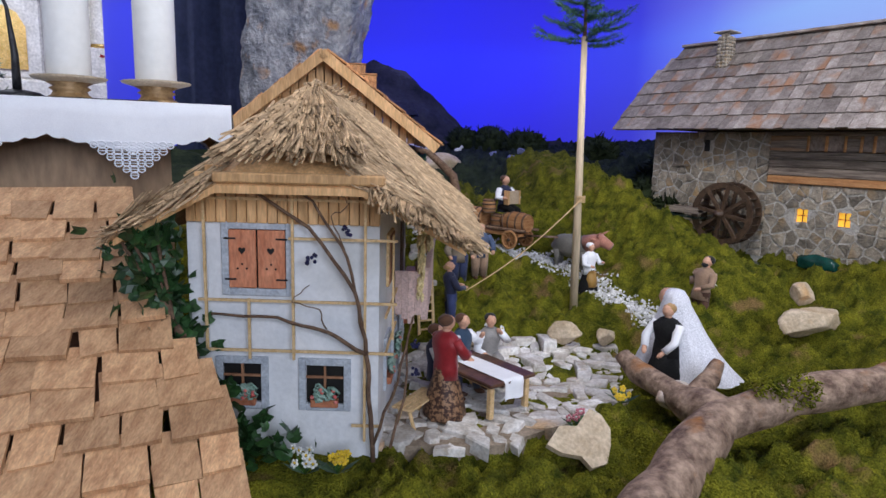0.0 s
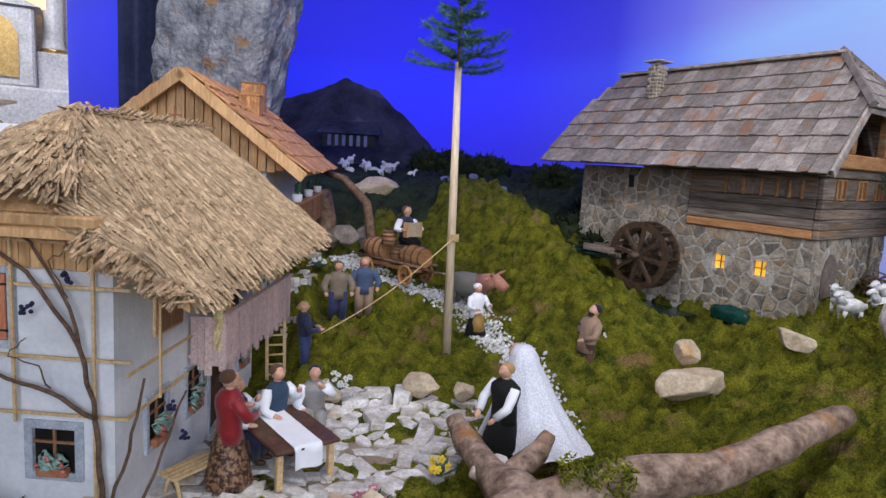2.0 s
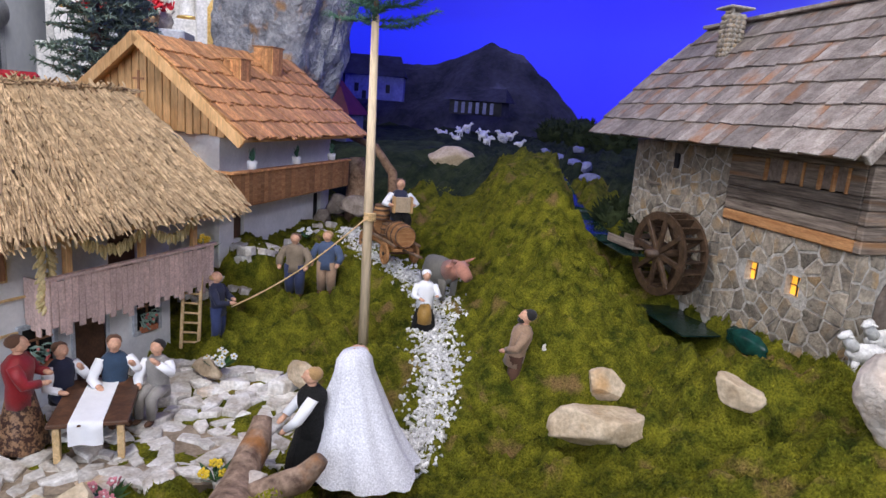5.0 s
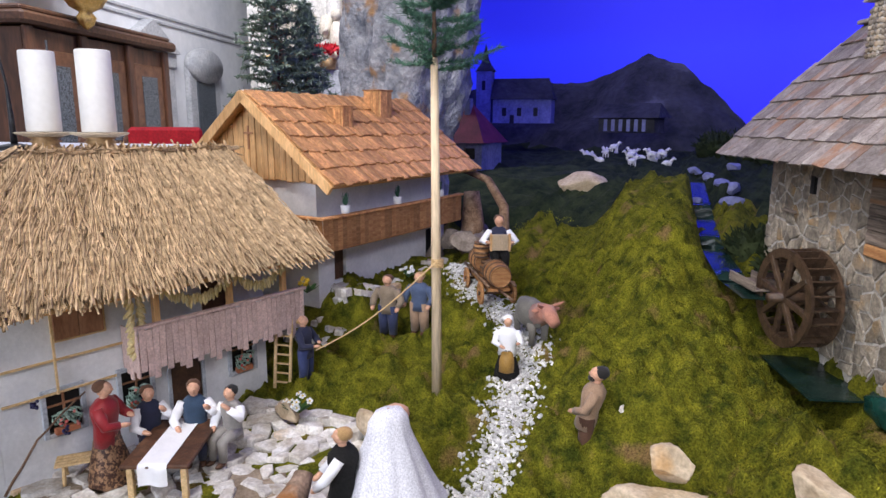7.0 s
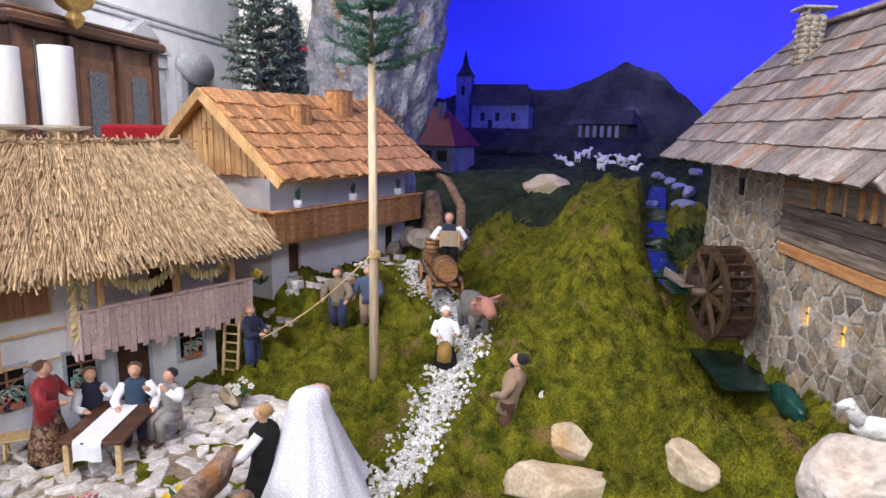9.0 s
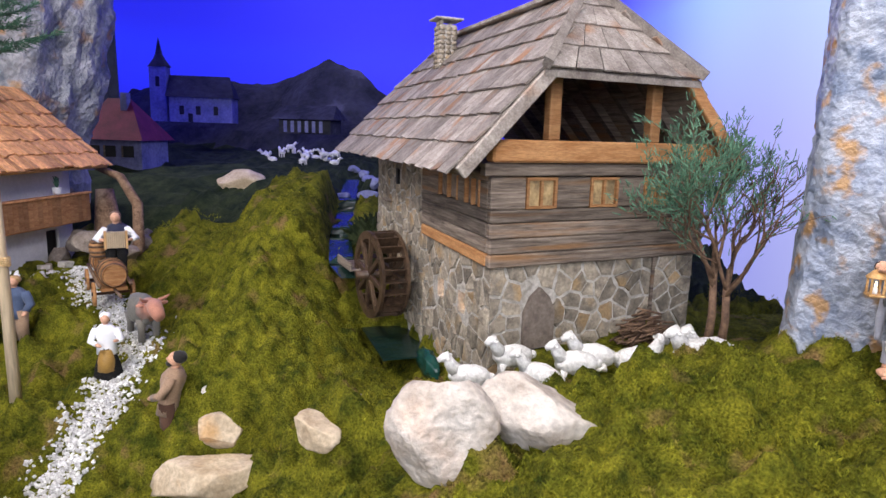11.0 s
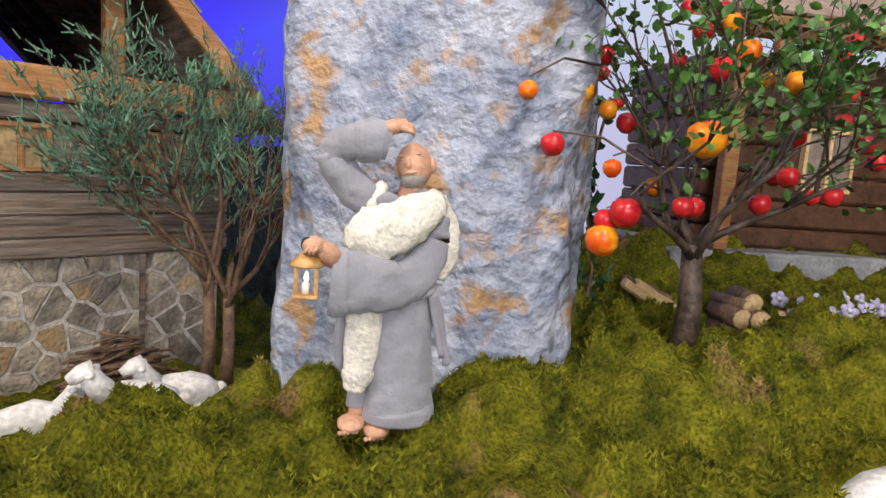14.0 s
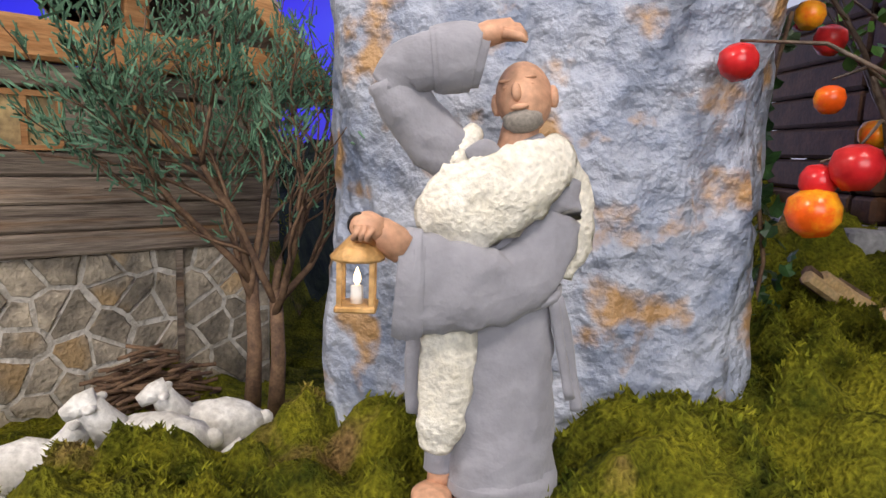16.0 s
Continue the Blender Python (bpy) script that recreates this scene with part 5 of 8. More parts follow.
# shepherd with lantern
def cloth_tube(g, pts, rad, mi, n=22, flat=0.8, fold=0.05, seed=0):
    """A sleeve or band along pts, flattened in depth, with folds."""
    g2 = G()
    P, R2 = [], []
    for i in range(len(pts) - 1):
        for k in range(6):
            w = k / 6
            P.append(Vector(pts[i]).lerp(Vector(pts[i + 1]), w))
            R2.append(rad[i] + (rad[i + 1] - rad[i]) * w)
    P.append(Vector(pts[-1]))
    R2.append(rad[-1])
    for r in range(2):
        P = [P[0]] + [(P[i - 1] + P[i] * 2 + P[i + 1]) / 4 for i in range(1, len(P) - 1)] + [P[-1]]
    g2.tube(P, R2, n)
    vs = []
    for i, v_ in enumerate(g2.v):
        c = P[min(i // n, len(P) - 1)]
        d = Vector(v_) - c
        k = 1 + fold * 2.2 * noise.noise(Vector(v_) * 85 + Vector((seed, 0, 0))) + fold * noise.noise(Vector(v_) * 220 + Vector((0, seed, 0)))
        d *= k
        d.y *= flat
        vs.append(tuple(c + d))
    g.add(vs, g2.f, mi, True)


def shepherd(x, y, z):
    k = 0.000272
    g = G()

    def P(cx, cy, d=0.0):
        return ((cx - 370) * k, -d, (1090 - cy) * k)

    def R(*v_):
        return [e * k for e in v_]

    # robe, strip behind, leggings, feet
    cloth_tube(g, [P(410, 560, 0.004), P(408, 640, 0.004), P(412, 780, 0.004), P(418, 900, 0.004), P(422, 1040, 0.004), P(422, 1056, 0.004)], R(92, 100, 106, 110, 116, 114), 0, 36, 0.72, 0.035, 1)
    cloth_tube(g, [P(422, 1006, 0.004), P(424, 1020, 0.004), P(424, 1052, 0.004), P(424, 1058, 0.004)], R(112, 121, 122, 118), 0, 36, 0.73, 0.01, 1)
    cloth_tube(g, [P(238, 640, -0.004), P(222, 780, -0.004), P(222, 895, -0.004)], R(30, 24, 16), 0, 14, 0.7, 0.05, 3)
    cloth_tube(g, [P(285, 900, 0.0), P(284, 980, 0.0), P(283, 1018, 0.0)], R(40, 34, 34), 0, 16, 0.9, 0.04, 4)
    for cx, cy in ((268, 1062), (352, 1082)):
        g.blob(P(cx, cy, 0.012), R(46, 62, 24), 3, 0.08, 3, 2, 2)
        g.tube([P(cx + 18, cy - 60, 0.0), P(cx + 16, cy - 10, 0.0)], R(26, 28), 12, 2)
        for e in range(5):
            g.blob(P(cx - 34 + e * 13, cy + 12, 0.027 - 0.001 * e), R(9, 12, 9), 1, 0, 1, 0, 2)
    # fleece apron and belt
    cloth_tube(g, [P(292, 640, 0.020), P(288, 760, 0.022), P(280, 880, 0.021), P(274, 935, 0.018), P(272, 950, 0.016)], R(54, 57, 50, 34, 12), 1, 22, 0.45, 0.10, 7)
    cloth_tube(g, [P(330, 640, 0.020), P(420, 630, 0.026), P(500, 606, 0.02), P(520, 600, 0.0)], R(13, 14, 14, 12), 0, 10, 1, 0.03, 2)
    cloth_tube(g, [P(505, 610, 0.018), P(535, 690, 0.014), P(560, 800, 0.010), P(572, 860, 0.010)], R(16, 14, 12, 14), 0, 10, 0.5, 0.05, 5)
    cloth_tube(g, [P(500, 612, 0.02), P(520, 700, 0.016), P(552, 830, 0.014)], R(12, 11, 11), 0, 10, 0.5, 0.05, 6)
    # torso, fleece across the chest and over the shoulder
    cloth_tube(g, [P(390, 640, 0.0), P(400, 520, 0.0), P(402, 400, 0.0), P(400, 335, 0.0), P(398, 305, 0.0)], R(100, 108, 118, 92, 50), 0, 30, 0.62, 0.03, 8)
    cloth_tube(g, [P(238, 452, 0.016), P(300, 430, 0.026), P(380, 400, 0.028), P(450, 356, 0.022), P(505, 318, 0.008)], R(46, 84, 86, 66, 40), 1, 28, 0.42, 0.10, 9)
    cloth_tube(g, [P(282, 366, 0.012), P(302, 318, 0.014), P(330, 278, 0.008)], R(24, 28, 22), 1, 16, 0.7, 0.12, 10)
    cloth_tube(g, [P(500, 318, -0.004), P(545, 390, -0.010), P(545, 490, -0.010), P(515, 575, -0.006)], R(38, 44, 58, 40), 1, 20, 0.7, 0.12, 11)
    cloth_tube(g, [P(318, 330, 0.018), P(345, 312, 0.022), P(380, 330, 0.02)], R(18, 20, 12), 0, 12, 0.8, 0.05, 12)
    cloth_tube(g, [P(380, 332, 0.018), P(420, 312, 0.018), P(462, 292, 0.010)], R(14, 16, 14), 0, 12, 0.8, 0.05, 13)
    # raised arm with wide cuff
    cloth_tube(g, [P(310, 345, 0.004), P(250, 305, 0.008), P(190, 240, 0.01), P(158, 180, 0.012)], R(62, 58, 56, 50), 0, 24, 0.75, 0.06, 14)
    cloth_tube(g, [P(160, 205, 0.012), P(185, 165, 0.014), P(250, 148, 0.016), P(300, 140, 0.018), P(338, 148, 0.018)], R(44, 52, 58, 62, 54), 0, 24, 0.75, 0.05, 15)
    cloth_tube(g, [P(236, 150, 0.016), P(252, 148, 0.016), P(300, 142, 0.018), P(322, 146, 0.018)], R(60, 66, 68, 64), 0, 24, 0.76, 0.015, 16)
    g.tube([P(300, 118, 0.02), P(345, 98, 0.022), P(378, 92, 0.024), P(404, 104, 0.024)], R(24, 24, 22, 9), 12, 2)
    for e in range(3):
        g.tube([P(366, 84 + e * 9, 0.024 + 0.003 * e), P(396, 88 + e * 10, 0.026 + 0.003 * e), P(410, 102 + e * 7, 0.026 + 0.003 * e)], R(9, 8, 5), 8, 2)
    # lowered arm, flared sleeve
    cloth_tube(g, [P(498, 372, 0.006), P(492, 450, 0.012), P(462, 540, 0.020), P(400, 585, 0.028), P(310, 582, 0.034), P(205, 577, 0.036)], R(50, 60, 66, 70, 88, 106), 0, 30, 0.36, 0.075, 17)
    cloth_tube(g, [P(236, 578, 0.036), P(226, 578, 0.036), P(196, 576, 0.036), P(182, 575, 0.036)], R(100, 108, 110, 104), 0, 30, 0.36, 0.012, 18)
    g.tube([P(195, 505, 0.036), P(150, 478, 0.038), P(128, 466, 0.04)], R(34, 32, 24), 14, 2)
    g.blob(P(128, 466, 0.042), R(34, 30, 30), 3, 0.12, 4, 3, 2)
    for e in range(3):
        g.tube([P(112 + e * 12, 462, 0.05), P(108 + e * 11, 482, 0.052), P(118 + e * 11, 494, 0.046)], R(10, 9, 6), 8, 2)
    # head
    g.tube([P(410, 335, 0.004), P(422, 262, 0.006)], R(40, 38), 14, 2)
    H = Matrix.Translation(P(424, 210, 0.006)) @ pose(0, 0, 0, -10, -10, -16) @ Matrix.Scale(0.80, 4)
    g.blob((0, 0, 0), R(70, 76, 90), 4, 0.02, 3, 1, 2, H)
    g.blob((-8 * k, -74 * k, -4 * k), R(13, 18, 24), 2, 0, 1, 0, 2, H)
    g.blob((-4 * k, -30 * k, -64 * k), R(50, 44, 32), 3, 0.12, 6, 1, 3, H)
    g.blob((-4 * k, -70 * k, -40 * k), R(24, 12, 8), 2, 0, 1, 0, 2, H)
    for e in (-1, 1):
        g.blob((e * 72 * k, 6 * k, -6 * k), R(14, 16, 30), 2, 0.1, 3, 1, 2, H)
        g.blob((e * 28 * k - 4 * k, -64 * k, 14 * k), R(12, 5, 5), 2, 0, 1, 0, 2, H)
        g.blob((e * 28 * k - 4 * k, -62 * k, 30 * k), R(20, 9, 5), 2, 0, 1, 0, 2, H)
    solid("shepherd", g, [CLOTHG, FLEECE, SKIN, GREYH, LINEN, HAIRK], "grey-robed bald shepherd figure with cream fleece, shading his eyes", "figure", at=pose(x, y, z))


shepherd(2.058, 1.937, 1.126)


def lantern(x, y, z):
    o = thing("lantern", "tiny brass-coloured lantern with a burning candle held by the shepherd", "lantern", pose(x, y, z) @ Matrix.Scale(0.80, 4))
    LB = mat("lantern_brass", (0.45, 0.24, 0.08), (0.66, 0.40, 0.17), 60, 0.45, 0.3, 300, metal=0.3)
    part("base", G().box(-0.013, 0.013, -0.013, 0.013, 0, 0.004, 0, 0.001), LB, o)
    for a in (-1, 1):
        for c in (-1, 1):
            part("post", G().box(a * 0.010 - 0.0016, a * 0.010 + 0.0016, c * 0.010 - 0.0016, c * 0.010 + 0.0016, 0.004, 0.032), LB, o)
    part("roof", G().lathe([(0.017, 0.032), (0.0175, 0.034), (0.010, 0.042), (0.004, 0.048), (0.001, 0.050)], 12), LB, o)
    part("candle", G().lathe([(0.004, 0.004), (0.004, 0.015), (0.001, 0.016)], 8), CANDLE, o)
    part("flame", G().lathe([(0.0008, 0.016), (0.0026, 0.019), (0.0018, 0.023), (0.0003, 0.027)], 8), FLAME, o)
    part("handle", G().tube([(0.006 * math.cos(w), 0, 0.054 + 0.007 * math.sin(w)) for w in [k * 0.5 for k in range(13)]], 0.0011, 6), IRON, o)


lantern(1.9875, 1.893, 1.254)

# people at the table, by the maypole, on the path
T = dict(group="figures at the table")
doll("woman", "standing woman figure in red shawl and brown brocade skirt", 0.012, 1.352, 0.215, 40, BROC, RED, RED, HAIRB, skirt=True, arms=[((0.07, 0.15, 0.62), (0.17, 0.06, 0.63)), ((0.07, -0.15, 0.62), (0.18, -0.06, 0.60))], wide=1.15, z=0.757)
doll("seated_man", "seated man figure in white shirt and dark vest drinking", -0.012, 1.452, 0.165, -10, NAVY, NAVY, LINEN, HAIRB, seated=True, z=0.757, arms=[((0.08, 0.16, 0.45), (0.16, 0.06, 0.62)), ((0.08, -0.15, 0.42), (0.2, -0.08, 0.40))], **T)
doll("seated_man", "seated man figure in blue vest and white sleeves at the table", 0.048, 1.525, 0.170, -35, NAVY, BLUEV, LINEN, HAIRB, seated=True, z=0.757, arms=[((0.06, 0.17, 0.46), (0.16, 0.10, 0.60)), ((0.06, -0.17, 0.42), (0.18, -0.12, 0.38))], **T)
doll("seated_woman", "seated figure in silver-grey dress raising an arm beside the table", 0.116, 1.572, 0.160, -75, SILVER, SILVER, LINEN, HAIRK, seated=True, z=0.757, arms=[((0.06, 0.16, 0.50), (0.14, 0.04, 0.66)), ((0.06, -0.15, 0.40), (0.16, -0.08, 0.36))], **T)
doll("man", "man figure in dark blue jacket and jeans pulling the rope", 0.02, 1.86, 0.185, 15, plain("blue_trousers", (0.035, 0.05, 0.14)), NAVY, NAVY, HAIRL, arms=[((0.06, 0.15, 0.60), (0.17, 0.05, 0.60)), ((0.07, -0.14, 0.60), (0.20, -0.03, 0.58))], lean=-4, bald=True)
doll("man", "standing man figure in beige jacket and blue trousers", 0.045, 2.15, 0.185, -70, plain("dark_blue_trousers", (0.03, 0.04, 0.10)), OLIVE, OLIVE, HAIRB, group="standing men", fat=1.45)
doll("man", "standing man figure in blue jacket and beige trousers", 0.115, 2.21, 0.185, -75, BEIGE, JEAN, JEAN, HAIRL, group="standing men", fat=1.45)


def cap(g, mats, B, hip, top, hz):
    mats += [LINEN]
    g.blob((-0.014, 0, hz + 0.03), (0.066, 0.064, 0.064), 3, 0.15, 5, 3, len(mats) - 1, B)
    g.lathe([(0.155, 0.02), (0.14, 0.06)], 24, len(mats) - 1)


doll("woman", "woman figure in white blouse, white cap and mustard apron", 0.468, 2.135, 0.165, -60, FUR, LINEN, LINEN, HAIRB, skirt=True, apron=MUST, extra=cap, wide=1.1, arms=[((0.05, 0.17, 0.60), (0.17, 0.13, 0.64)), ((0.05, -0.16, 0.60), (0.14, -0.05, 0.56))])


def accordion(g, mats, B, hip, top, hz):
    mats += [plain("pale_bellows", (0.55, 0.42, 0.28)), WOODN]
    for k in range(9):
        g.box(0.11, 0.19, -0.09 + k * 0.02, -0.074 + k * 0.02, hip + 0.06, hip + 0.27, len(mats) - 2, 0, B)
    g.box(0.105, 0.195, -0.115, -0.092, hip + 0.05, hip + 0.28, len(mats) - 1, 0, B)
    g.box(0.105, 0.195, 0.092, 0.115, hip + 0.05, hip + 0.28, len(mats) - 1, 0, B)


doll("accordion_player", "seated figure in white sleeves playing a small accordion", 0.212, 2.475, 0.180, -50, FUR, NAVY, LINEN, HAIRB, seated=True, z=1.022, extra=accordion, arms=[((0.06, 0.19, 0.46), (0.15, 0.13, 0.46)), ((0.06, -0.19, 0.46), (0.15, -0.13, 0.46))])
doll("bearded_man", "bearded man figure in beige tunic leaning on the mossy slope", 0.768, 1.968, 0.215, 205, BROWN, BEIGE, BEIGE, HAIRK, beard=True, z=0.79, lean=-10, arms=[((0.04, 0.16, 0.62), (0.13, 0.05, 0.53)), ((-0.03, -0.19, 0.66), (-0.02, -0.16, 0.52))], wide=1.1)

# kneeling couple
doll("kneeling_man", "kneeling man figure in black fur vest and white sleeves", 0.522, 1.525, 0.200, 215, FUR, FUR, LINEN, HAIRL, skirt=True, z=0.765, arms=[((0.10, 0.16, 0.60), (0.20, 0.08, 0.45)), ((0.09, -0.17, 0.60), (0.22, -0.08, 0.46))], wide=1.3)
g = G()
prof = [(0.002, 0.205), (0.020, 0.200), (0.028, 0.185), (0.030, 0.165), (0.037, 0.14), (0.049, 0.10), (0.061, 0.06), (0.073, 0.025), (0.081, 0.0)]
n = 60
vs = []
for i, (r, z) in enumerate(prof):
    w = i / (len(prof) - 1)
    for k in range(n):
        a = 6.28318 * k / n
        q = r * (1 + 0.07 * w * math.sin(9 * a + 3 * w) + 0.04 * w * math.sin(17 * a))
        drag = 0.075 * w ** 2.2 * max(0, math.cos(a + 0.35))
        vs.append((q * math.cos(a) + drag * 1.1, q * math.sin(a) * 0.8 - drag * 0.12, z + (0.004 * math.sin(6 * a) if i == len(prof) - 1 else 0)))
fs = [(i * n + k, i * n + (k + 1) % n, (i + 1) * n + (k + 1) % n, (i + 1) * n + k) for i in range(len(prof) - 1) for k in range(n)]
g.add(vs, [tuple(reversed(f)) for f in fs], 0, True)
g.blob((-0.012, 0.012, 0.178), (0.022, 0.020, 0.024), 2, 0, 1, 0, 1)
solid("kneeling_bride", g, [VEIL, SKIN], "kneeling figure under a long white lace veil", "figure", at=pose(0.560, 1.60, 0.785, 0, 0, -8) @ Matrix.Diagonal((0.98, 1.75, 0.98, 1)))

# ox cart
cart = thing("ox_cart", "wooden four-wheeled cart loaded with barrels", "cart", pose(0.185, 2.465, 0.945, 0, 0, -42))
part("bed", G().box(-0.14, 0.13, -0.035, 0.035, 0.045, 0.055, 0, 0.002), WOODO, cart)
part("side_pole", G().tube([(-0.17, 0.04, 0.07), (0.16, 0.04, 0.07)], 0.005, 8), BARK, cart)
part("side_pole", G().tube([(-0.17, -0.04, 0.07), (0.16, -0.04, 0.07)], 0.005, 8), BARK, cart)
part("drawbar", G().tube([(0.13, 0, 0.05), (0.27, 0, 0.06)], 0.004, 8), BARK, cart)
for x in (-0.10, 0.10):
    part("axle", G().tube([(x, -0.05, 0.035), (x, 0.05, 0.035)], 0.004, 8), WOODK, cart)
    for s in (-1, 1):
        wl = part("wheel", G(pose(x, s * 0.05, 0.035, 90, 0, 0)).lathe([(0.026, -0.004), (0.034, -0.004), (0.034, 0.004), (0.026, 0.004), (0.026, -0.004)], 24), WOODO, cart)
        for k in range(4):
            part("spoke", G(pose(x, s * 0.05, 0.035, 0, 45 * k, 0)).box(-0.028, 0.028, -0.002, 0.002, -0.002, 0.002), WOODO, wl)
        part("hub", G(pose(x, s * 0.05, 0.035, 90, 0, 0)).lathe([(0.006, -0.006), (0.006, 0.006)], 10), WOODK, wl)


def barrel(L, R, at):
    o = thing("barrel", "small brown wooden barrel with hoops on the cart", "barrel", at, "barrels")
    part("cask", G().lathe([(R * 0.72, -L / 2 + 0.003), (R * 0.8, -L / 2 + 0.003), (R * 0.8, -L / 2), (R * 0.95, -L / 4), (R, 0), (R * 0.95, L / 4), (R * 0.8, L / 2), (R * 0.72, L / 2 - 0.003)], 22, smooth=False), WOODO, o)
    for z, r in ((-L * 0.42, 0.86), (-L * 0.16, 0.99), (L * 0.16, 0.99), (L * 0.42, 0.86)):
        part("hoop", G().lathe([(R * r, z - 0.003), (R * r + 0.0015, z - 0.003), (R * r + 0.0015, z + 0.003), (R * r, z + 0.003)], 22), TWIG, o)


CM = pose(0.185, 2.465, 0.945, 0, 0, -42)
barrel(0.10, 0.040, CM @ pose(-0.10, 0, 0.096, 0, 90, 0))
barrel(0.105, 0.038, CM @ pose(0.095, 0, 0.094, 0, 90, 0))
barrel(0.06, 0.030, CM @ pose(0.01, 0.0, 0.086, 0, 0, 0))
barrel(0.05, 0.026, CM @ pose(-0.02, -0.02, 0.145, 0, 0, 0))
g = G()
g.blob((0, 0, 0.075), (0.075, 0.034, 0.042), 3, 0.12, 2, 1, 0)
for x, y in ((-0.05, -0.018), (-0.05, 0.018), (0.045, -0.018), (0.045, 0.018)):
    g.tube([(x, y, 0.06), (x + 0.003, y, 0.03), (x, y, 0)], [0.014, 0.009, 0.009], 8, 0)
g.tube([(0.05, 0, 0.085), (0.085, 0, 0.10), (0.105, 0, 0.103)], [0.032, 0.024, 0.02], 10, 1)
g.tube([(0.095, 0, 0.108), (0.12, 0, 0.095), (0.14, 0, 0.085)], [0.021, 0.018, 0.014], 10, 1)
for s in (-1, 1):
    g.tube([(0.095, s * 0.014, 0.118), (0.10, s * 0.030, 0.125), (0.115, s * 0.036, 0.135)], [0.005, 0.004, 0.001], 7, 1)
    g.blob((0.085, s * 0.028, 0.108), (0.008, 0.014, 0.006), 1, 0, 1, 0, 1)
solid("ox_figure", g, [OXG, OXP], "grey ox figure with pinkish head pulling the cart", "ox", at=pose(0.44, 2.295, ground(0.44, 2.295) - 0.004, 0, 0, -34))


# sheep
def sheep(x, y, size, face, lying=True, label="white glazed resting sheep figure", dz=0.0, head=1):
    g = G()
    lift = 0.30 if lying else 0.62
    g.blob((0, 0, lift), (0.55, 0.27, 0.31), 3, 0.18, 4, int(x * 50) % 7, 0)
    g.tube([(0.36, 0, lift + 0.1), (0.52, 0.02 * head, lift + 0.32), (0.58, 0.05 * head, lift + 0.46)], [0.2, 0.15, 0.12], 12, 0)
    g.tube([(0.52, 0.04 * head, lift + 0.50), (0.66, 0.08 * head, lift + 0.46), (0.80, 0.12 * head, lift + 0.38)], [0.13, 0.115, 0.07], 12, 0)
    for s in (-1, 1):
        g.blob((0.53, 0.05 * head + s * 0.17, lift + 0.47), (0.06, 0.1, 0.04), 2, 0, 1, 0, 0)
    if lying:
        for s in (-1, 1):
            g.tube([(0.25, s * 0.2, 0.14), (0.50, s * 0.2, 0.08), (0.62, s * 0.18, 0.04)], [0.1, 0.06, 0.045], 8, 0)
            g.tube([(-0.3, s * 0.25, 0.12), (-0.08, s * 0.3, 0.05)], [0.12, 0.05], 8, 0)
    else:
        for a in (-0.32, 0.30):
            for s in (-1, 1):
                g.tube([(a, s * 0.14, 0.45), (a + 0.02, s * 0.14, 0.2), (a, s * 0.14, 0)], [0.1, 0.055, 0.05], 8, 0)
    g.blob((-0.55, 0, lift + 0.02), (0.1, 0.07, 0.12), 2, 0, 1, 0, 0)
    return solid("sheep", g, WOOLP, label, "sheep", "sheep flock", at=pose(x, y, ground(x, y) + dz, 0, 0, face) @ Matrix.Scale(size * 1.25, 4))


sheep(1.415, 1.90, 0.054, 185, False, "white glazed standing sheep figure behind the boulder")
sheep(1.468, 2.035, 0.056, 205, False, "white glazed grazing sheep figure")
sheep(1.529, 1.935, 0.054, 165, False, "white glazed standing lamb figure")
sheep(1.585, 2.00, 0.056, 190, False, "white glazed standing sheep figure looking ahead")
sheep(1.612, 2.068, 0.060, 185, True, "white glazed resting sheep figure with raised head", dz=0.008)
sheep(1.690, 2.09, 0.062, 20, True, dz=0.010)
sheep(1.800, 2.095, 0.068, 190, True, dz=0.012)
sheep(1.828, 2.165, 0.066, 195, True, "white glazed sheep figure lying with raised head", dz=0.012)
sheep(2.475, 1.80, 0.100, 10, True, "large smooth white sheep figure lying on moss")

# ---- maypole with rope ----
px_, py_ = 0.388, 1.952
pole = thing("maypole", "tall peeled wooden maypole with a green fir top", "maypole", pose(px_, py_, 0.82))
part("pole", G().tube([(0, 0, 0), (-0.006, 0.002, 0.4), (-0.014, 0.004, 0.80)], [0.0125, 0.011, 0.0085], 14), mat("peeled_pole", (0.56, 0.43, 0.27), (0.70, 0.56, 0.38), 30, 0.6, 0.2, 200, stretch=(1, 1, 0.1)), pole)
part("leader", G().tube([(-0.014, 0.004, 0.80), (-0.016, 0.004, 1.02)], [0.006, 0.002], 8), TWIG, pole)
g = G()
for k in range(30):
    z = 0.775 + 0.22 * (k / 30) ** 1.2
    a, L = k * 2.4 + U(-0.3, 0.3), 0.125 * (1.02 - (z - 0.775) / 0.27) * U(0.75, 1.1) + 0.012
    d = Vector((math.cos(a), math.sin(a), U(-0.12, 0.45)))
    for e in range(230):
        w = U(0.06, 1)
        side = U(-1, 1) * 0.34 * (1 - 0.5 * w)
        dd = Vector((d.x - d.y * side, d.y + d.x * side, d.z + 0.2 * w * w - 0.12 * abs(side)))
        p = Vector((-0.014, 0.004, z)) + dd * L * w
        o = Vector((U(-1, 1), U(-1, 1), U(-0.6, 1))) * 0.012 + d * 0.008
        g.tube([p, p + o], [0.0009, 0.0004], 3, 0, False)
part("fir_top", g, NEEDLE, pole, "dark green fir twigs")["kind"] = "stuff"
g = G()
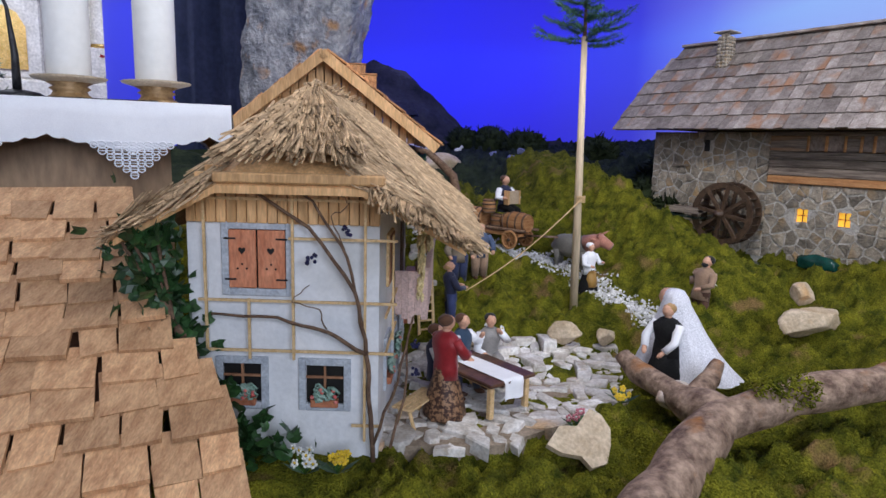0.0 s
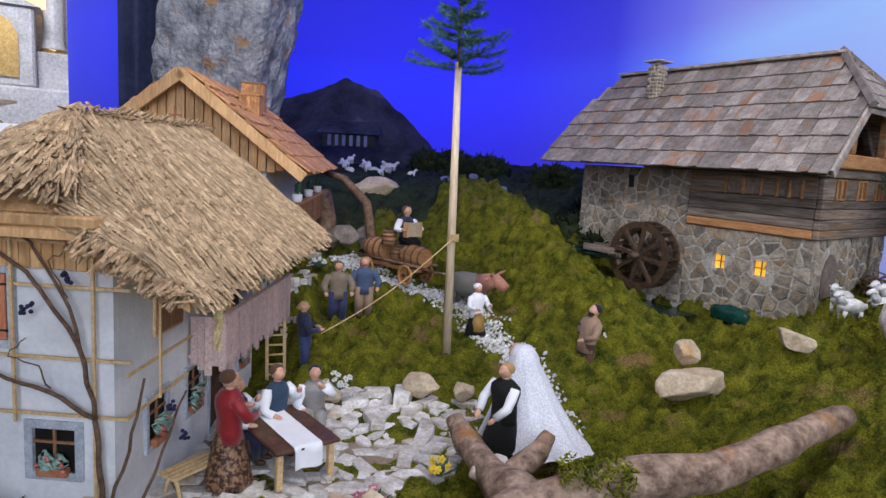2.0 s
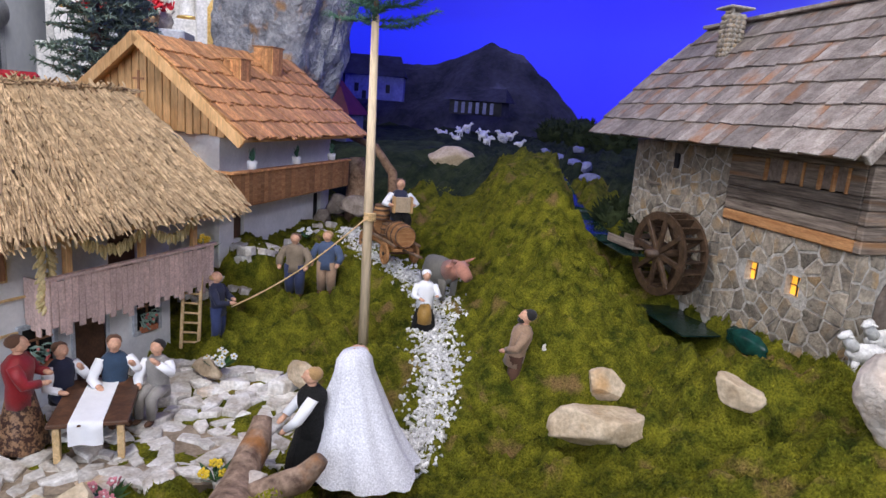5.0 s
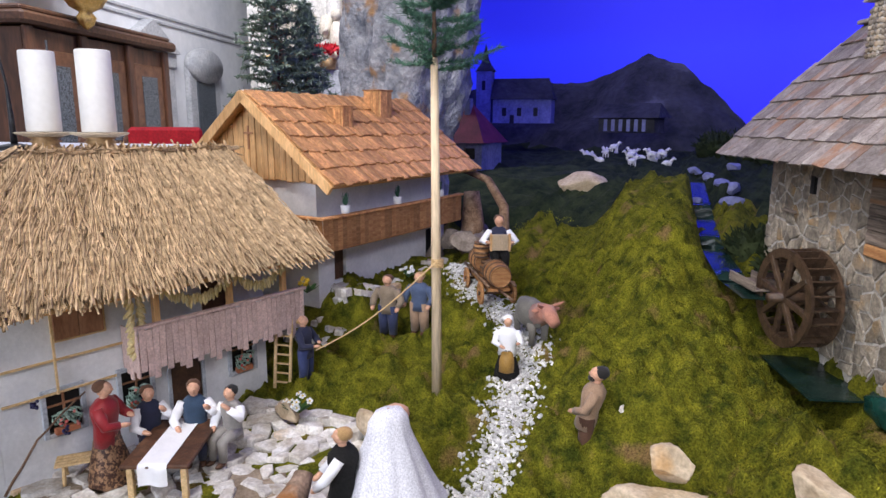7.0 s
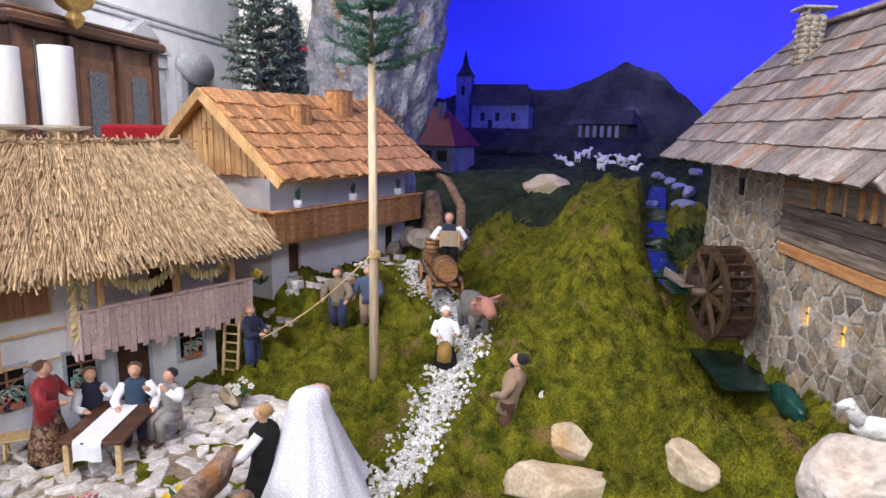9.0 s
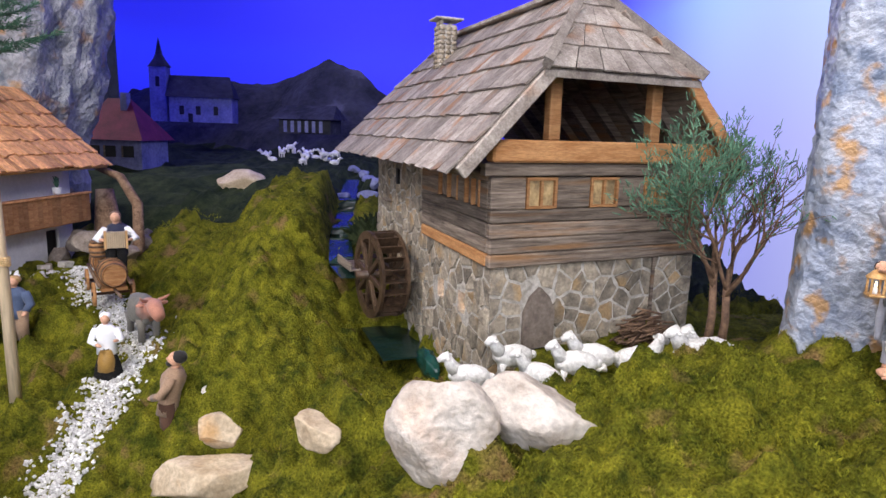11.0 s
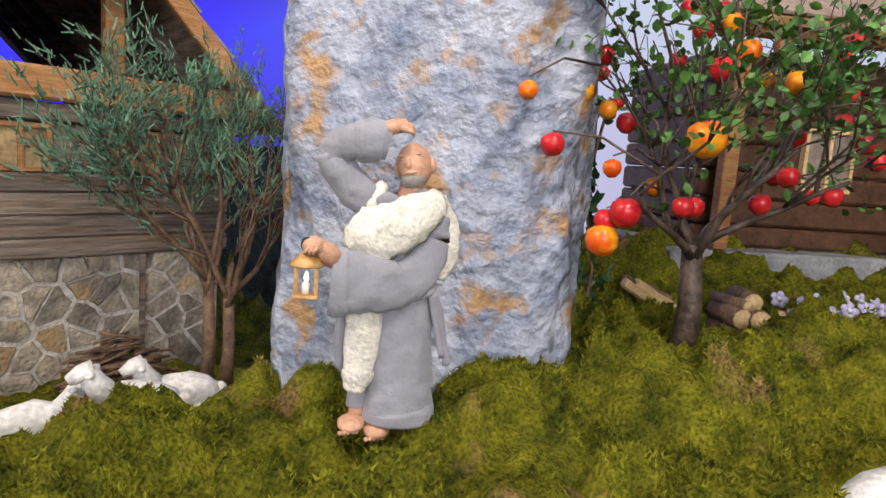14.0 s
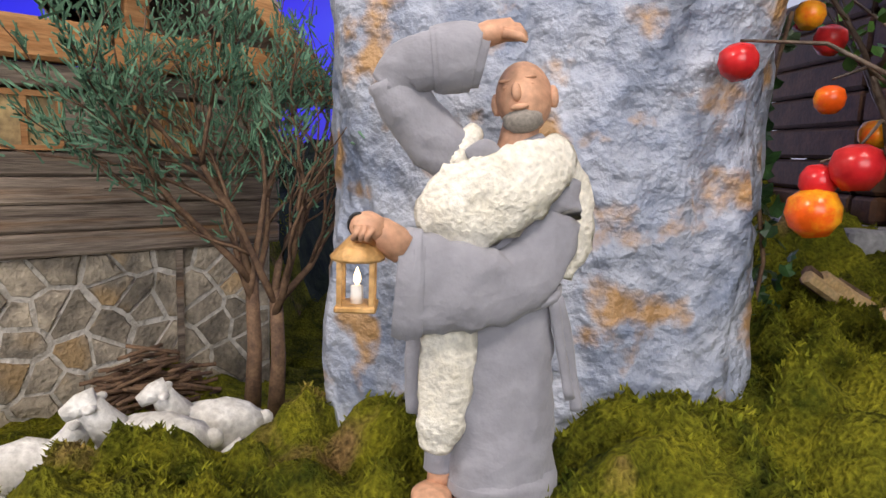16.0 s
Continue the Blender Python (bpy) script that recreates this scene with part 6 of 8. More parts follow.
for k in range(5):
    g.tube([(0.0135 * math.cos(w), 0.0135 * math.sin(w), 0.336 + k * 0.004 + 0.0004 * w) for w in [e * 0.6 for e in range(12)]], 0.0018, 5)
part("rope_knot", g, LATH, pole)
a0, a1 = Vector((px_, py_ - 0.012, 1.165)), Vector((0.062, 1.86, 0.905))
solid("rope", G().tube([a0.lerp(a1, w) - Vector((0, 0, 0.02 * math.sin(math.pi * w))) for w in [k / 14 for k in range(15)]], 0.0018, 6), LATH, "thin taut rope from the maypole to the man", "rope")

# ---- table, bench, ladder ----
TBM = pose(0.092, 1.447, 0.752, 0, 0, 40)
tab = thing("table", "dark wooden table with pale legs outside the house", "table", TBM)
part("tabletop", G().box(-0.066, 0.066, -0.10, 0.10, 0.072, 0.080, 0, 0.002), WOODK, tab)
for x in (-0.052, 0.052):
    for y in (-0.085, 0.085):
        part("leg", G().box(x - 0.006, x + 0.006, y - 0.006, y + 0.006, 0.0, 0.066, 0, 0.001), LATH, tab)
    part("apron", G().box(x - 0.004, x + 0.004, -0.09, 0.09, 0.066, 0.072), LATH, tab)
g = G()
nx, ny = 10, 30
vs = []
for j in range(ny + 1):
    v_ = -0.145 + 0.27 * j / ny
    for i in range(nx + 1):
        u_ = -0.030 + 0.056 * i / nx
        if v_ < -0.102:
            y, z = -0.1035 - 0.004 * math.sin(u_ * 120), 0.0822 + (v_ + 0.102)
        else:
            y, z = v_, 0.0825
        vs.append((u_, min(y, 0.104), z - max(0, v_ - 0.104)))
g.add(vs, [(j * (nx + 1) + i, j * (nx + 1) + i + 1, (j + 1) * (nx + 1) + i + 1, (j + 1) * (nx + 1) + i) for j in range(ny) for i in range(nx)], 0, True)
solid("table_runner", g, LINEN, "white linen runner hanging over the table edge", "tablecloth", at=TBM)
bench = thing("bench", "small slatted wooden bench beside the table", "bench", pose(-0.045, 1.335, 0.752, 0, 0, 62))
for k in range(4):
    part("slat", G().box(-0.06, 0.06, -0.024 + k * 0.0122, -0.024 + k * 0.0122 + 0.0105, 0.042, 0.047, 0, 0.001), LATH, bench)
for x in (-0.045, 0.045):
    for s in (-1, 1):
        part("leg", G().tube([(x, s * 0.008, 0.042), (x, s * 0.022, 0.0)], 0.004, 6), LATH, bench)
lad = thing("ladder", "small wooden ladder leaning at the house corner", "ladder", pose(-0.045, 1.83, 0.78, -8, 0, 25))
for s in (-1, 1):
    part("rail", G().box(s * 0.022 - 0.004, s * 0.022 + 0.004, -0.003, 0.003, 0, 0.21, 0, 0.001), LATH, lad)
for k in range(8):
    part("rung", G().tube([(-0.02, 0, 0.018 + k * 0.025), (0.02, 0, 0.018 + k * 0.025)], 0.003, 6), LATH, lad)


# ---- rocks, log, flowers ----
def rock(x, y, z, r, ang, material, seed, label, tilt=(0, 0), name="rock", rough=0.35):
    g = G()
    bm = bmesh.new()
    bmesh.ops.create_icosphere(bm, subdivisions=4, radius=1)
    q = random.Random(seed)
    cuts = []
    for k in range(13):
        v_ = Vector((q.gauss(0, 1), q.gauss(0, 1), q.gauss(0, 0.8))).normalized()
        cuts.append((v_, q.uniform(0.55, 0.88)))
    vs = []
    for w in bm.verts:
        p = w.co.copy()
        for v_, d in cuts:
            e = p.dot(v_) - d
            if e > 0:
                p -= v_ * e * 0.99
        p *= 1 + 0.14 * rough * noise.noise(p * 6 + Vector((seed, 0, 0))) + 0.06 * rough * noise.noise(p * 15 + Vector((seed, 0, 0))) + 0.16 * rough * noise.noise(p * 2.4 + Vector((seed, 0, 0)))
        vs.append((p.x * r[0], p.y * r[1], p.z * r[2]))
    fs = [tuple(w.index for w in f.verts) for f in bm.faces]
    bm.free()
    g.add(vs, fs, 0, True)
    return solid(name, g, material, label, "rock", at=pose(x, y, z, tilt[0], tilt[1], ang))


rock(1.428, 1.68, 1.068, (0.080, 0.068, 0.080), 20, ROCKW, 3, "large whitish boulder with pink-beige tint on moss", (0, 10))
rock(1.553, 1.745, 1.068, (0.105, 0.062, 0.068), 15, ROCKW, 8, "large pale grey-white angular boulder on moss", (0, 16))
rock(0.985, 1.82, 0.932, (0.048, 0.034, 0.034), 30, ROCKB, 12, "beige squarish stone standing on another stone")
rock(0.992, 1.778, 0.868, (0.105, 0.06, 0.048), 25, ROCKB, 8, "wide flat beige stone in the moss", (0, -8))
rock(1.205, 1.75, 1.0, (0.048, 0.035, 0.026), -20, ROCKB, 18, "beige triangular stone lying in moss", (10, 12))
solid("rock", G().prism([(-0.075, -0.005), (-0.045, 0.03), (-0.012, 0.028), (0.02, 0.062), (0.04, 0.05), (0.052, 0.02), (0.045, -0.012), (0.03, -0.045), (0.0, -0.052), (-0.015, -0.03), (-0.05, -0.022)], -0.008, 0.008), ROCKB, "flat leaf-shaped beige stone propped in moss", "rock", at=pose(0.275, 1.21, 0.775, 42, 0, 8))
rock(0.10, 1.73, 0.80, (0.052, 0.022, 0.036), -10, ROCKB, 25, "grey-beige stone slab at the edge of the yard")
rock(0.335, 1.775, 0.815, (0.05, 0.022, 0.034), -15, ROCKB, 28, "upright beige stone slab at the edge of the yard", (0, 6))
rock(0.44, 1.762, 0.812, (0.026, 0.02, 0.032), 15, ROCKB, 31, "small upright beige stone at the yard edge")
rock(-0.06, 3.58, 1.195, (0.13, 0.09, 0.07), 10, ROCKB, 34, "grey-beige rock on the dark back meadow")
rock(0.50, 1.375, 0.80, (0.05, 0.04, 0.035), 30, ROCKW, 37, "pale rounded stone beside the driftwood")
rock(1.02, 1.16, 0.86, (0.06, 0.05, 0.03), 40, mat("grey_rock", (0.16, 0.16, 0.17), (0.34, 0.34, 0.35), 20, 0.8, 0.6), 41, "grey stone under the driftwood log")
rock(0.83, 2.02, 0.90, (0.03, 0.025, 0.02), 40, SLAB, 44, "small pale stone under the bearded man")
rock(1.16, 2.02, ground(1.16, 2.02) + 0.002, (0.075, 0.018, 0.008), 20, WOODD, 47, "flat dark stone ledge in the moss")
for k in range(16):
    rock(-0.05 + U(-0.16, 0.22), 2.72 + U(-0.1, 0.25), 0.98 + U(-0.02, 0.10), (U(0.03, 0.06), U(0.03, 0.05), U(0.025, 0.05)), U(0, 180), mat("brown_grey_rock", (0.13, 0.10, 0.08), (0.30, 0.25, 0.21), 20, 0.85, 0.6) if k == 0 else bpy.data.materials["brown_grey_rock"], 50 + k, "brown-grey stone heaped behind the cart")
log = thing("driftwood_log", "long bent driftwood trunk with bare brown bark", "log", pose(0.59, 1.27, 0.78))
lm = Matrix.Translation((-0.59, -1.27, -0.78))


def limb(pts, rr, n=16):
    P, R2 = [], []
    for i in range(len(pts) - 1):
        for k in range(7):
            w = k / 7
            p = Vector(pts[i]).lerp(Vector(pts[i + 1]), w)
            P.append(p + 0.008 * Vector((noise.noise(p * 9), noise.noise(p * 9 + Vector((5, 0, 0))), noise.noise(p * 9 + Vector((0, 5, 0))))))
            R2.append((rr[i] + (rr[i + 1] - rr[i]) * w) * (1 + 0.28 * noise.noise(p * 14)))
    P.append(Vector(pts[-1]))
    R2.append(rr[-1])
    return G(lm).tube(P, R2, n)


part("trunk", limb([(0.30, 0.98, 0.74), (0.42, 1.12, 0.77), (0.54, 1.25, 0.805), (0.68, 1.285, 0.845), (0.86, 1.31, 0.865), (1.02, 1.38, 0.90), (1.17, 1.46, 0.93)], [0.048, 0.045, 0.041, 0.037, 0.035, 0.032, 0.020], 20), LOGW, log)
part("limb", limb([(0.56, 1.25, 0.80), (0.50, 1.34, 0.81), (0.445, 1.47, 0.82), (0.42, 1.52, 0.845)], [0.045, 0.034, 0.026, 0.018]), LOGW, log)
part("limb", limb([(0.52, 1.36, 0.81), (0.58, 1.41, 0.835), (0.605, 1.43, 0.865)], [0.024, 0.02, 0.012]), LOGW, log)
g = G(lm)
for k in range(900):
    x = U(0.60, 0.72)
    p = Vector((x, 1.262 + U(-0.02, 0.03), 0.885 + U(-0.05, 0.006)))
    g.tube([p, p + Vector((U(-0.008, 0.008), U(-0.012, 0.002), U(-0.006, 0.010)))], [0.0022, 0.0006], 3, 0, False)
part("moss_patch", g, TUFT, log)["kind"] = "stuff"


def flower_bunch(x, y, z, colour, centre, n, spread, hgt, label, leaves=8, size=0.007):
    o = thing("flower_bunch", label, "flowers", pose(x, y, z))
    g = G()
    for k in range(leaves):
        a = U(0, 6.28)
        d = Vector((math.cos(a), math.sin(a), 0.6))
        s_ = Vector((-d.y, d.x, 0)).normalized() * 0.007
        g.add([(0, 0, 0), d * 0.02 + s_, d * 0.04, d * 0.02 - s_], [(0, 1, 2), (0, 2, 3)])
    part("leaves", g, LEAF, o)["kind"] = "stuff"
    for k in range(n):
        c = Vector((U(-spread, spread), U(-spread, spread), hgt * U(0.5, 1)))
        part("stem", G().tube([(0, 0, 0), c], 0.0008, 4), LEAFA, o)
        g = G(Matrix.Translation(c) @ pose(0, 0, 0, U(20, 80), 0, U(-60, 60)))
        for e in range(5):
            g.blob((size * 0.75 * math.cos(e * 1.2566), size * 0.75 * math.sin(e * 1.2566), 0), (size * 0.55, size * 0.55, size * 0.22), 1)
        b_ = part("blossom", g, colour, o)
        part("centre", G(Matrix.Translation(c)).blob((0, 0, 0.001), (size * 0.35,) * 3, 1), centre, b_)


WHF, YEF, PKF, LIF = plain("white_petal", (0.80, 0.80, 0.78)), plain("yellow_petal", (0.80, 0.55, 0.02)), plain("pink_petal", (0.70, 0.25, 0.30)), plain("lilac_petal", (0.55, 0.50, 0.72))
flower_bunch(-0.225, 1.115, 0.745, WHF, YEF, 9, 0.026, 0.045, "bunch of small white flowers by the house wall")
flower_bunch(-0.17, 1.12, 0.745, YEF, YEF, 8, 0.022, 0.045, "bunch of small yellow flowers by the house wall")
flower_bunch(0.135, 1.735, 0.80, WHF, YEF, 9, 0.026, 0.04, "bunch of white flowers beside the stone slab")
flower_bunch(0.285, 1.30, 0.755, PKF, WHF, 9, 0.028, 0.045, "bunch of small pink flowers among the stones")
flower_bunch(0.40, 1.42, 0.765, YEF, YEF, 6, 0.018, 0.035, "small yellow flowers beside the driftwood")
flower_bunch(-0.16, 2.02, 0.985, YEF, YEF, 6, 0.02, 0.045, "yellow flowers beside the farmhouse")
flower_bunch(-0.06, 2.36, 0.985, WHF, WHF, 6, 0.025, 0.03, "white flowers along the farmhouse wall")

# ---- ivy ----
def leaf(g, p, size, q):
    a, t_, r_ = q.uniform(0, 360), q.uniform(30, 100), q.uniform(-40, 40)
    m = Matrix.Translation(p) @ pose(0, 0, 0, t_, r_, a)
    s = size
    g.add([(0, 0, 0), (0.35 * s, 0.15 * s, 0.05 * s), (0.5 * s, 0.5 * s, -0.04 * s), (0.2 * s, 0.6 * s, 0.04 * s), (0, s, -0.06 * s), (-0.2 * s, 0.6 * s, 0.04 * s), (-0.5 * s, 0.5 * s, -0.04 * s), (-0.35 * s, 0.15 * s, 0.05 * s), (0, 0.45 * s, 0.07 * s)], [(0, 1, 8), (1, 2, 8), (2, 3, 8), (3, 4, 8), (4, 5, 8), (5, 6, 8), (6, 7, 8), (7, 0, 8)], 0, False, m)


ivy = thing("ivy", "dark green ivy climbing between the shingle roof and house", "ivy", pose(-0.43, 1.15, 0.74))
q = random.Random(3)
g = G(Matrix.Translation((0.43, -1.15, -0.74)))
for k in range(620):
    w = q.random()
    z = 0.75 + 0.42 * w
    x = -0.445 + q.gauss(0, 0.022) + 0.07 * (1 - w) ** 2 * (1 if q.random() < 0.6 else 0) - 0.05 * w
    leaf(g, (x, 1.145 + q.gauss(0, 0.02), z), q.uniform(0.02, 0.038), q)
for k in range(90):
    leaf(g, (-0.34 + q.gauss(0, 0.045), 1.13 + q.gauss(0, 0.02), 0.755 + abs(q.gauss(0, 0.035))), q.uniform(0.02, 0.04), q)
for k in range(22):
    leaf(g, (-0.56 + q.gauss(0, 0.02), 1.18 + q.gauss(0, 0.02), 1.12 + q.gauss(0, 0.04)), q.uniform(0.018, 0.03), q)
part("leaves", g, LEAF, ivy)["kind"] = "stuff"
for k in range(4):
    part("stem", G(Matrix.Translation((0.43, -1.15, -0.74))).tube([(-0.40 - 0.02 * k, 1.14, 0.74), (-0.44 + 0.01 * k, 1.13, 0.95), (-0.47 - 0.02 * k, 1.13, 1.14)], 0.003, 6), TWIG, ivy)

# ---- shingle roof of the near shed ----
s2 = Vector((0.45, -0.89, 0)).normalized()
r2 = Vector((0.89, 0.45, 0)).normalized()
ez2 = math.atan(0.543)
ey2 = (s2 * math.cos(ez2) - Vector((0, 0, math.sin(ez2))))
nz2 = r2.cross(ey2)
nz2 = -nz2 if nz2.z < 0 else nz2
T2 = Vector((-0.642, 1.40, 1.185))
SHM = Matrix(((r2.x, ey2.x, nz2.x, T2.x), (r2.y, ey2.y, nz2.y, T2.y), (r2.z, ey2.z, nz2.z, T2.z), (0, 0, 0, 1)))
shed = thing("shed", "low shed with a pale wooden shingle roof", "shed", pose(-0.75, 1.05, 0.1))
sm = Matrix.Translation((0.75, -1.05, -0.1)) @ SHM
part("wall", G(Matrix.Translation((0.75, -1.05, -0.1)) @ Matrix.Translation((T2.x, T2.y, 0)) @ pose(0, 0, 0, 0, 0, math.degrees(math.atan2(r2.y, r2.x)))).box(-1.0, -0.05, -0.6, -0.02, 0.1, 0.86), WOODN, shed)
roof = part("roof", G(sm).box(-1.25, 0.0, 0.0, 0.80, -0.022, -0.006), WOODK, shed, "roof of pale brown wooden shingles")
kinds = []
for k in range(6):
    w, L = 0.058 + 0.006 * k, 0.088
    g = G()
    j = [U(-0.004, 0.004) for e in range(4)]
    vs = [(0, 0, 0), (w - 0.0035, 0, 0), (w - 0.0035 + j[0], L + j[1], 0.004), (j[2], L + j[3], 0.004)]
    vs += [(a, b_, c + 0.009) for a, b_, c in vs]
    g.add(vs, [(3, 2, 1, 0), (4, 5, 6, 7), (0, 1, 5, 4), (1, 2, 6, 5), (2, 3, 7, 6), (3, 0, 4, 7)])
    kinds.append((w, g.mesh("shingle", WOODL)))
for row in range(13):
    y = row * 0.060
    edge = 0.004 + 0.11 * row / 12 + (0.03 * math.sin((row - 6) * 0.5) if row > 6 else -0.01 * row / 6)
    x = edge
    while x > -1.15:
        w, me = rng.choice(kinds)
        x -= w
        o = part("shingle", me, None, roof)
        o.matrix_local = sm @ pose(x, y + U(-0.006, 0.006), 0.002 + U(0, 0.002), 2.5 + U(-1, 1.5), U(-2.5, 2.5), U(-4, 4))
part("ridge_board", G(sm).box(-1.2, 0.0, -0.03, 0.02, 0.006, 0.014, 0, 0.002), WOODL, shed)
part("fascia", G(sm).box(-0.30, 0.16, 0.80, 0.83, -0.05, -0.005, 0, 0.003), WOODL, shed)


# ---- trees of the crib ----
def bush_tree(name, label, x, y, z, trunk, crown, leafmat, twigmat, leaf_n, seed, flat=False, lean=(0, 0)):
    """A twiggy small tree: trunk, forking limbs, and foliage along the twigs. crown: (height, radius)."""
    q = random.Random(seed)
    o = thing(name, label, "tree", pose(x, y, z))
    tips = []

    def grow(p, d, L, r, level, gs):
        steps = 5
        P = [p.copy()]
        for k in range(steps):
            d = (d + Vector((q.gauss(0, 0.16), q.gauss(0, 0.16), q.gauss(0.03, 0.10)))).normalized()
            p = p + d * (L / steps)
            P.append(p.copy())
            if level >= 2:
                tips.append((p.copy(), d.copy()))
        gs.append((P, [r * (1 - 0.5 * k / steps) for k in range(steps + 1)], level))
        if level < 4 and r > 0.0006:
            for k in range(3 if level < 3 else 2):
                a = Vector((q.gauss(0, 1), q.gauss(0, 1), q.gauss(0.25, 0.6))).normalized()
                nd = (d * (0.75 if flat else 0.95) + a * (0.62 if flat else 0.45)).normalized()
                grow(P[q.choice((2, 3, 4, 5))], nd, L * q.uniform(0.62, 0.88), r * 0.55, level + 1, gs)

    gs = []
    h, rad = crown
    part("trunk", G().tube([(0, 0, -0.01), (0.004, 0.0, trunk * 0.5), (0, 0.004, trunk)], [0.016 if flat else 0.010, 0.013 if flat else 0.008, 0.011 if flat else 0.007], 12), twigmat, o)
    n = 8 if flat else 5
    for k in range(n):
        a = k * 6.283 / n + q.uniform(-0.3, 0.3)
        out = (0.9 if k % 2 else 0.45) if flat else (0.55 if k % 2 else 0.25)
        grow(Vector((0, 0, trunk * q.uniform(0.8, 1.0))), Vector((math.cos(a) * out + lean[0], math.sin(a) * out + lean[1], 0.75)).normalized(), h * 0.34, 0.0046, 1, gs)
    g = G()
    for P, R2, level in gs:
        if level == 1:
            part("limb", G().tube(P, R2, 7), twigmat, o)
        else:
            g.tube(P, R2, 4)
    part("twig_mass", g, twigmat, o)["kind"] = "stuff"
    g = G()
    for k in range(leaf_n):
        p, d = q.choice(tips)
        p = p + Vector((q.gauss(0, 0.006), q.gauss(0, 0.006), q.gauss(0, 0.006)))
        if flat:
            s, m = q.uniform(0.006, 0.012), Matrix.Translation(p) @ pose(0, 0, 0, q.uniform(0, 90), q.uniform(-40, 40), q.uniform(0, 360))
            g.add([(0, 0, 0), (0.4 * s, 0.35 * s, 0.08 * s), (0.42 * s, 0.75 * s, 0.05 * s), (0, 1.15 * s, 0), (-0.42 * s, 0.75 * s, 0.05 * s), (-0.4 * s, 0.35 * s, 0.08 * s)], [(0, 1, 2, 3), (0, 3, 4, 5)], 0, False, m)
        else:
            e = (d + Vector((q.gauss(0, 0.6), q.gauss(0, 0.6), q.gauss(0.3, 0.5)))).normalized() * q.uniform(0.008, 0.018)
            g.tube([p, p + e], [0.0013, 0.0007], 3, 0, False)
    part("foliage", g, leafmat, o)["kind"] = "stuff"
    return o, tips


bush_tree("shrub_tree", "sage-green twiggy artificial tree beside the mill", 1.836, 2.262, 1.03, 0.165, (0.43, 0.12), SAGE, TWIG, 3200, 4, lean=(-0.14, -0.05))
o, tips = bush_tree("bare_tree", "bare dark twiggy tree against the pale sky", 1.862, 2.262, 1.03, 0.15, (0.42, 0.1), SAGE, TWIG, 420, 9, lean=(0.30, 0.05))
DBARK = mat("dark_apple_bark", (0.035, 0.022, 0.016), (0.15, 0.105, 0.08), 50, 0.45, 0.8, 160, dist=0.003)
apple_tree, tips = bush_tree("apple_tree", "small apple tree with red and orange apples", 2.392, 2.02, 1.165, 0.135, (0.47, 0.2), LEAFA, DBARK, 1900, 21, True)
q = random.Random(8)
AM = G().lathe([(0.0005, -0.0105), (0.006, -0.012), (0.0115, -0.006), (0.0128, 0.001), (0.0105, 0.008), (0.005, 0.011), (0.001, 0.0085)], 16).mesh("apple", APPLE)
AO = G().lathe([(0.0005, -0.0105), (0.006, -0.012), (0.0115, -0.006), (0.0128, 0.001), (0.0105, 0.008), (0.005, 0.011), (0.001, 0.0085)], 16).mesh("apple", APPLEO)
made = []
while len(made) < 30:
    p = q.choice(tips)[0] * q.uniform(0.85, 1.05)
    if p.z < 0.14 or p.y < -0.02 or min([(p - e).length for e in made], default=1) < 0.035:
        continue
    made.append(p)
    f = part("apple", AM if q.random() < 0.66 else AO, None, apple_tree)
    f.matrix_local = Matrix.Translation(p - Vector((0, 0, 0.012))) @ pose(0, 0, 0, q.uniform(-20, 20), q.uniform(-20, 20), q.uniform(0, 360)) @ Matrix.Scale(q.uniform(0.6, 0.95), 4)
RED_AT = [(2.203, 1.394), (2.28, 1.335), (2.344, 1.343), (2.459, 1.38), (2.495, 1.364), (2.577, 1.371), (2.429, 1.351), (2.24, 1.554), (2.342, 1.512), (2.512, 1.519), (2.525, 1.581), (2.59, 1.405), (2.531, 1.418), (2.358, 1.476), (2.268, 1.325)]
ORANGE_AT = [(2.175, 1.441), (2.27, 1.376), (2.265, 1.306), (2.340, 1.409), (2.30, 1.565), (2.298, 1.599), (2.375, 1.522), (2.396, 1.586), (2.434, 1.469), (2.38, 1.493)]
for spots, me in ((RED_AT, AM), (ORANGE_AT, AO)):
    for x, z in spots:
        y = 1.945 + 0.03 * ((x * 37) % 1) - (0.03 if x == 2.340 else 0)
        p = Vector((x - 2.392, y - 2.02, z - 1.165))
        f = part("apple", me, None, apple_tree)
        f.matrix_local = Matrix.Translation(p) @ pose(0, 0, 0, q.uniform(-15, 15), q.uniform(-15, 15), q.uniform(0, 360)) @ Matrix.Scale({2.340: 1.45, 2.265: 1.3, 2.28: 1.2}.get(x, q.uniform(0.72, 0.95)), 4)
        stalk = p + Vector((0, 0, 0.012))
        e = min((w for w, d in tips), key=lambda w: (w - stalk).length + 2 * max(0, w.z - stalk.z - 0.015))
        part("twig", G().tube([e, e.lerp(stalk, 0.55) + Vector((0, 0, 0.012)), stalk], [0.0016, 0.0013, 0.0008], 5), DBARK, apple_tree)
# trailing ivy between crag and apple tree
ivy2 = thing("ivy", "trailing dark ivy hanging beside the crag", "ivy", pose(2.31, 2.12, 1.15))
g = G()
for k in range(110):
    z = U(0.0, 0.30)
    leaf(g, (0.01 * math.sin(z * 20) + U(-0.02, 0.02), U(-0.01, 0.02), z), U(0.012, 0.022), rng)
part("leaves", g, LEAF, ivy2)["kind"] = "stuff"
part("stem", G().tube([(0, 0, 0), (0.01, 0, 0.1), (-0.01, 0, 0.2), (0.01, 0, 0.31)], 0.002, 6), TWIG, ivy2)
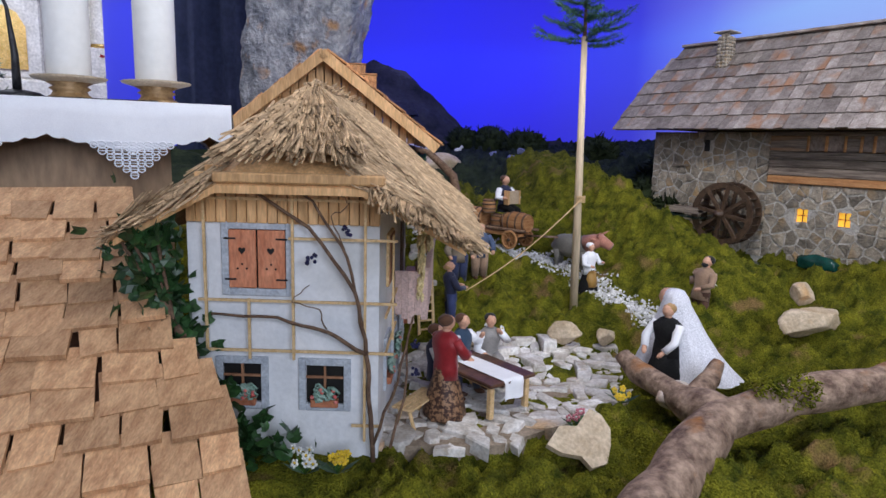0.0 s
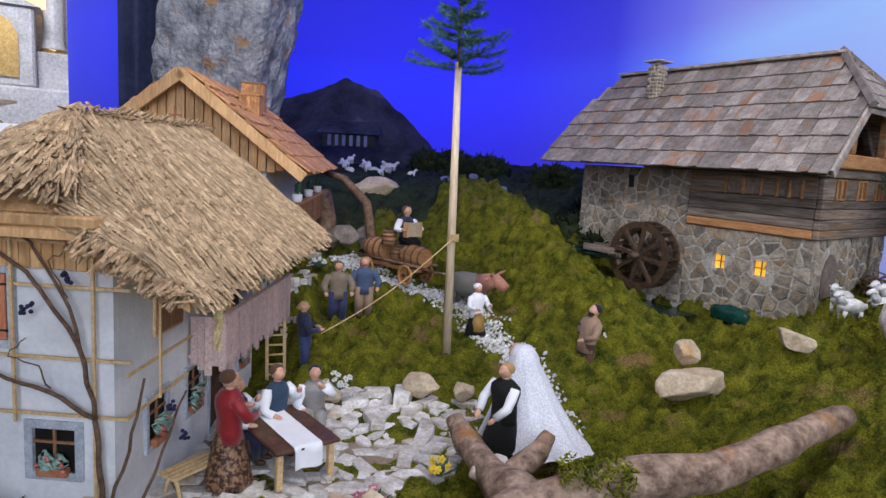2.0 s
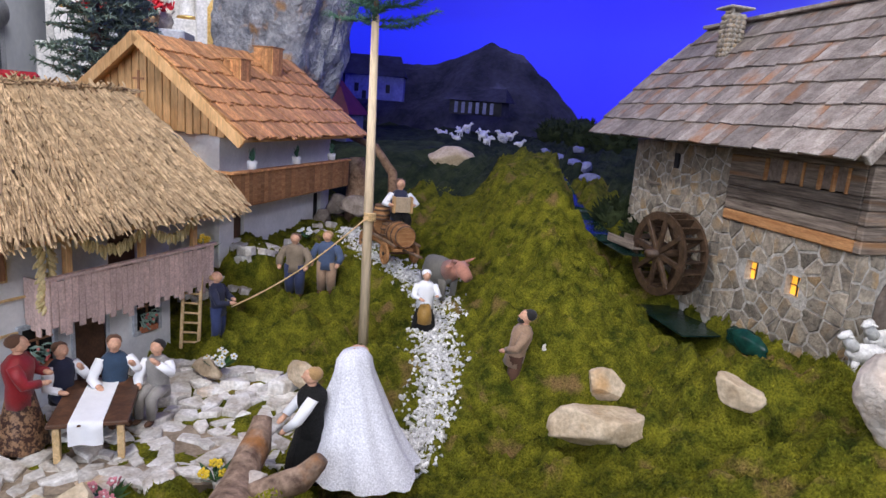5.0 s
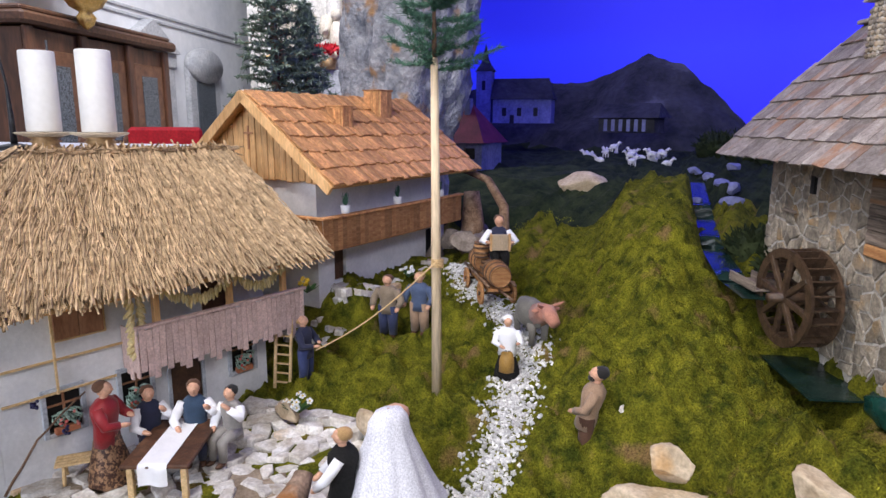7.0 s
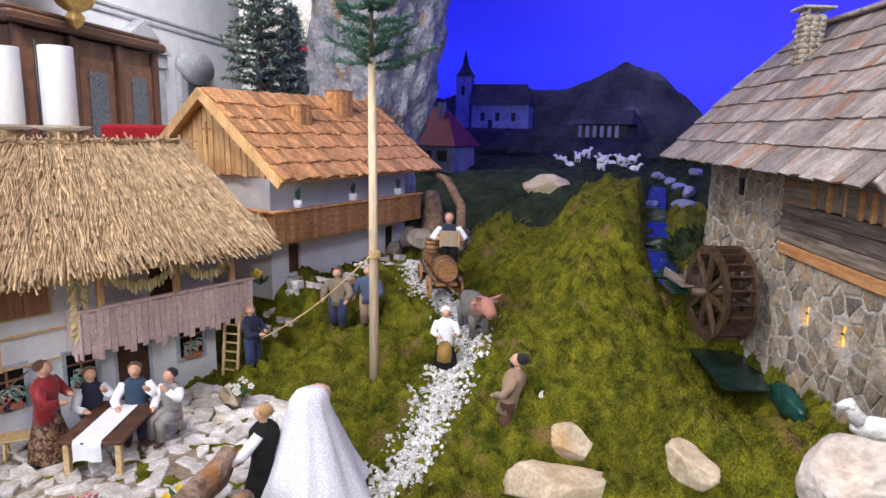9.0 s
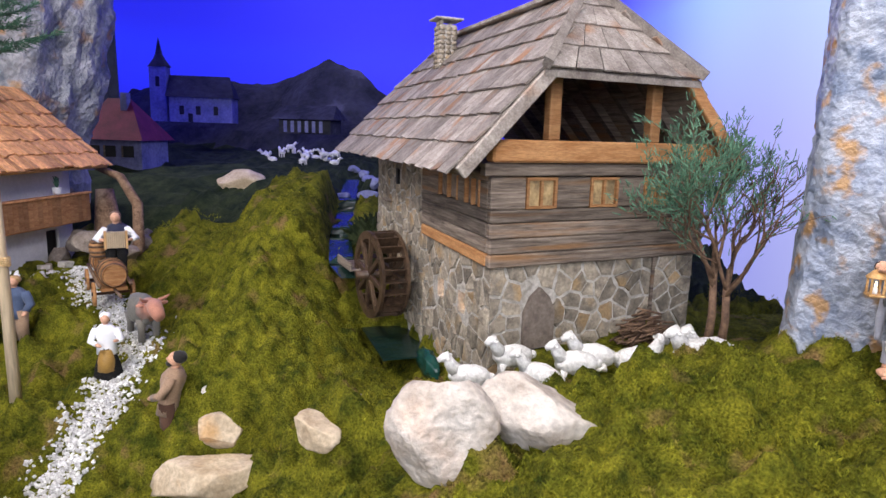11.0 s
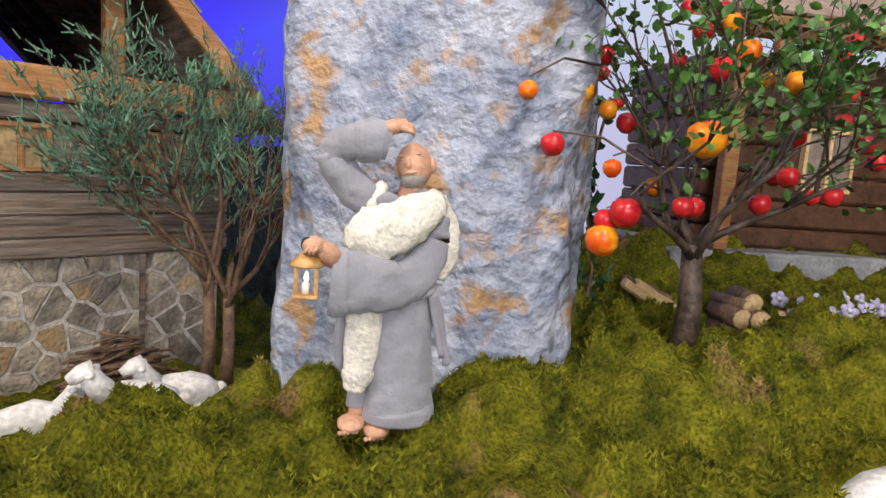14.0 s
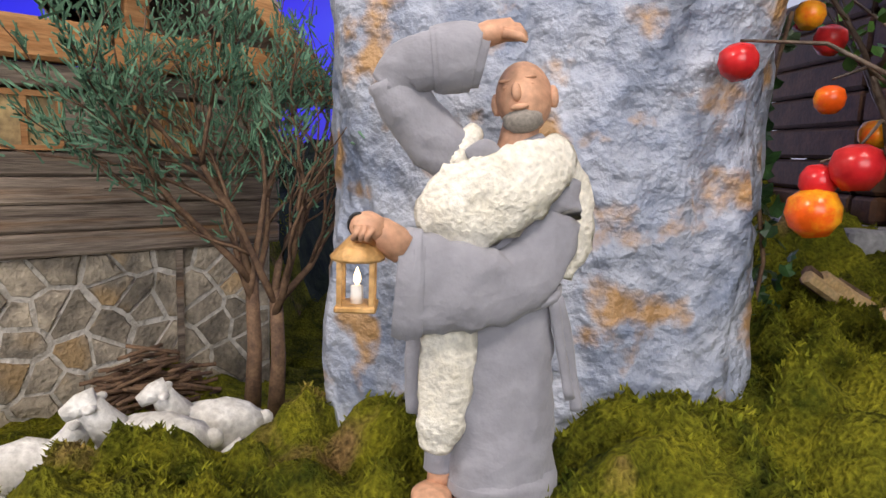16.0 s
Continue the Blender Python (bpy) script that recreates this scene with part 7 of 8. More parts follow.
# fence-like bundle and firewood
bun = thing("wood_bundle", "bundle of split sticks tied with string under the apple tree", "firewood", pose(2.44, 2.16, 1.16, 0, 0, 20))
for k in range(9):
    part("stick", G().tube([(-0.075 + 0.017 * k * 0.4, 0.006 * (k % 3), 0.075 + 0.006 * (k % 2) - 0.0022 * k), (0.035 + 0.009 * k, 0.006 * (k % 3) - 0.02, 0.01 - 0.001 * k)], 0.0065, 6, 0, False), BARK if k % 3 else LATH, bun)
part("string", G().tube([(-0.04, -0.012, 0.03), (-0.005, -0.022, 0.035), (0.035, -0.012, 0.055)], 0.002, 6), LATH, bun)
for k in range(14):
    lg = thing("firewood_log", "short cut round log with pale end", "firewood", pose(2.50 + 0.022 * (k % 6) + U(-0.004, 0.004), 2.10 + U(-0.01, 0.01), 1.172 + 0.021 * (k // 6), 0, 0, U(-15, 15)), "log pile")
    R2 = U(0.007, 0.014)
    part("bark", G(pose(0, 0, R2, 90, 0, 0)).lathe([(R2, -0.03), (R2, 0.028), (R2 * 0.9, 0.0281)], 10), BARK, lg)
    part("cut_end", G(pose(0, -0.0282, R2, 90, 0, 0)).lathe([(R2 * 0.93, -0.0005), (R2 * 0.93, 0.0015)], 10), LATH, lg)
# house on the right
rh = thing("log_house", "dark timber house with pale board roof behind the apple tree", "house", pose(2.62, 2.40, 1.1))
rm = Matrix.Translation((-2.62, -2.40, -1.1))
part("plinth", G(rm).box(2.52, 3.5, 2.30, 2.70, 1.10, 1.262, 0, 0.004), bpy.data.materials["grey_rock"], rh, "grey stone plinth")
zz = [1.264, 1.30, 1.345, 1.39, 1.435, 1.48, 1.53, 1.58]
for z0, z1 in zip(zz, zz[1:]):
    part("timber", G(rm).box(2.58, 3.5, 2.355, 2.40, z0, z1 - 0.002, 0, 0.005), WOODK, rh)
    part("timber", G(rm).box(2.58, 2.62, 2.402, 2.70, z0, z1 - 0.002, 0, 0.005), WOODK, rh)
part("lining", G(rm).box(2.622, 3.5, 2.402, 2.41, 1.264, 1.58), WOODK, rh)
for x in (2.60, 2.95, 3.3):
    part("post", G(rm).box(x - 0.012, x + 0.012, 2.30, 2.322, 1.264, 1.585, 0, 0.002), WOODO, rh)
for x in (2.80, 3.10):
    w = part("window", G(rm).box(x - 0.04, x + 0.04, 2.348, 2.3545, 1.37, 1.46), bpy.data.materials["dusty_pane"], rh)
    part("frame", G(rm).box(x - 0.046, x - 0.04, 2.342, 2.354, 1.364, 1.466).box(x + 0.04, x + 0.046, 2.342, 2.354, 1.364, 1.466).box(x - 0.04, x + 0.04, 2.342, 2.354, 1.46, 1.466).box(x - 0.04, x + 0.04, 2.342, 2.354, 1.364, 1.37).box(x - 0.003, x + 0.003, 2.342, 2.348, 1.37, 1.46), LATH, w)
part("eave_beam", G(rm).box(2.52, 3.5, 2.26, 2.29, 1.585, 1.605, 0, 0.003), WOODO, rh)
RHM = rm @ Matrix.Translation((2.47, 2.235, 1.605)) @ pose(0, 0, 0, 42, 0, 0)
roof = part("roof", G(RHM).box(0, 1.05, 0, 0.5, -0.012, 0), WOODN, rh, "pale brown board roof")
PALEB = mat("pale_board", (0.30, 0.21, 0.16), (0.42, 0.31, 0.25), 20, 0.8, 0.3, 180, rnd=0.12)
for row in range(7):
    x = 0.0
    while x < 1.0:
        w = U(0.09, 0.2)
        part("board", G(RHM @ pose(0, 0, 0.003, -2, 0, 0)).box(x, x + w - 0.002, row * 0.07, row * 0.07 + 0.078, 0.001 + 0.0005 * (row % 2), 0.007, 0, 0.001), PALEB, roof)
        x += w
flower_bunch(2.62, 2.10, 1.175, LIF, WHF, 16, 0.05, 0.05, "clump of pale lilac flowers by the timber house", 26, 0.010)
flower_bunch(2.72, 2.12, 1.175, LIF, WHF, 14, 0.045, 0.05, "clump of pale lilac flowers by the timber house", 26, 0.010)
flower_bunch(2.80, 2.14, 1.18, PKF, WHF, 8, 0.03, 0.07, "pink flowers by the timber house", 16, 0.010)
# thick bent stick and ruin behind the cart
solid("bent_branch", G().tube([(-0.20, 2.86, 1.30), (-0.08, 2.84, 1.27), (0.02, 2.80, 1.18), (0.05, 2.76, 1.05), (0.06, 2.72, 0.98)], [0.012, 0.015, 0.018, 0.02, 0.022], 12), BARK, "bent brown branch beside the farmhouse", "branch")
solid("stump", G().tube([(-0.16, 2.86, 0.95), (-0.155, 2.85, 1.1), (-0.17, 2.86, 1.22)], [0.055, 0.045, 0.03], 12), BARK, "brown tree stump behind the farmhouse", "stump")

# ---- far village and mountains ----
g = G()
n, mrow = 150, 14
CREST_X = [-3.0, -2.1, -1.7, -1.25, -1.0, -0.85, -0.70, -0.55, -0.42, -0.28, -0.1, 0.11, 0.4, 1.0]
CREST_Z = [1.70, 1.83, 1.84, 1.815, 1.90, 1.95, 2.02, 1.96, 1.93, 1.80, 1.66, 1.45, 1.40, 1.35]
vs = []
for j in range(mrow + 1):
    w = j / mrow
    for i in range(n + 1):
        x = -3.0 + 4.0 * i / n
        crest = float(np.interp(x, CREST_X, CREST_Z))
        p = Vector((x * 2.2, w * 3, 0))
        crest += 0.014 * noise.noise(p * 2.2) + 0.014 * noise.noise(p * 6)
        vs.append((x, 5.35 + 0.62 * w + 0.10 * noise.noise(p * 1.4), 1.02 + (crest - 1.02) * w ** 0.8 + 0.03 * noise.noise(p * 3) * (1 - w)))
g.add(vs, [(j * (n + 1) + i, j * (n + 1) + i + 1, (j + 1) * (n + 1) + i + 1, (j + 1) * (n + 1) + i) for j in range(mrow) for i in range(n)], 0, True)
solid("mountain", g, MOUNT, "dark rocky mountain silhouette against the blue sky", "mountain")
# white village walls coloured dark blue: the blue light is painted in
VILW = mat("blue_lit_far_white", (0.13, 0.14, 0.28), (0.22, 0.23, 0.40), 10, 0.9, 0.2, 60)
vil = thing("church", "small white village church with a pointed spire", "church", pose(-1.52, 5.2, 1.48, 0, 0, 22) @ Matrix.Scale(0.9, 4))
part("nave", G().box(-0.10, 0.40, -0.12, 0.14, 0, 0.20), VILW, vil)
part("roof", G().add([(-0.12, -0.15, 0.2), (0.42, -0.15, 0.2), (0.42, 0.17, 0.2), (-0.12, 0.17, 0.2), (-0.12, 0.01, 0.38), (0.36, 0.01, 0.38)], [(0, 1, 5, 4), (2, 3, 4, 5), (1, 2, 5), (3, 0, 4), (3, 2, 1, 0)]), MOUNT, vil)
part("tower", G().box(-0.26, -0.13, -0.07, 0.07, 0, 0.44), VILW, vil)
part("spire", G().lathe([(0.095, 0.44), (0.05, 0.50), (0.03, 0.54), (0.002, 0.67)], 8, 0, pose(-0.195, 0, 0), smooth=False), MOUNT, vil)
for x in (0.0, 0.13, 0.27):
    part("window", G().box(x - 0.018, x + 0.018, -0.126, -0.12, 0.06, 0.13), BLACK, vil)
part("window", G().box(-0.21, -0.18, -0.076, -0.07, 0.28, 0.36), BLACK, vil)
part("door", G().box(0.05, 0.085, -0.126, -0.12, 0.0, 0.07), BLACK, vil)
red = thing("red_roofed_house", "white village house with a steep dark red roof", "house", pose(-0.985, 3.92, 1.15, 0, 0, 10))
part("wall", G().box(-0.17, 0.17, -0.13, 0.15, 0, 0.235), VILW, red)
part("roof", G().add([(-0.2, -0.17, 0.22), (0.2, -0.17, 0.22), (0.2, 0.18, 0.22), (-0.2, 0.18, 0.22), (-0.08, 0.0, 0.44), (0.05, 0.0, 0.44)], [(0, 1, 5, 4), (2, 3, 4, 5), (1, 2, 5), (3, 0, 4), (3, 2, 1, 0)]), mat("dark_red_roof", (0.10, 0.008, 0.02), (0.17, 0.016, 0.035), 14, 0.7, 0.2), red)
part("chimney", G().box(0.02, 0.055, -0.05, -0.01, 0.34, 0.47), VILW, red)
for x in (-0.09, 0.0, 0.10):
    w = part("window", G().box(x - 0.028, x + 0.028, -0.136, -0.13, 0.13, 0.19), BLACK, red)
    part("shutter", G().box(x - 0.038, x - 0.03, -0.137, -0.13, 0.13, 0.19), WOODD, w)
fr = thing("cottage", "low dark cottage at the foot of the mountain", "cottage", pose(-0.50, 5.2, 1.42))
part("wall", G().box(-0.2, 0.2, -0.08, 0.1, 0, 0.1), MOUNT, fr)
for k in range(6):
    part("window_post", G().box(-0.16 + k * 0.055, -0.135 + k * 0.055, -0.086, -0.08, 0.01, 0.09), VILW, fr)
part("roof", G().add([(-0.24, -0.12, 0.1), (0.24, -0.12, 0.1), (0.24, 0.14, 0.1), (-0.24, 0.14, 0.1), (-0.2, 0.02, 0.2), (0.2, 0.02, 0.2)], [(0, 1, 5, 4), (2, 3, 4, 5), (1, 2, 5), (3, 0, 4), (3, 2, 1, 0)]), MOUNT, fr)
for k in range(24):
    x, y = -0.36 + U(-0.24, 0.24), 4.75 + U(-0.12, 0.15)
    if k < 3:
        x, y = -0.35 + 0.2 * k, 4.4
    g = G()
    g.blob((0, 0, 0.035), (0.032, 0.014, 0.016), 2, 0.2, 3, k)
    g.tube([(0.025, 0, 0.045), (0.04, 0, 0.062), (0.052, 0, 0.055)], [0.010, 0.008, 0.005], 6)
    for a in (-0.018, 0.018):
        for s in (-1, 1):
            g.tube([(a, s * 0.008, 0.03), (a, s * 0.008, 0)], 0.004, 5)
    solid("sheep", g, WOOLP, "tiny white sheep on the dark far meadow", "sheep", "far flock", at=pose(x, y, ground(x, y) - 0.004, 0, 0, U(-60, 240)))
g = G()
vs = []
for i in range(len(STREAM) - 1):
    for e in range(4):
        x, y, z = Vector(STREAM[i]).lerp(Vector(STREAM[i + 1]), e / 3)
        vs += [(x - 0.036, y - 0.010, z + 0.010), (x + 0.036, y + 0.010, z + 0.010)]
g.add(vs, [(2 * i, 2 * i + 1, 2 * i + 3, 2 * i + 2) for i in range(len(vs) // 2 - 1)], 0, True)
solid("brook", g, WATER, "narrow brook running down towards the mill", "water", kind="structure")
# brook stones share the walls' colour with blue light painted in
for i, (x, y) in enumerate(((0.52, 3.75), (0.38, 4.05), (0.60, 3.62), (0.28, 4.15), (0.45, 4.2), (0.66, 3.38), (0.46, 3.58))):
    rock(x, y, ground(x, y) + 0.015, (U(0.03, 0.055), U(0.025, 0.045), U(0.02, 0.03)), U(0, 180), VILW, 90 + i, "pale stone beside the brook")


def scrub(x, y, z, r, seed, label, m, n=520):
    q = random.Random(seed)
    o = thing("bush", label, "bush", pose(x, y, z))
    g = G()
    for k in range(n):
        d = Vector((q.gauss(0, 1), q.gauss(0, 1), abs(q.gauss(0, 0.8)))).normalized() * r * q.uniform(0.55, 1.08)
        d.z *= 0.8
        g.tube([d * 0.8, d + Vector((q.gauss(0, 0.012), q.gauss(0, 0.012), q.gauss(0.008, 0.012)))], [0.008, 0.002], 3, 0, False)
    part("foliage", g, m, o)["kind"] = "stuff"
    part("mound", G().blob((0, 0, 0), (r * 0.85, r * 0.85, r * 0.7), 3, 0.4, 3, seed), m, o)


# far bushes use the same moss colour with painted shade
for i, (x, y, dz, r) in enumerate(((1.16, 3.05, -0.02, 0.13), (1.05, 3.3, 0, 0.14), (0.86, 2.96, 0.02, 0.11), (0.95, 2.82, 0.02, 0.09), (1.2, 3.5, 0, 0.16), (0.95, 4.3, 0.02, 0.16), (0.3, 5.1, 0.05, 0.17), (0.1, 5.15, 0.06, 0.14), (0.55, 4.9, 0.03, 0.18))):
    scrub(x, y, ground_base(x, y) + dz, r, 60 + i, "mossy bush on the far slope with shade painted in", SHADEDMOSS)

# ---- altar table with candles ----
AL = pose(-0.526, 1.649, 0, 0, 0, 28.1)
alt = thing("altar_table", "wooden altar table behind the crib", "altar", pose(-0.526, 1.649, 0.1, 0, 0, 28.1))
BRW = mat("altar_wood", (0.27, 0.16, 0.085), (0.42, 0.27, 0.15), 8, 0.5, 0.2, 60, stretch=(1, 1, 0.3))
part("tabletop", G().box(-2.2, -0.01, 0.012, 0.8, 1.24, 1.285, 0, 0.006), BRW, alt)
for x in (-2.0, -1.1, -0.25):
    part("support", G().box(x - 0.09, x + 0.09, 0.185, 0.55, 0, 1.238, 0, 0.01), BRW, alt)
part("back_panel", G().box(-2.05, -0.12, 0.14, 0.18, 0.0, 1.238), BRW, alt)
g = G()
nx = 220
vs = []
levels = [(0.80, 0), (0.0, 0), (-0.012, 0.006), (-0.014, 0.35), (-0.016, 0.7), (-0.014, 1.0)]


def drop(x):
    w = (x + 0.045) / 0.33
    f = abs((w % 1) - 0.5) * 2
    return 0.075 + 0.035 * (1 - f) ** 0.8 + 0.006 * abs(math.sin(w * 28))


for y, k in levels:
    for i in range(nx + 1):
        x = -2.25 + 2.255 * i / nx
        z = 1.392 - (drop(x) * k if k else 0)
        vs.append((x, y - (0.004 * math.sin(x * 23) * k if k > 0.1 else 0), z))
g.add(vs, [(j * (nx + 1) + i, (j + 1) * (nx + 1) + i, (j + 1) * (nx + 1) + i + 1, j * (nx + 1) + i + 1) for j in range(5) for i in range(nx)], 0, True)
g.add([(0.006, -0.012, 1.389), (0.006, 0.8, 1.389), (0.012, 0.8, 1.31), (0.016, 0.4, 1.27), (0.012, -0.012, 1.31)], [(0, 1, 2, 3, 4)])
cloth = solid("altar_cloth", g, BLUELIN, "white linen altar cloth with scalloped lace hem", "altar cloth", at=AL)
for c in range(7):
    x0 = -0.045 + 0.165 - 0.33 * c - 0.165 - 0.165 + 0.0
    g = G()
    for row in range(6):
        nn = 11 - 2 * row
        for k in range(max(nn, 1)):
            cx, cz = x0 + (k - (nn - 1) / 2) * 0.0155, 1.392 - 0.098 - row * 0.0135
            r = 0.0072 + 0.001 * ((k + row) % 2)
            g.tube([(cx + r * math.cos(a), -0.018, cz + r * math.sin(a)) for a in [e * 0.6283 for e in range(11)]], 0.0017, 5)
            g.tube([(cx - r, -0.018, cz), (cx + r, -0.018, cz)], 0.0012, 4)
    part("lace", g, BLUELIN, cloth, "white openwork lace point")["kind"] = "stuff"
BRASS = mat("antique_gold_wood", (0.26, 0.15, 0.06), (0.46, 0.30, 0.14), 20, 0.45, 0.3, 100, metal=0.3)
for x, y in ((-0.73, 1.725), (-0.896, 1.636)):
    cs = thing("candlestick", "turned gilded wooden candlestick holding a thick candle", "candlestick", pose(x, y, 1.392), "altar candlesticks")
    part("foot", G().lathe([(0.05, 0), (0.052, 0.006), (0.040, 0.014), (0.036, 0.022), (0.045, 0.028), (0.036, 0.034), (0.05, 0.042)], 28), BRASS, cs)
    part("drip_tray", G().lathe([(0.05, 0.042), (0.078, 0.050), (0.082, 0.054), (0.078, 0.056), (0.0, 0.052)], 32), mat("tray_wood", (0.42, 0.33, 0.22), (0.56, 0.46, 0.33), 20, 0.5, 0.2) if x > -0.8 else bpy.data.materials["tray_wood"], cs)
    cd = thing("candle", "thick white altar candle", "candle", pose(x, y, 1.449), "altar candles")
    part("wax", G().lathe([(0.046, 0), (0.048, 0.003), (0.048, 0.232), (0.046, 0.236), (0.012, 0.232), (0.001, 0.23)], 36), CANDLE, cd)
    part("wick", G().tube([(0, 0, 0.23), (0.001, 0, 0.243)], 0.0012, 6), BLACK, cd)
mic = thing("microphone", "black gooseneck microphone on the altar", "microphone", pose(-0.985, 1.58, 1.392))
part("base", G().lathe([(0.055, 0), (0.057, 0.006), (0.045, 0.014), (0.016, 0.02)], 24), IRON, mic)
part("neck", G().tube([(0, 0, 0.015), (0.0, 0, 0.10), (-0.01, 0, 0.20), (-0.05, 0, 0.30), (-0.09, 0, 0.36)], [0.010, 0.008, 0.004, 0.004, 0.004], 8), IRON, mic)
part("cable", G().tube([(0.04, 0, 0.004), (0.12, -0.02, 0.003), (0.2, 0.03, 0.003), (0.3, 0.05, 0.003)], 0.003, 6), IRON, mic)
rc = thing("red_chair", "wooden chair with a red upholstered backrest", "chair", pose(-1.62, 2.42, 0.1, 0, 0, 60))
part("backrest", G().box(-0.16, 0.16, -0.03, 0.03, 0.9, 1.355, 0, 0.015), REDB, rc)
part("seat", G().box(-0.18, 0.18, -0.40, -0.03, 0.48, 0.56, 0, 0.02), REDB, rc)
for x in (-0.15, 0.15):
    for y in (-0.37, 0.0):
        part("leg", G().box(x - 0.02, x + 0.02, y - 0.02, y + 0.02, 0, 0.48 if y < -0.1 else 0.9, 0, 0.003), WALNUT, rc)

# ---- church side wall ----
CW = pose(-8.03, 5.32, 0, 0, 0, 121.4)
solid("wall_west", wall_with_holes(CW, 22.0, 0.1, 9.0, 0.4, [(11.15, 11.75, 0.1, 2.2)]), CHWALL, "pale painted church wall with grey bands", "wall", kind="structure").matrix_world = CW @ pose(-11, 0, 0) @ CW.inverted()
for z in (2.95, 3.05):
    solid("trim", G(CW).box(-8, 4, -0.03, 0, z, z + 0.05, 0, 0.01), CHGREY, "grey moulded band on the church wall", "moulding", kind="structure")
con = thing("confessional", "dark walnut confessional with carved panels and grilles", "confessional", CW @ pose(-1.33, 0, 0.1))
part("body", G().box(-1.3, 1.3, -0.70, -0.002, 0, 2.3, 0, 0.01), WALNUT, con)
part("cornice", G().box(-1.42, 1.42, -0.82, -0.002, 2.32, 2.44, 0, 0.03).box(-1.36, 1.36, -0.76, -0.002, 2.44, 2.50, 0, 0.02), WOODK, con)
GRIL = mat("leaded_grille", (0.02, 0.025, 0.03), (0.16, 0.18, 0.20), 60, 0.3, 0.5, 90, lo=0.45, hi=0.55, dist=0.01)
for x in (-0.85, 0.0, 0.85):
    p_ = part("panel", G().box(x - 0.32, x + 0.32, -0.72, -0.702, 0.25, 2.1, 0, 0.01), mat("walnut_light", (0.09, 0.035, 0.016), (0.19, 0.085, 0.04), 8, 0.4, 0.2) if x < -0.5 else bpy.data.materials["walnut_light"], con)
    part("grille", G().box(x - 0.17, x + 0.17, -0.73, -0.72, 1.15, 1.95), GRIL, p_)
    part("carving", G().blob((x - 0.3, -0.73, 1.1), (0.16, 0.03, 0.12), 3, 0.5, 5, int(x * 9)).blob((x + 0.3, -0.73, 1.1), (0.16, 0.03, 0.12), 3, 0.5, 5, int(x * 7)), WALNUT, p_)
for x in (-1.25, -0.43, 0.43, 1.25):
    part("pilaster", G().box(x - 0.06, x + 0.06, -0.75, -0.70, 0, 2.31, 0, 0.01), WALNUT, con)
dr = thing("door_1", "grey stone doorway with a triangular pediment and dark door", "door", CW @ pose(0.45, 0, 0.1), kind="structure")
part("jamb", G().box(-0.48, -0.302, -0.10, 0.0, 0, 2.2, 0, 0.01), CHGREY, dr)
part("jamb", G().box(0.302, 0.85, -0.10, 0.0, 0, 2.2, 0, 0.01), CHGREY, dr)
part("lintel", G().box(-0.5, 0.88, -0.14, 0.0, 2.2, 2.42, 0, 0.02), CHGREY, dr)
part("pediment", G().add([(-0.55, -0.2, 2.42), (0.9, -0.2, 2.42), (0.18, -0.2, 2.86), (-0.55, 0, 2.42), (0.9, 0, 2.42), (0.18, 0, 2.86)], [(0, 1, 2), (5, 4, 3), (0, 3, 4, 1), (1, 4, 5, 2), (2, 5, 3, 0)]), CHGREY, dr)
lf = part("door_leaf", G().box(-0.3, 0.3, 0.16, 0.2, 0, 2.18), WALNUT, dr)
part("grille", G().box(-0.16, 0.16, 0.15, 0.159, 1.2, 1.9), GRIL, lf)
nc = thing("niche", "grey stone wall niche with a rounded pediment and iron grille", "niche", CW @ pose(2.3, 0, 0.1), kind="structure")
part("frame", G().box(-0.55, 0.55, -0.1, -0.002, 0.9, 2.3, 0, 0.02), CHGREY, nc)
part("grille", G().box(-0.32, 0.32, -0.12, -0.1, 1.0, 2.05), GRIL, nc)
part("pediment", G().lathe([(0.55, -0.08), (0.6, 0), (0.55, 0.08)], 24, 0, pose(0, -0.1, 2.32, 90, 0, 0), 1, 0.5), CHGREY, nc)
pp = thing("pulpit_base", "gilded carved pulpit foot hanging from the wall", "pulpit", pose(-6.25, 4.15, 2.45))
part("finial", G().lathe([(0.01, 0), (0.07, 0.05), (0.10, 0.12), (0.06, 0.18), (0.16, 0.24), (0.24, 0.36), (0.22, 0.42), (0.34, 0.60), (0.48, 0.85), (0.5, 1.3)], 30, fold=0.08, folds=8), GOLD, pp)
part("arm", G().tube([(0, 0, 0.9), (-1.2, -0.9, 1.0)], 0.2, 10), CHGREY, pp)
part("mic_stand", G().tube([(0.45, -0.6, -2.3), (0.45, -0.6, -0.2)], 0.012, 8), IRON, thing("stand", "thin black pole standing before the confessional", "stand", pose(-6.25, 4.15, 2.45)))


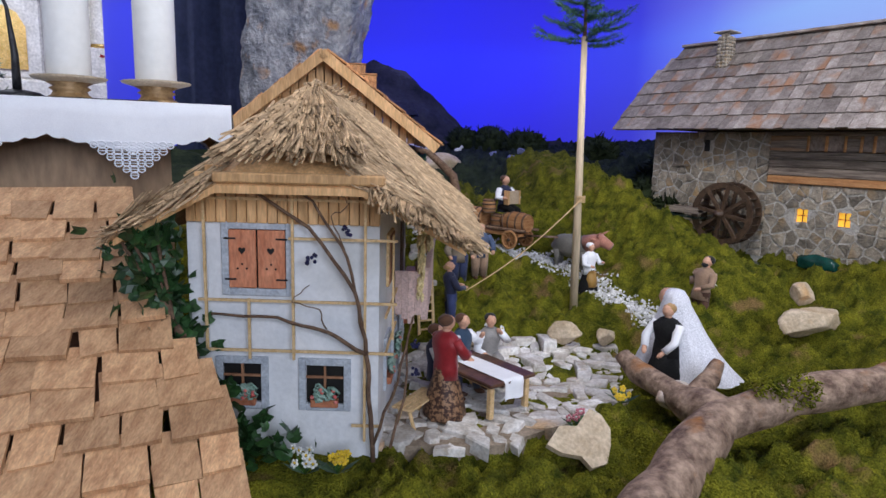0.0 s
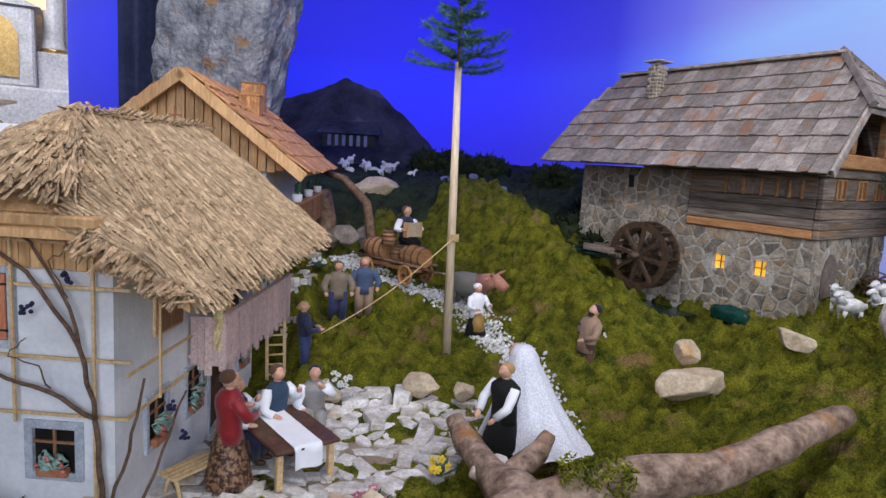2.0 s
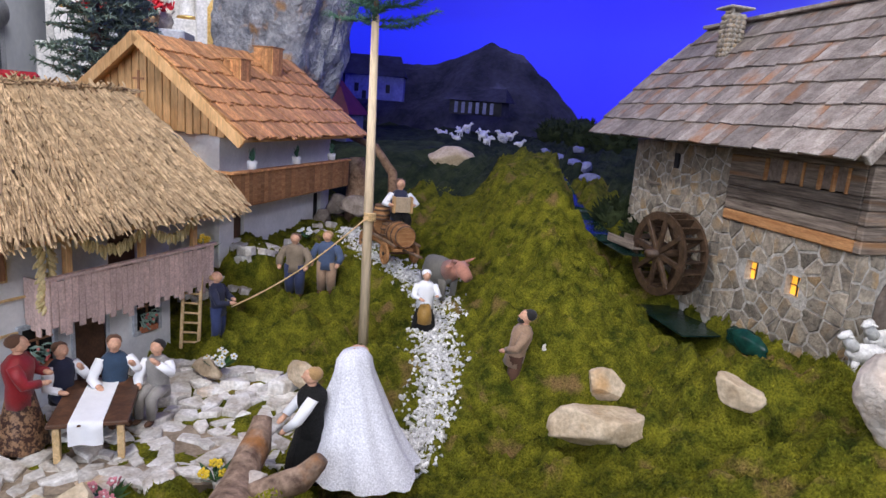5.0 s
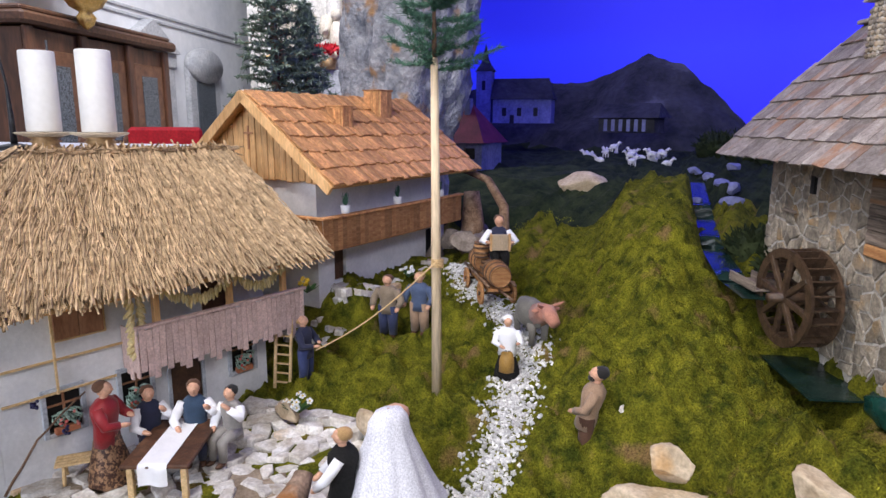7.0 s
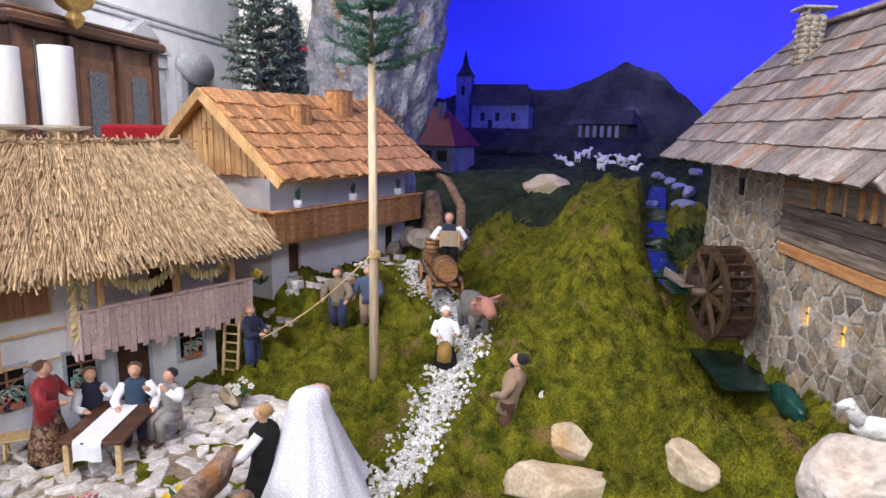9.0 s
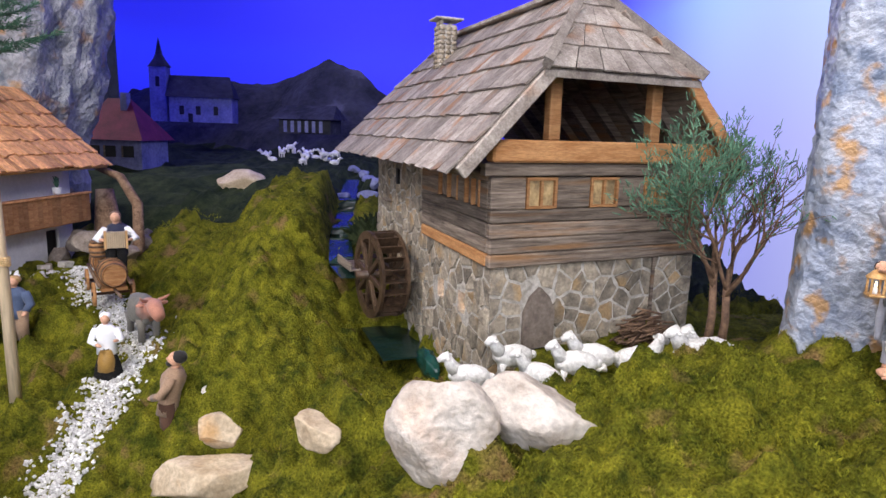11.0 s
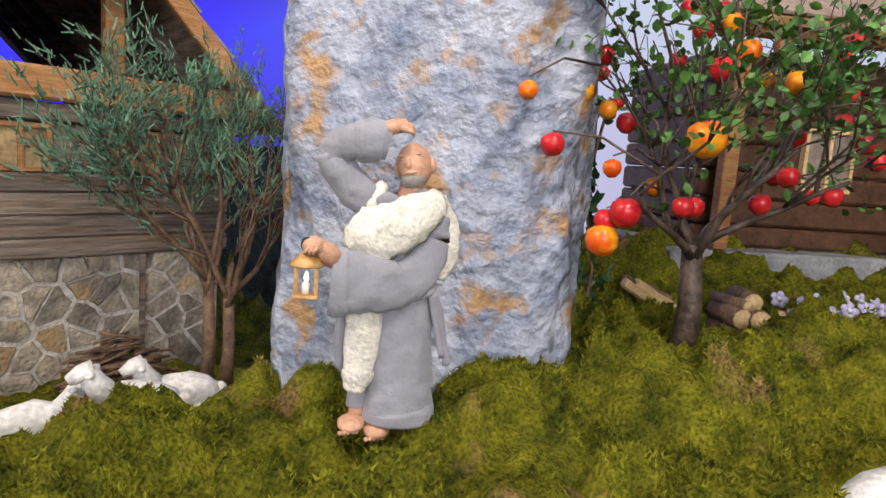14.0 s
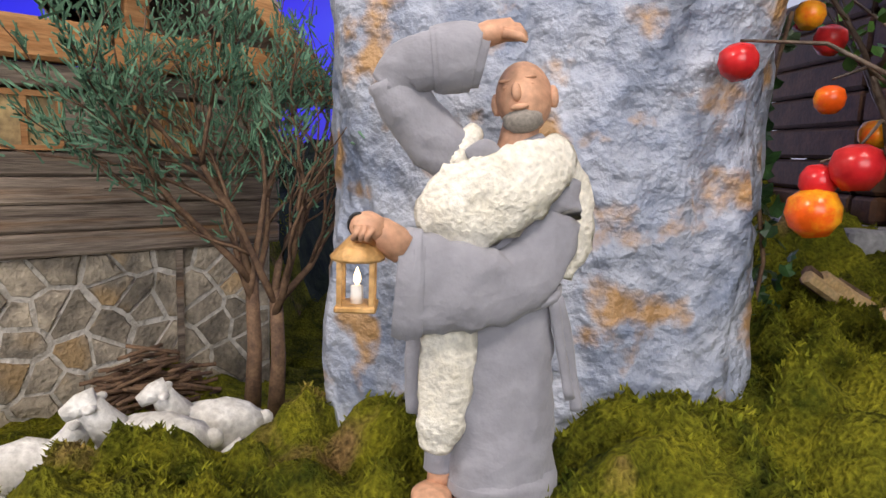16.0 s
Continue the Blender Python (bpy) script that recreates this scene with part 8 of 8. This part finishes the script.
# ---- fir trees in the choir ----
def fir(x, y, z, h, r, seed):
    q = random.Random(seed)
    o = thing("fir_tree", "tall dark green fir tree standing in the choir", "tree", pose(x, y, z))
    part("trunk", G().tube([(0, 0, 0), (0, 0, h)], [0.06, 0.008], 8), BARK, o)
    g, g2 = G(), G()
    for k in range(210):
        w = (k + q.random()) / 210
        a = k * 2.4
        L = r * (1 - w) ** 0.8 * q.uniform(0.7, 1.1) + 0.04
        b0 = Vector((0, 0, h * w))
        tip = b0 + Vector((math.cos(a) * L, math.sin(a) * L, L * q.uniform(-0.25, 0.45)))
        g2.tube([b0, tip], [0.008, 0.003], 4)
        for e in range(36):
            v_ = q.uniform(0.12, 1)
            p = b0.lerp(tip, v_)
            sd = Vector((-math.sin(a), math.cos(a), 0)) * q.choice((-1, 1)) * q.uniform(0.02, 0.24) * L * (1.15 - v_)
            g.tube([p, p + sd * 1.2 + Vector((math.cos(a), math.sin(a), q.uniform(-0.9, 0.9))) * 0.07 * L], [0.008, 0.004], 3, 0, False)
            p2 = p + sd
            g.tube([p2, p2 + Vector((q.gauss(0, 0.03), q.gauss(0, 0.03), q.gauss(0.0, 0.03)))], [0.008, 0.002], 3, 0, False)
    part("branch_mass", g2, BARK, o)["kind"] = "stuff"
    part("needles", g, mat("fir_green", (0.10, 0.14, 0.10), (0.22, 0.28, 0.19), 10, 0.7, 0.0, 60, island=0.3) if seed == 1 else bpy.data.materials["fir_green"], o)["kind"] = "stuff"


fir(-3.88, 4.80, 0.9, 2.7, 0.56, 1)
fir(-3.78, 5.10, 0.9, 1.7, 0.42, 2)

# ---- high altar ----
HA = pose(-6.1, 9.1, 0.1, 0, 0, 31)
ha = thing("high_altar", "pale marble high altar with columns and gilded sunburst", "altar", HA)
part("mensa", G().box(-2.6, 2.6, -0.6, 0.4, 0, 1.9, 0, 0.03), MARBLE, ha)
part("back_wall", G().box(-2.8, 2.8, 0.3, 0.6, 1.9, 5.5), MARBLE, ha)
for x in (-2.3, -1.15, -0.62, 0.62, 1.15, 2.3):
    c = part("column", G().lathe([(0.17, 2.45), (0.15, 2.5), (0.13, 2.6), (0.12, 5.2)], 20, 0, pose(x, 0, 0)), MARBLE, ha)
    part("pedestal", G().box(x - 0.2, x + 0.2, -0.2, 0.2, 1.9, 2.42, 0, 0.02), MARBLE, c)
    part("base_ring", G().lathe([(0.15, 2.42), (0.18, 2.45), (0.15, 2.49)], 20, 0, pose(x, 0, 0)), GOLD, c)
part("tabernacle", G().box(-0.42, 0.42, -0.5, 0.1, 1.9, 2.95, 0, 0.03), MARBLE, ha)
part("tabernacle_roof", G().add([(-0.5, -0.55, 2.95), (0.5, -0.55, 2.95), (0, -0.55, 3.15), (-0.5, 0.1, 2.95), (0.5, 0.1, 2.95), (0, 0.1, 3.15)], [(0, 1, 2), (5, 4, 3), (0, 3, 4, 1), (1, 4, 5, 2), (2, 5, 3, 0)]), MARBLE, ha)
part("tabernacle_door", G().prism([(-0.24, 0), (0.24, 0), (0.24, 0.55), (0.15, 0.72), (0, 0.8), (-0.15, 0.72), (-0.24, 0.55)], 0, 0.03, 0, pose(0, -0.5, 2.02, 90, 0, 0)), GOLD, ha, "gilded relief door")
sun = part("sunburst", G().lathe([(0.12, -0.03), (0.14, 0), (0.12, 0.03)], 20, 0, pose(0, -0.3, 3.62, 90, 0, 0)), GOLD, ha, "gilded sunburst with rays")
for k in range(32):
    a, L = k * 6.28318 / 32, 0.55 if k % 2 else 0.42
    part("ray", G(pose(0, -0.3, 3.62)).tube([(0.15 * math.cos(a), 0, 0.15 * math.sin(a)), (L * math.cos(a), 0, L * math.sin(a))], [0.022, 0.004], 4, 0, False), GOLD, sun)
part("glory", G().box(-0.6, 0.6, -0.1, -0.06, 3.0, 4.4), mat("lit_glory", (0.9, 0.55, 0.2), (1.0, 0.75, 0.4), 3, 0.6, 0.1, 30, glow=0.9), ha, "warm lit panel behind the sunburst")


def angel(x, y, z, h, seed):
    g = G()
    g.blob((0, 0, 0.18 * h), (0.20 * h, 0.16 * h, 0.2 * h), 3, 0.5, 3, seed)
    g.lathe([(0.15 * h, 0.2 * h), (0.13 * h, 0.45 * h), (0.11 * h, 0.7 * h), (0.05 * h, 0.8 * h)], 16, 0, None, 1, 0.8, 0.1, 5)
    g.blob((0, 0, 0.9 * h), (0.09 * h, 0.09 * h, 0.10 * h), 3, 0.2, 4, 1)
    for s in (-1, 1):
        g.tube([(s * 0.1 * h, 0, 0.72 * h), (s * 0.2 * h, -0.05 * h, 0.6 * h), (s * 0.12 * h, -0.16 * h, 0.66 * h)], [0.05 * h, 0.045 * h, 0.03 * h], 8)
        g.blob((s * 0.2 * h, 0.08 * h, 0.72 * h), (0.12 * h, 0.03 * h, 0.2 * h), 3, 0.3, 3, 2)
    solid("statue", g, mat("cream_statue", (0.46, 0.40, 0.30), (0.66, 0.60, 0.50), 8, 0.5, 0.4, 60) if seed == 1 else bpy.data.materials["cream_statue"], "cream-painted carved winged statue beside the high altar", "statue", at=pose(x, y, z, 0, 0, 31))
    o = thing("pedestal", "dark stone pedestal under the statue", "pedestal", pose(x, y, 0.1, 0, 0, 31))
    part("block", G().box(-0.35, 0.35, -0.3, 0.3, 0, z - 0.1, 0, 0.02), CHGREY, o)
    f = thing("poinsettia", "red poinsettia in a pot on the pedestal", "potted plant", pose(x + 0.12, y - 0.28, z))
    part("pot", G().lathe([(0.07, 0), (0.1, 0.02), (0.12, 0.14)], 14), BRASS, f)
    g = G()
    for k in range(70):
        leaf(g, (rng.gauss(0, 0.1), rng.gauss(0, 0.1), 0.18 + U(0, 0.09)), U(0.07, 0.12), rng)
    part("flower", g, REDB, f)


angel(-4.75, 9.75, 2.15, 1.15, 1)
angel(-5.35, 6.95, 2.15, 0.8, 2)
angel(-7.6, 8.1, 2.3, 1.1, 3)

# ---- yard paving ----
pav = thing("pavement", "yard paved with rough pale stone slabs", "pavement", pose(0.16, 1.5, 0.74), kind="structure")
part("bed", G(Matrix.Translation((-0.16, -1.5, -0.74))).prism(YARD, 0.70, 0.748), mat("sandy_bed", (0.20, 0.15, 0.10), (0.34, 0.27, 0.20), 30, 0.95, 0.6), pav)
q = random.Random(12)
stones = []
for k in range(12):
    g = G()
    n = q.randint(4, 7)
    ring_ = [((0.036 + q.uniform(-0.013, 0.013)) * math.cos(6.283 * e / n + q.uniform(-0.3, 0.3)) * 1.2, (0.027 + q.uniform(-0.008, 0.008)) * math.sin(6.283 * e / n + q.uniform(-0.3, 0.3))) for e in range(n)]
    h = q.uniform(0.007, 0.013)
    vs = [(x, y, -0.02) for x, y in ring_] + [(x * 0.99, y * 0.99, h * 0.65) for x, y in ring_] + [(x * 0.9 + q.uniform(-0.003, 0.003), y * 0.88, h * q.uniform(0.85, 1.1)) for x, y in ring_] + [(q.uniform(-0.006, 0.006), 0, h * 1.05)]
    fs = [(r * n + e, r * n + (e + 1) % n, (r + 1) * n + (e + 1) % n, (r + 1) * n + e) for r in (0, 1) for e in range(n)] + [(2 * n + e, 2 * n + (e + 1) % n, 3 * n) for e in range(n)]
    g.add(vs, fs)
    stones.append(g.mesh("stone", SLAB))
placed = []
for k in range(5200):
    x, y = q.uniform(-0.12, 0.48), q.uniform(1.2, 1.84)
    if not inside(x, y, YARD) or len(placed) > 260:
        continue
    r = q.uniform(0.5, 1.2)
    if any(((x - a) / 1.25) ** 2 + (y - b_) ** 2 < (0.0195 * (r + c)) ** 2 for a, b_, c in placed):
        continue
    placed.append((x, y, r))
    st = part("stone", q.choice(stones), None, pav)
    st.matrix_local = Matrix.Translation((-0.16, -1.5, -0.74)) @ pose(x, y, ground_base(x, y) + q.uniform(-0.004, 0.007), q.uniform(-9, 9), q.uniform(-9, 9), q.uniform(0, 360)) @ Matrix.Scale(r, 4)
for k in range(46):
    w = k / 45
    x, y = -0.055 - 0.085 * w + U(-0.025, 0.02), 2.03 + 0.62 * w + U(-0.015, 0.015)
    if k % 3 == 0:
        x, y = -0.30 + U(0, 0.24), 2.015 + U(-0.01, 0.03)
    st = part("stone", q.choice(stones), None, pav)
    st.matrix_local = Matrix.Translation((-0.16, -1.5, -0.74)) @ pose(x, y, ground(x, y) + 0.001, U(-15, 15), U(-15, 15), U(0, 360)) @ Matrix.Scale(U(0.4, 0.75), 4)
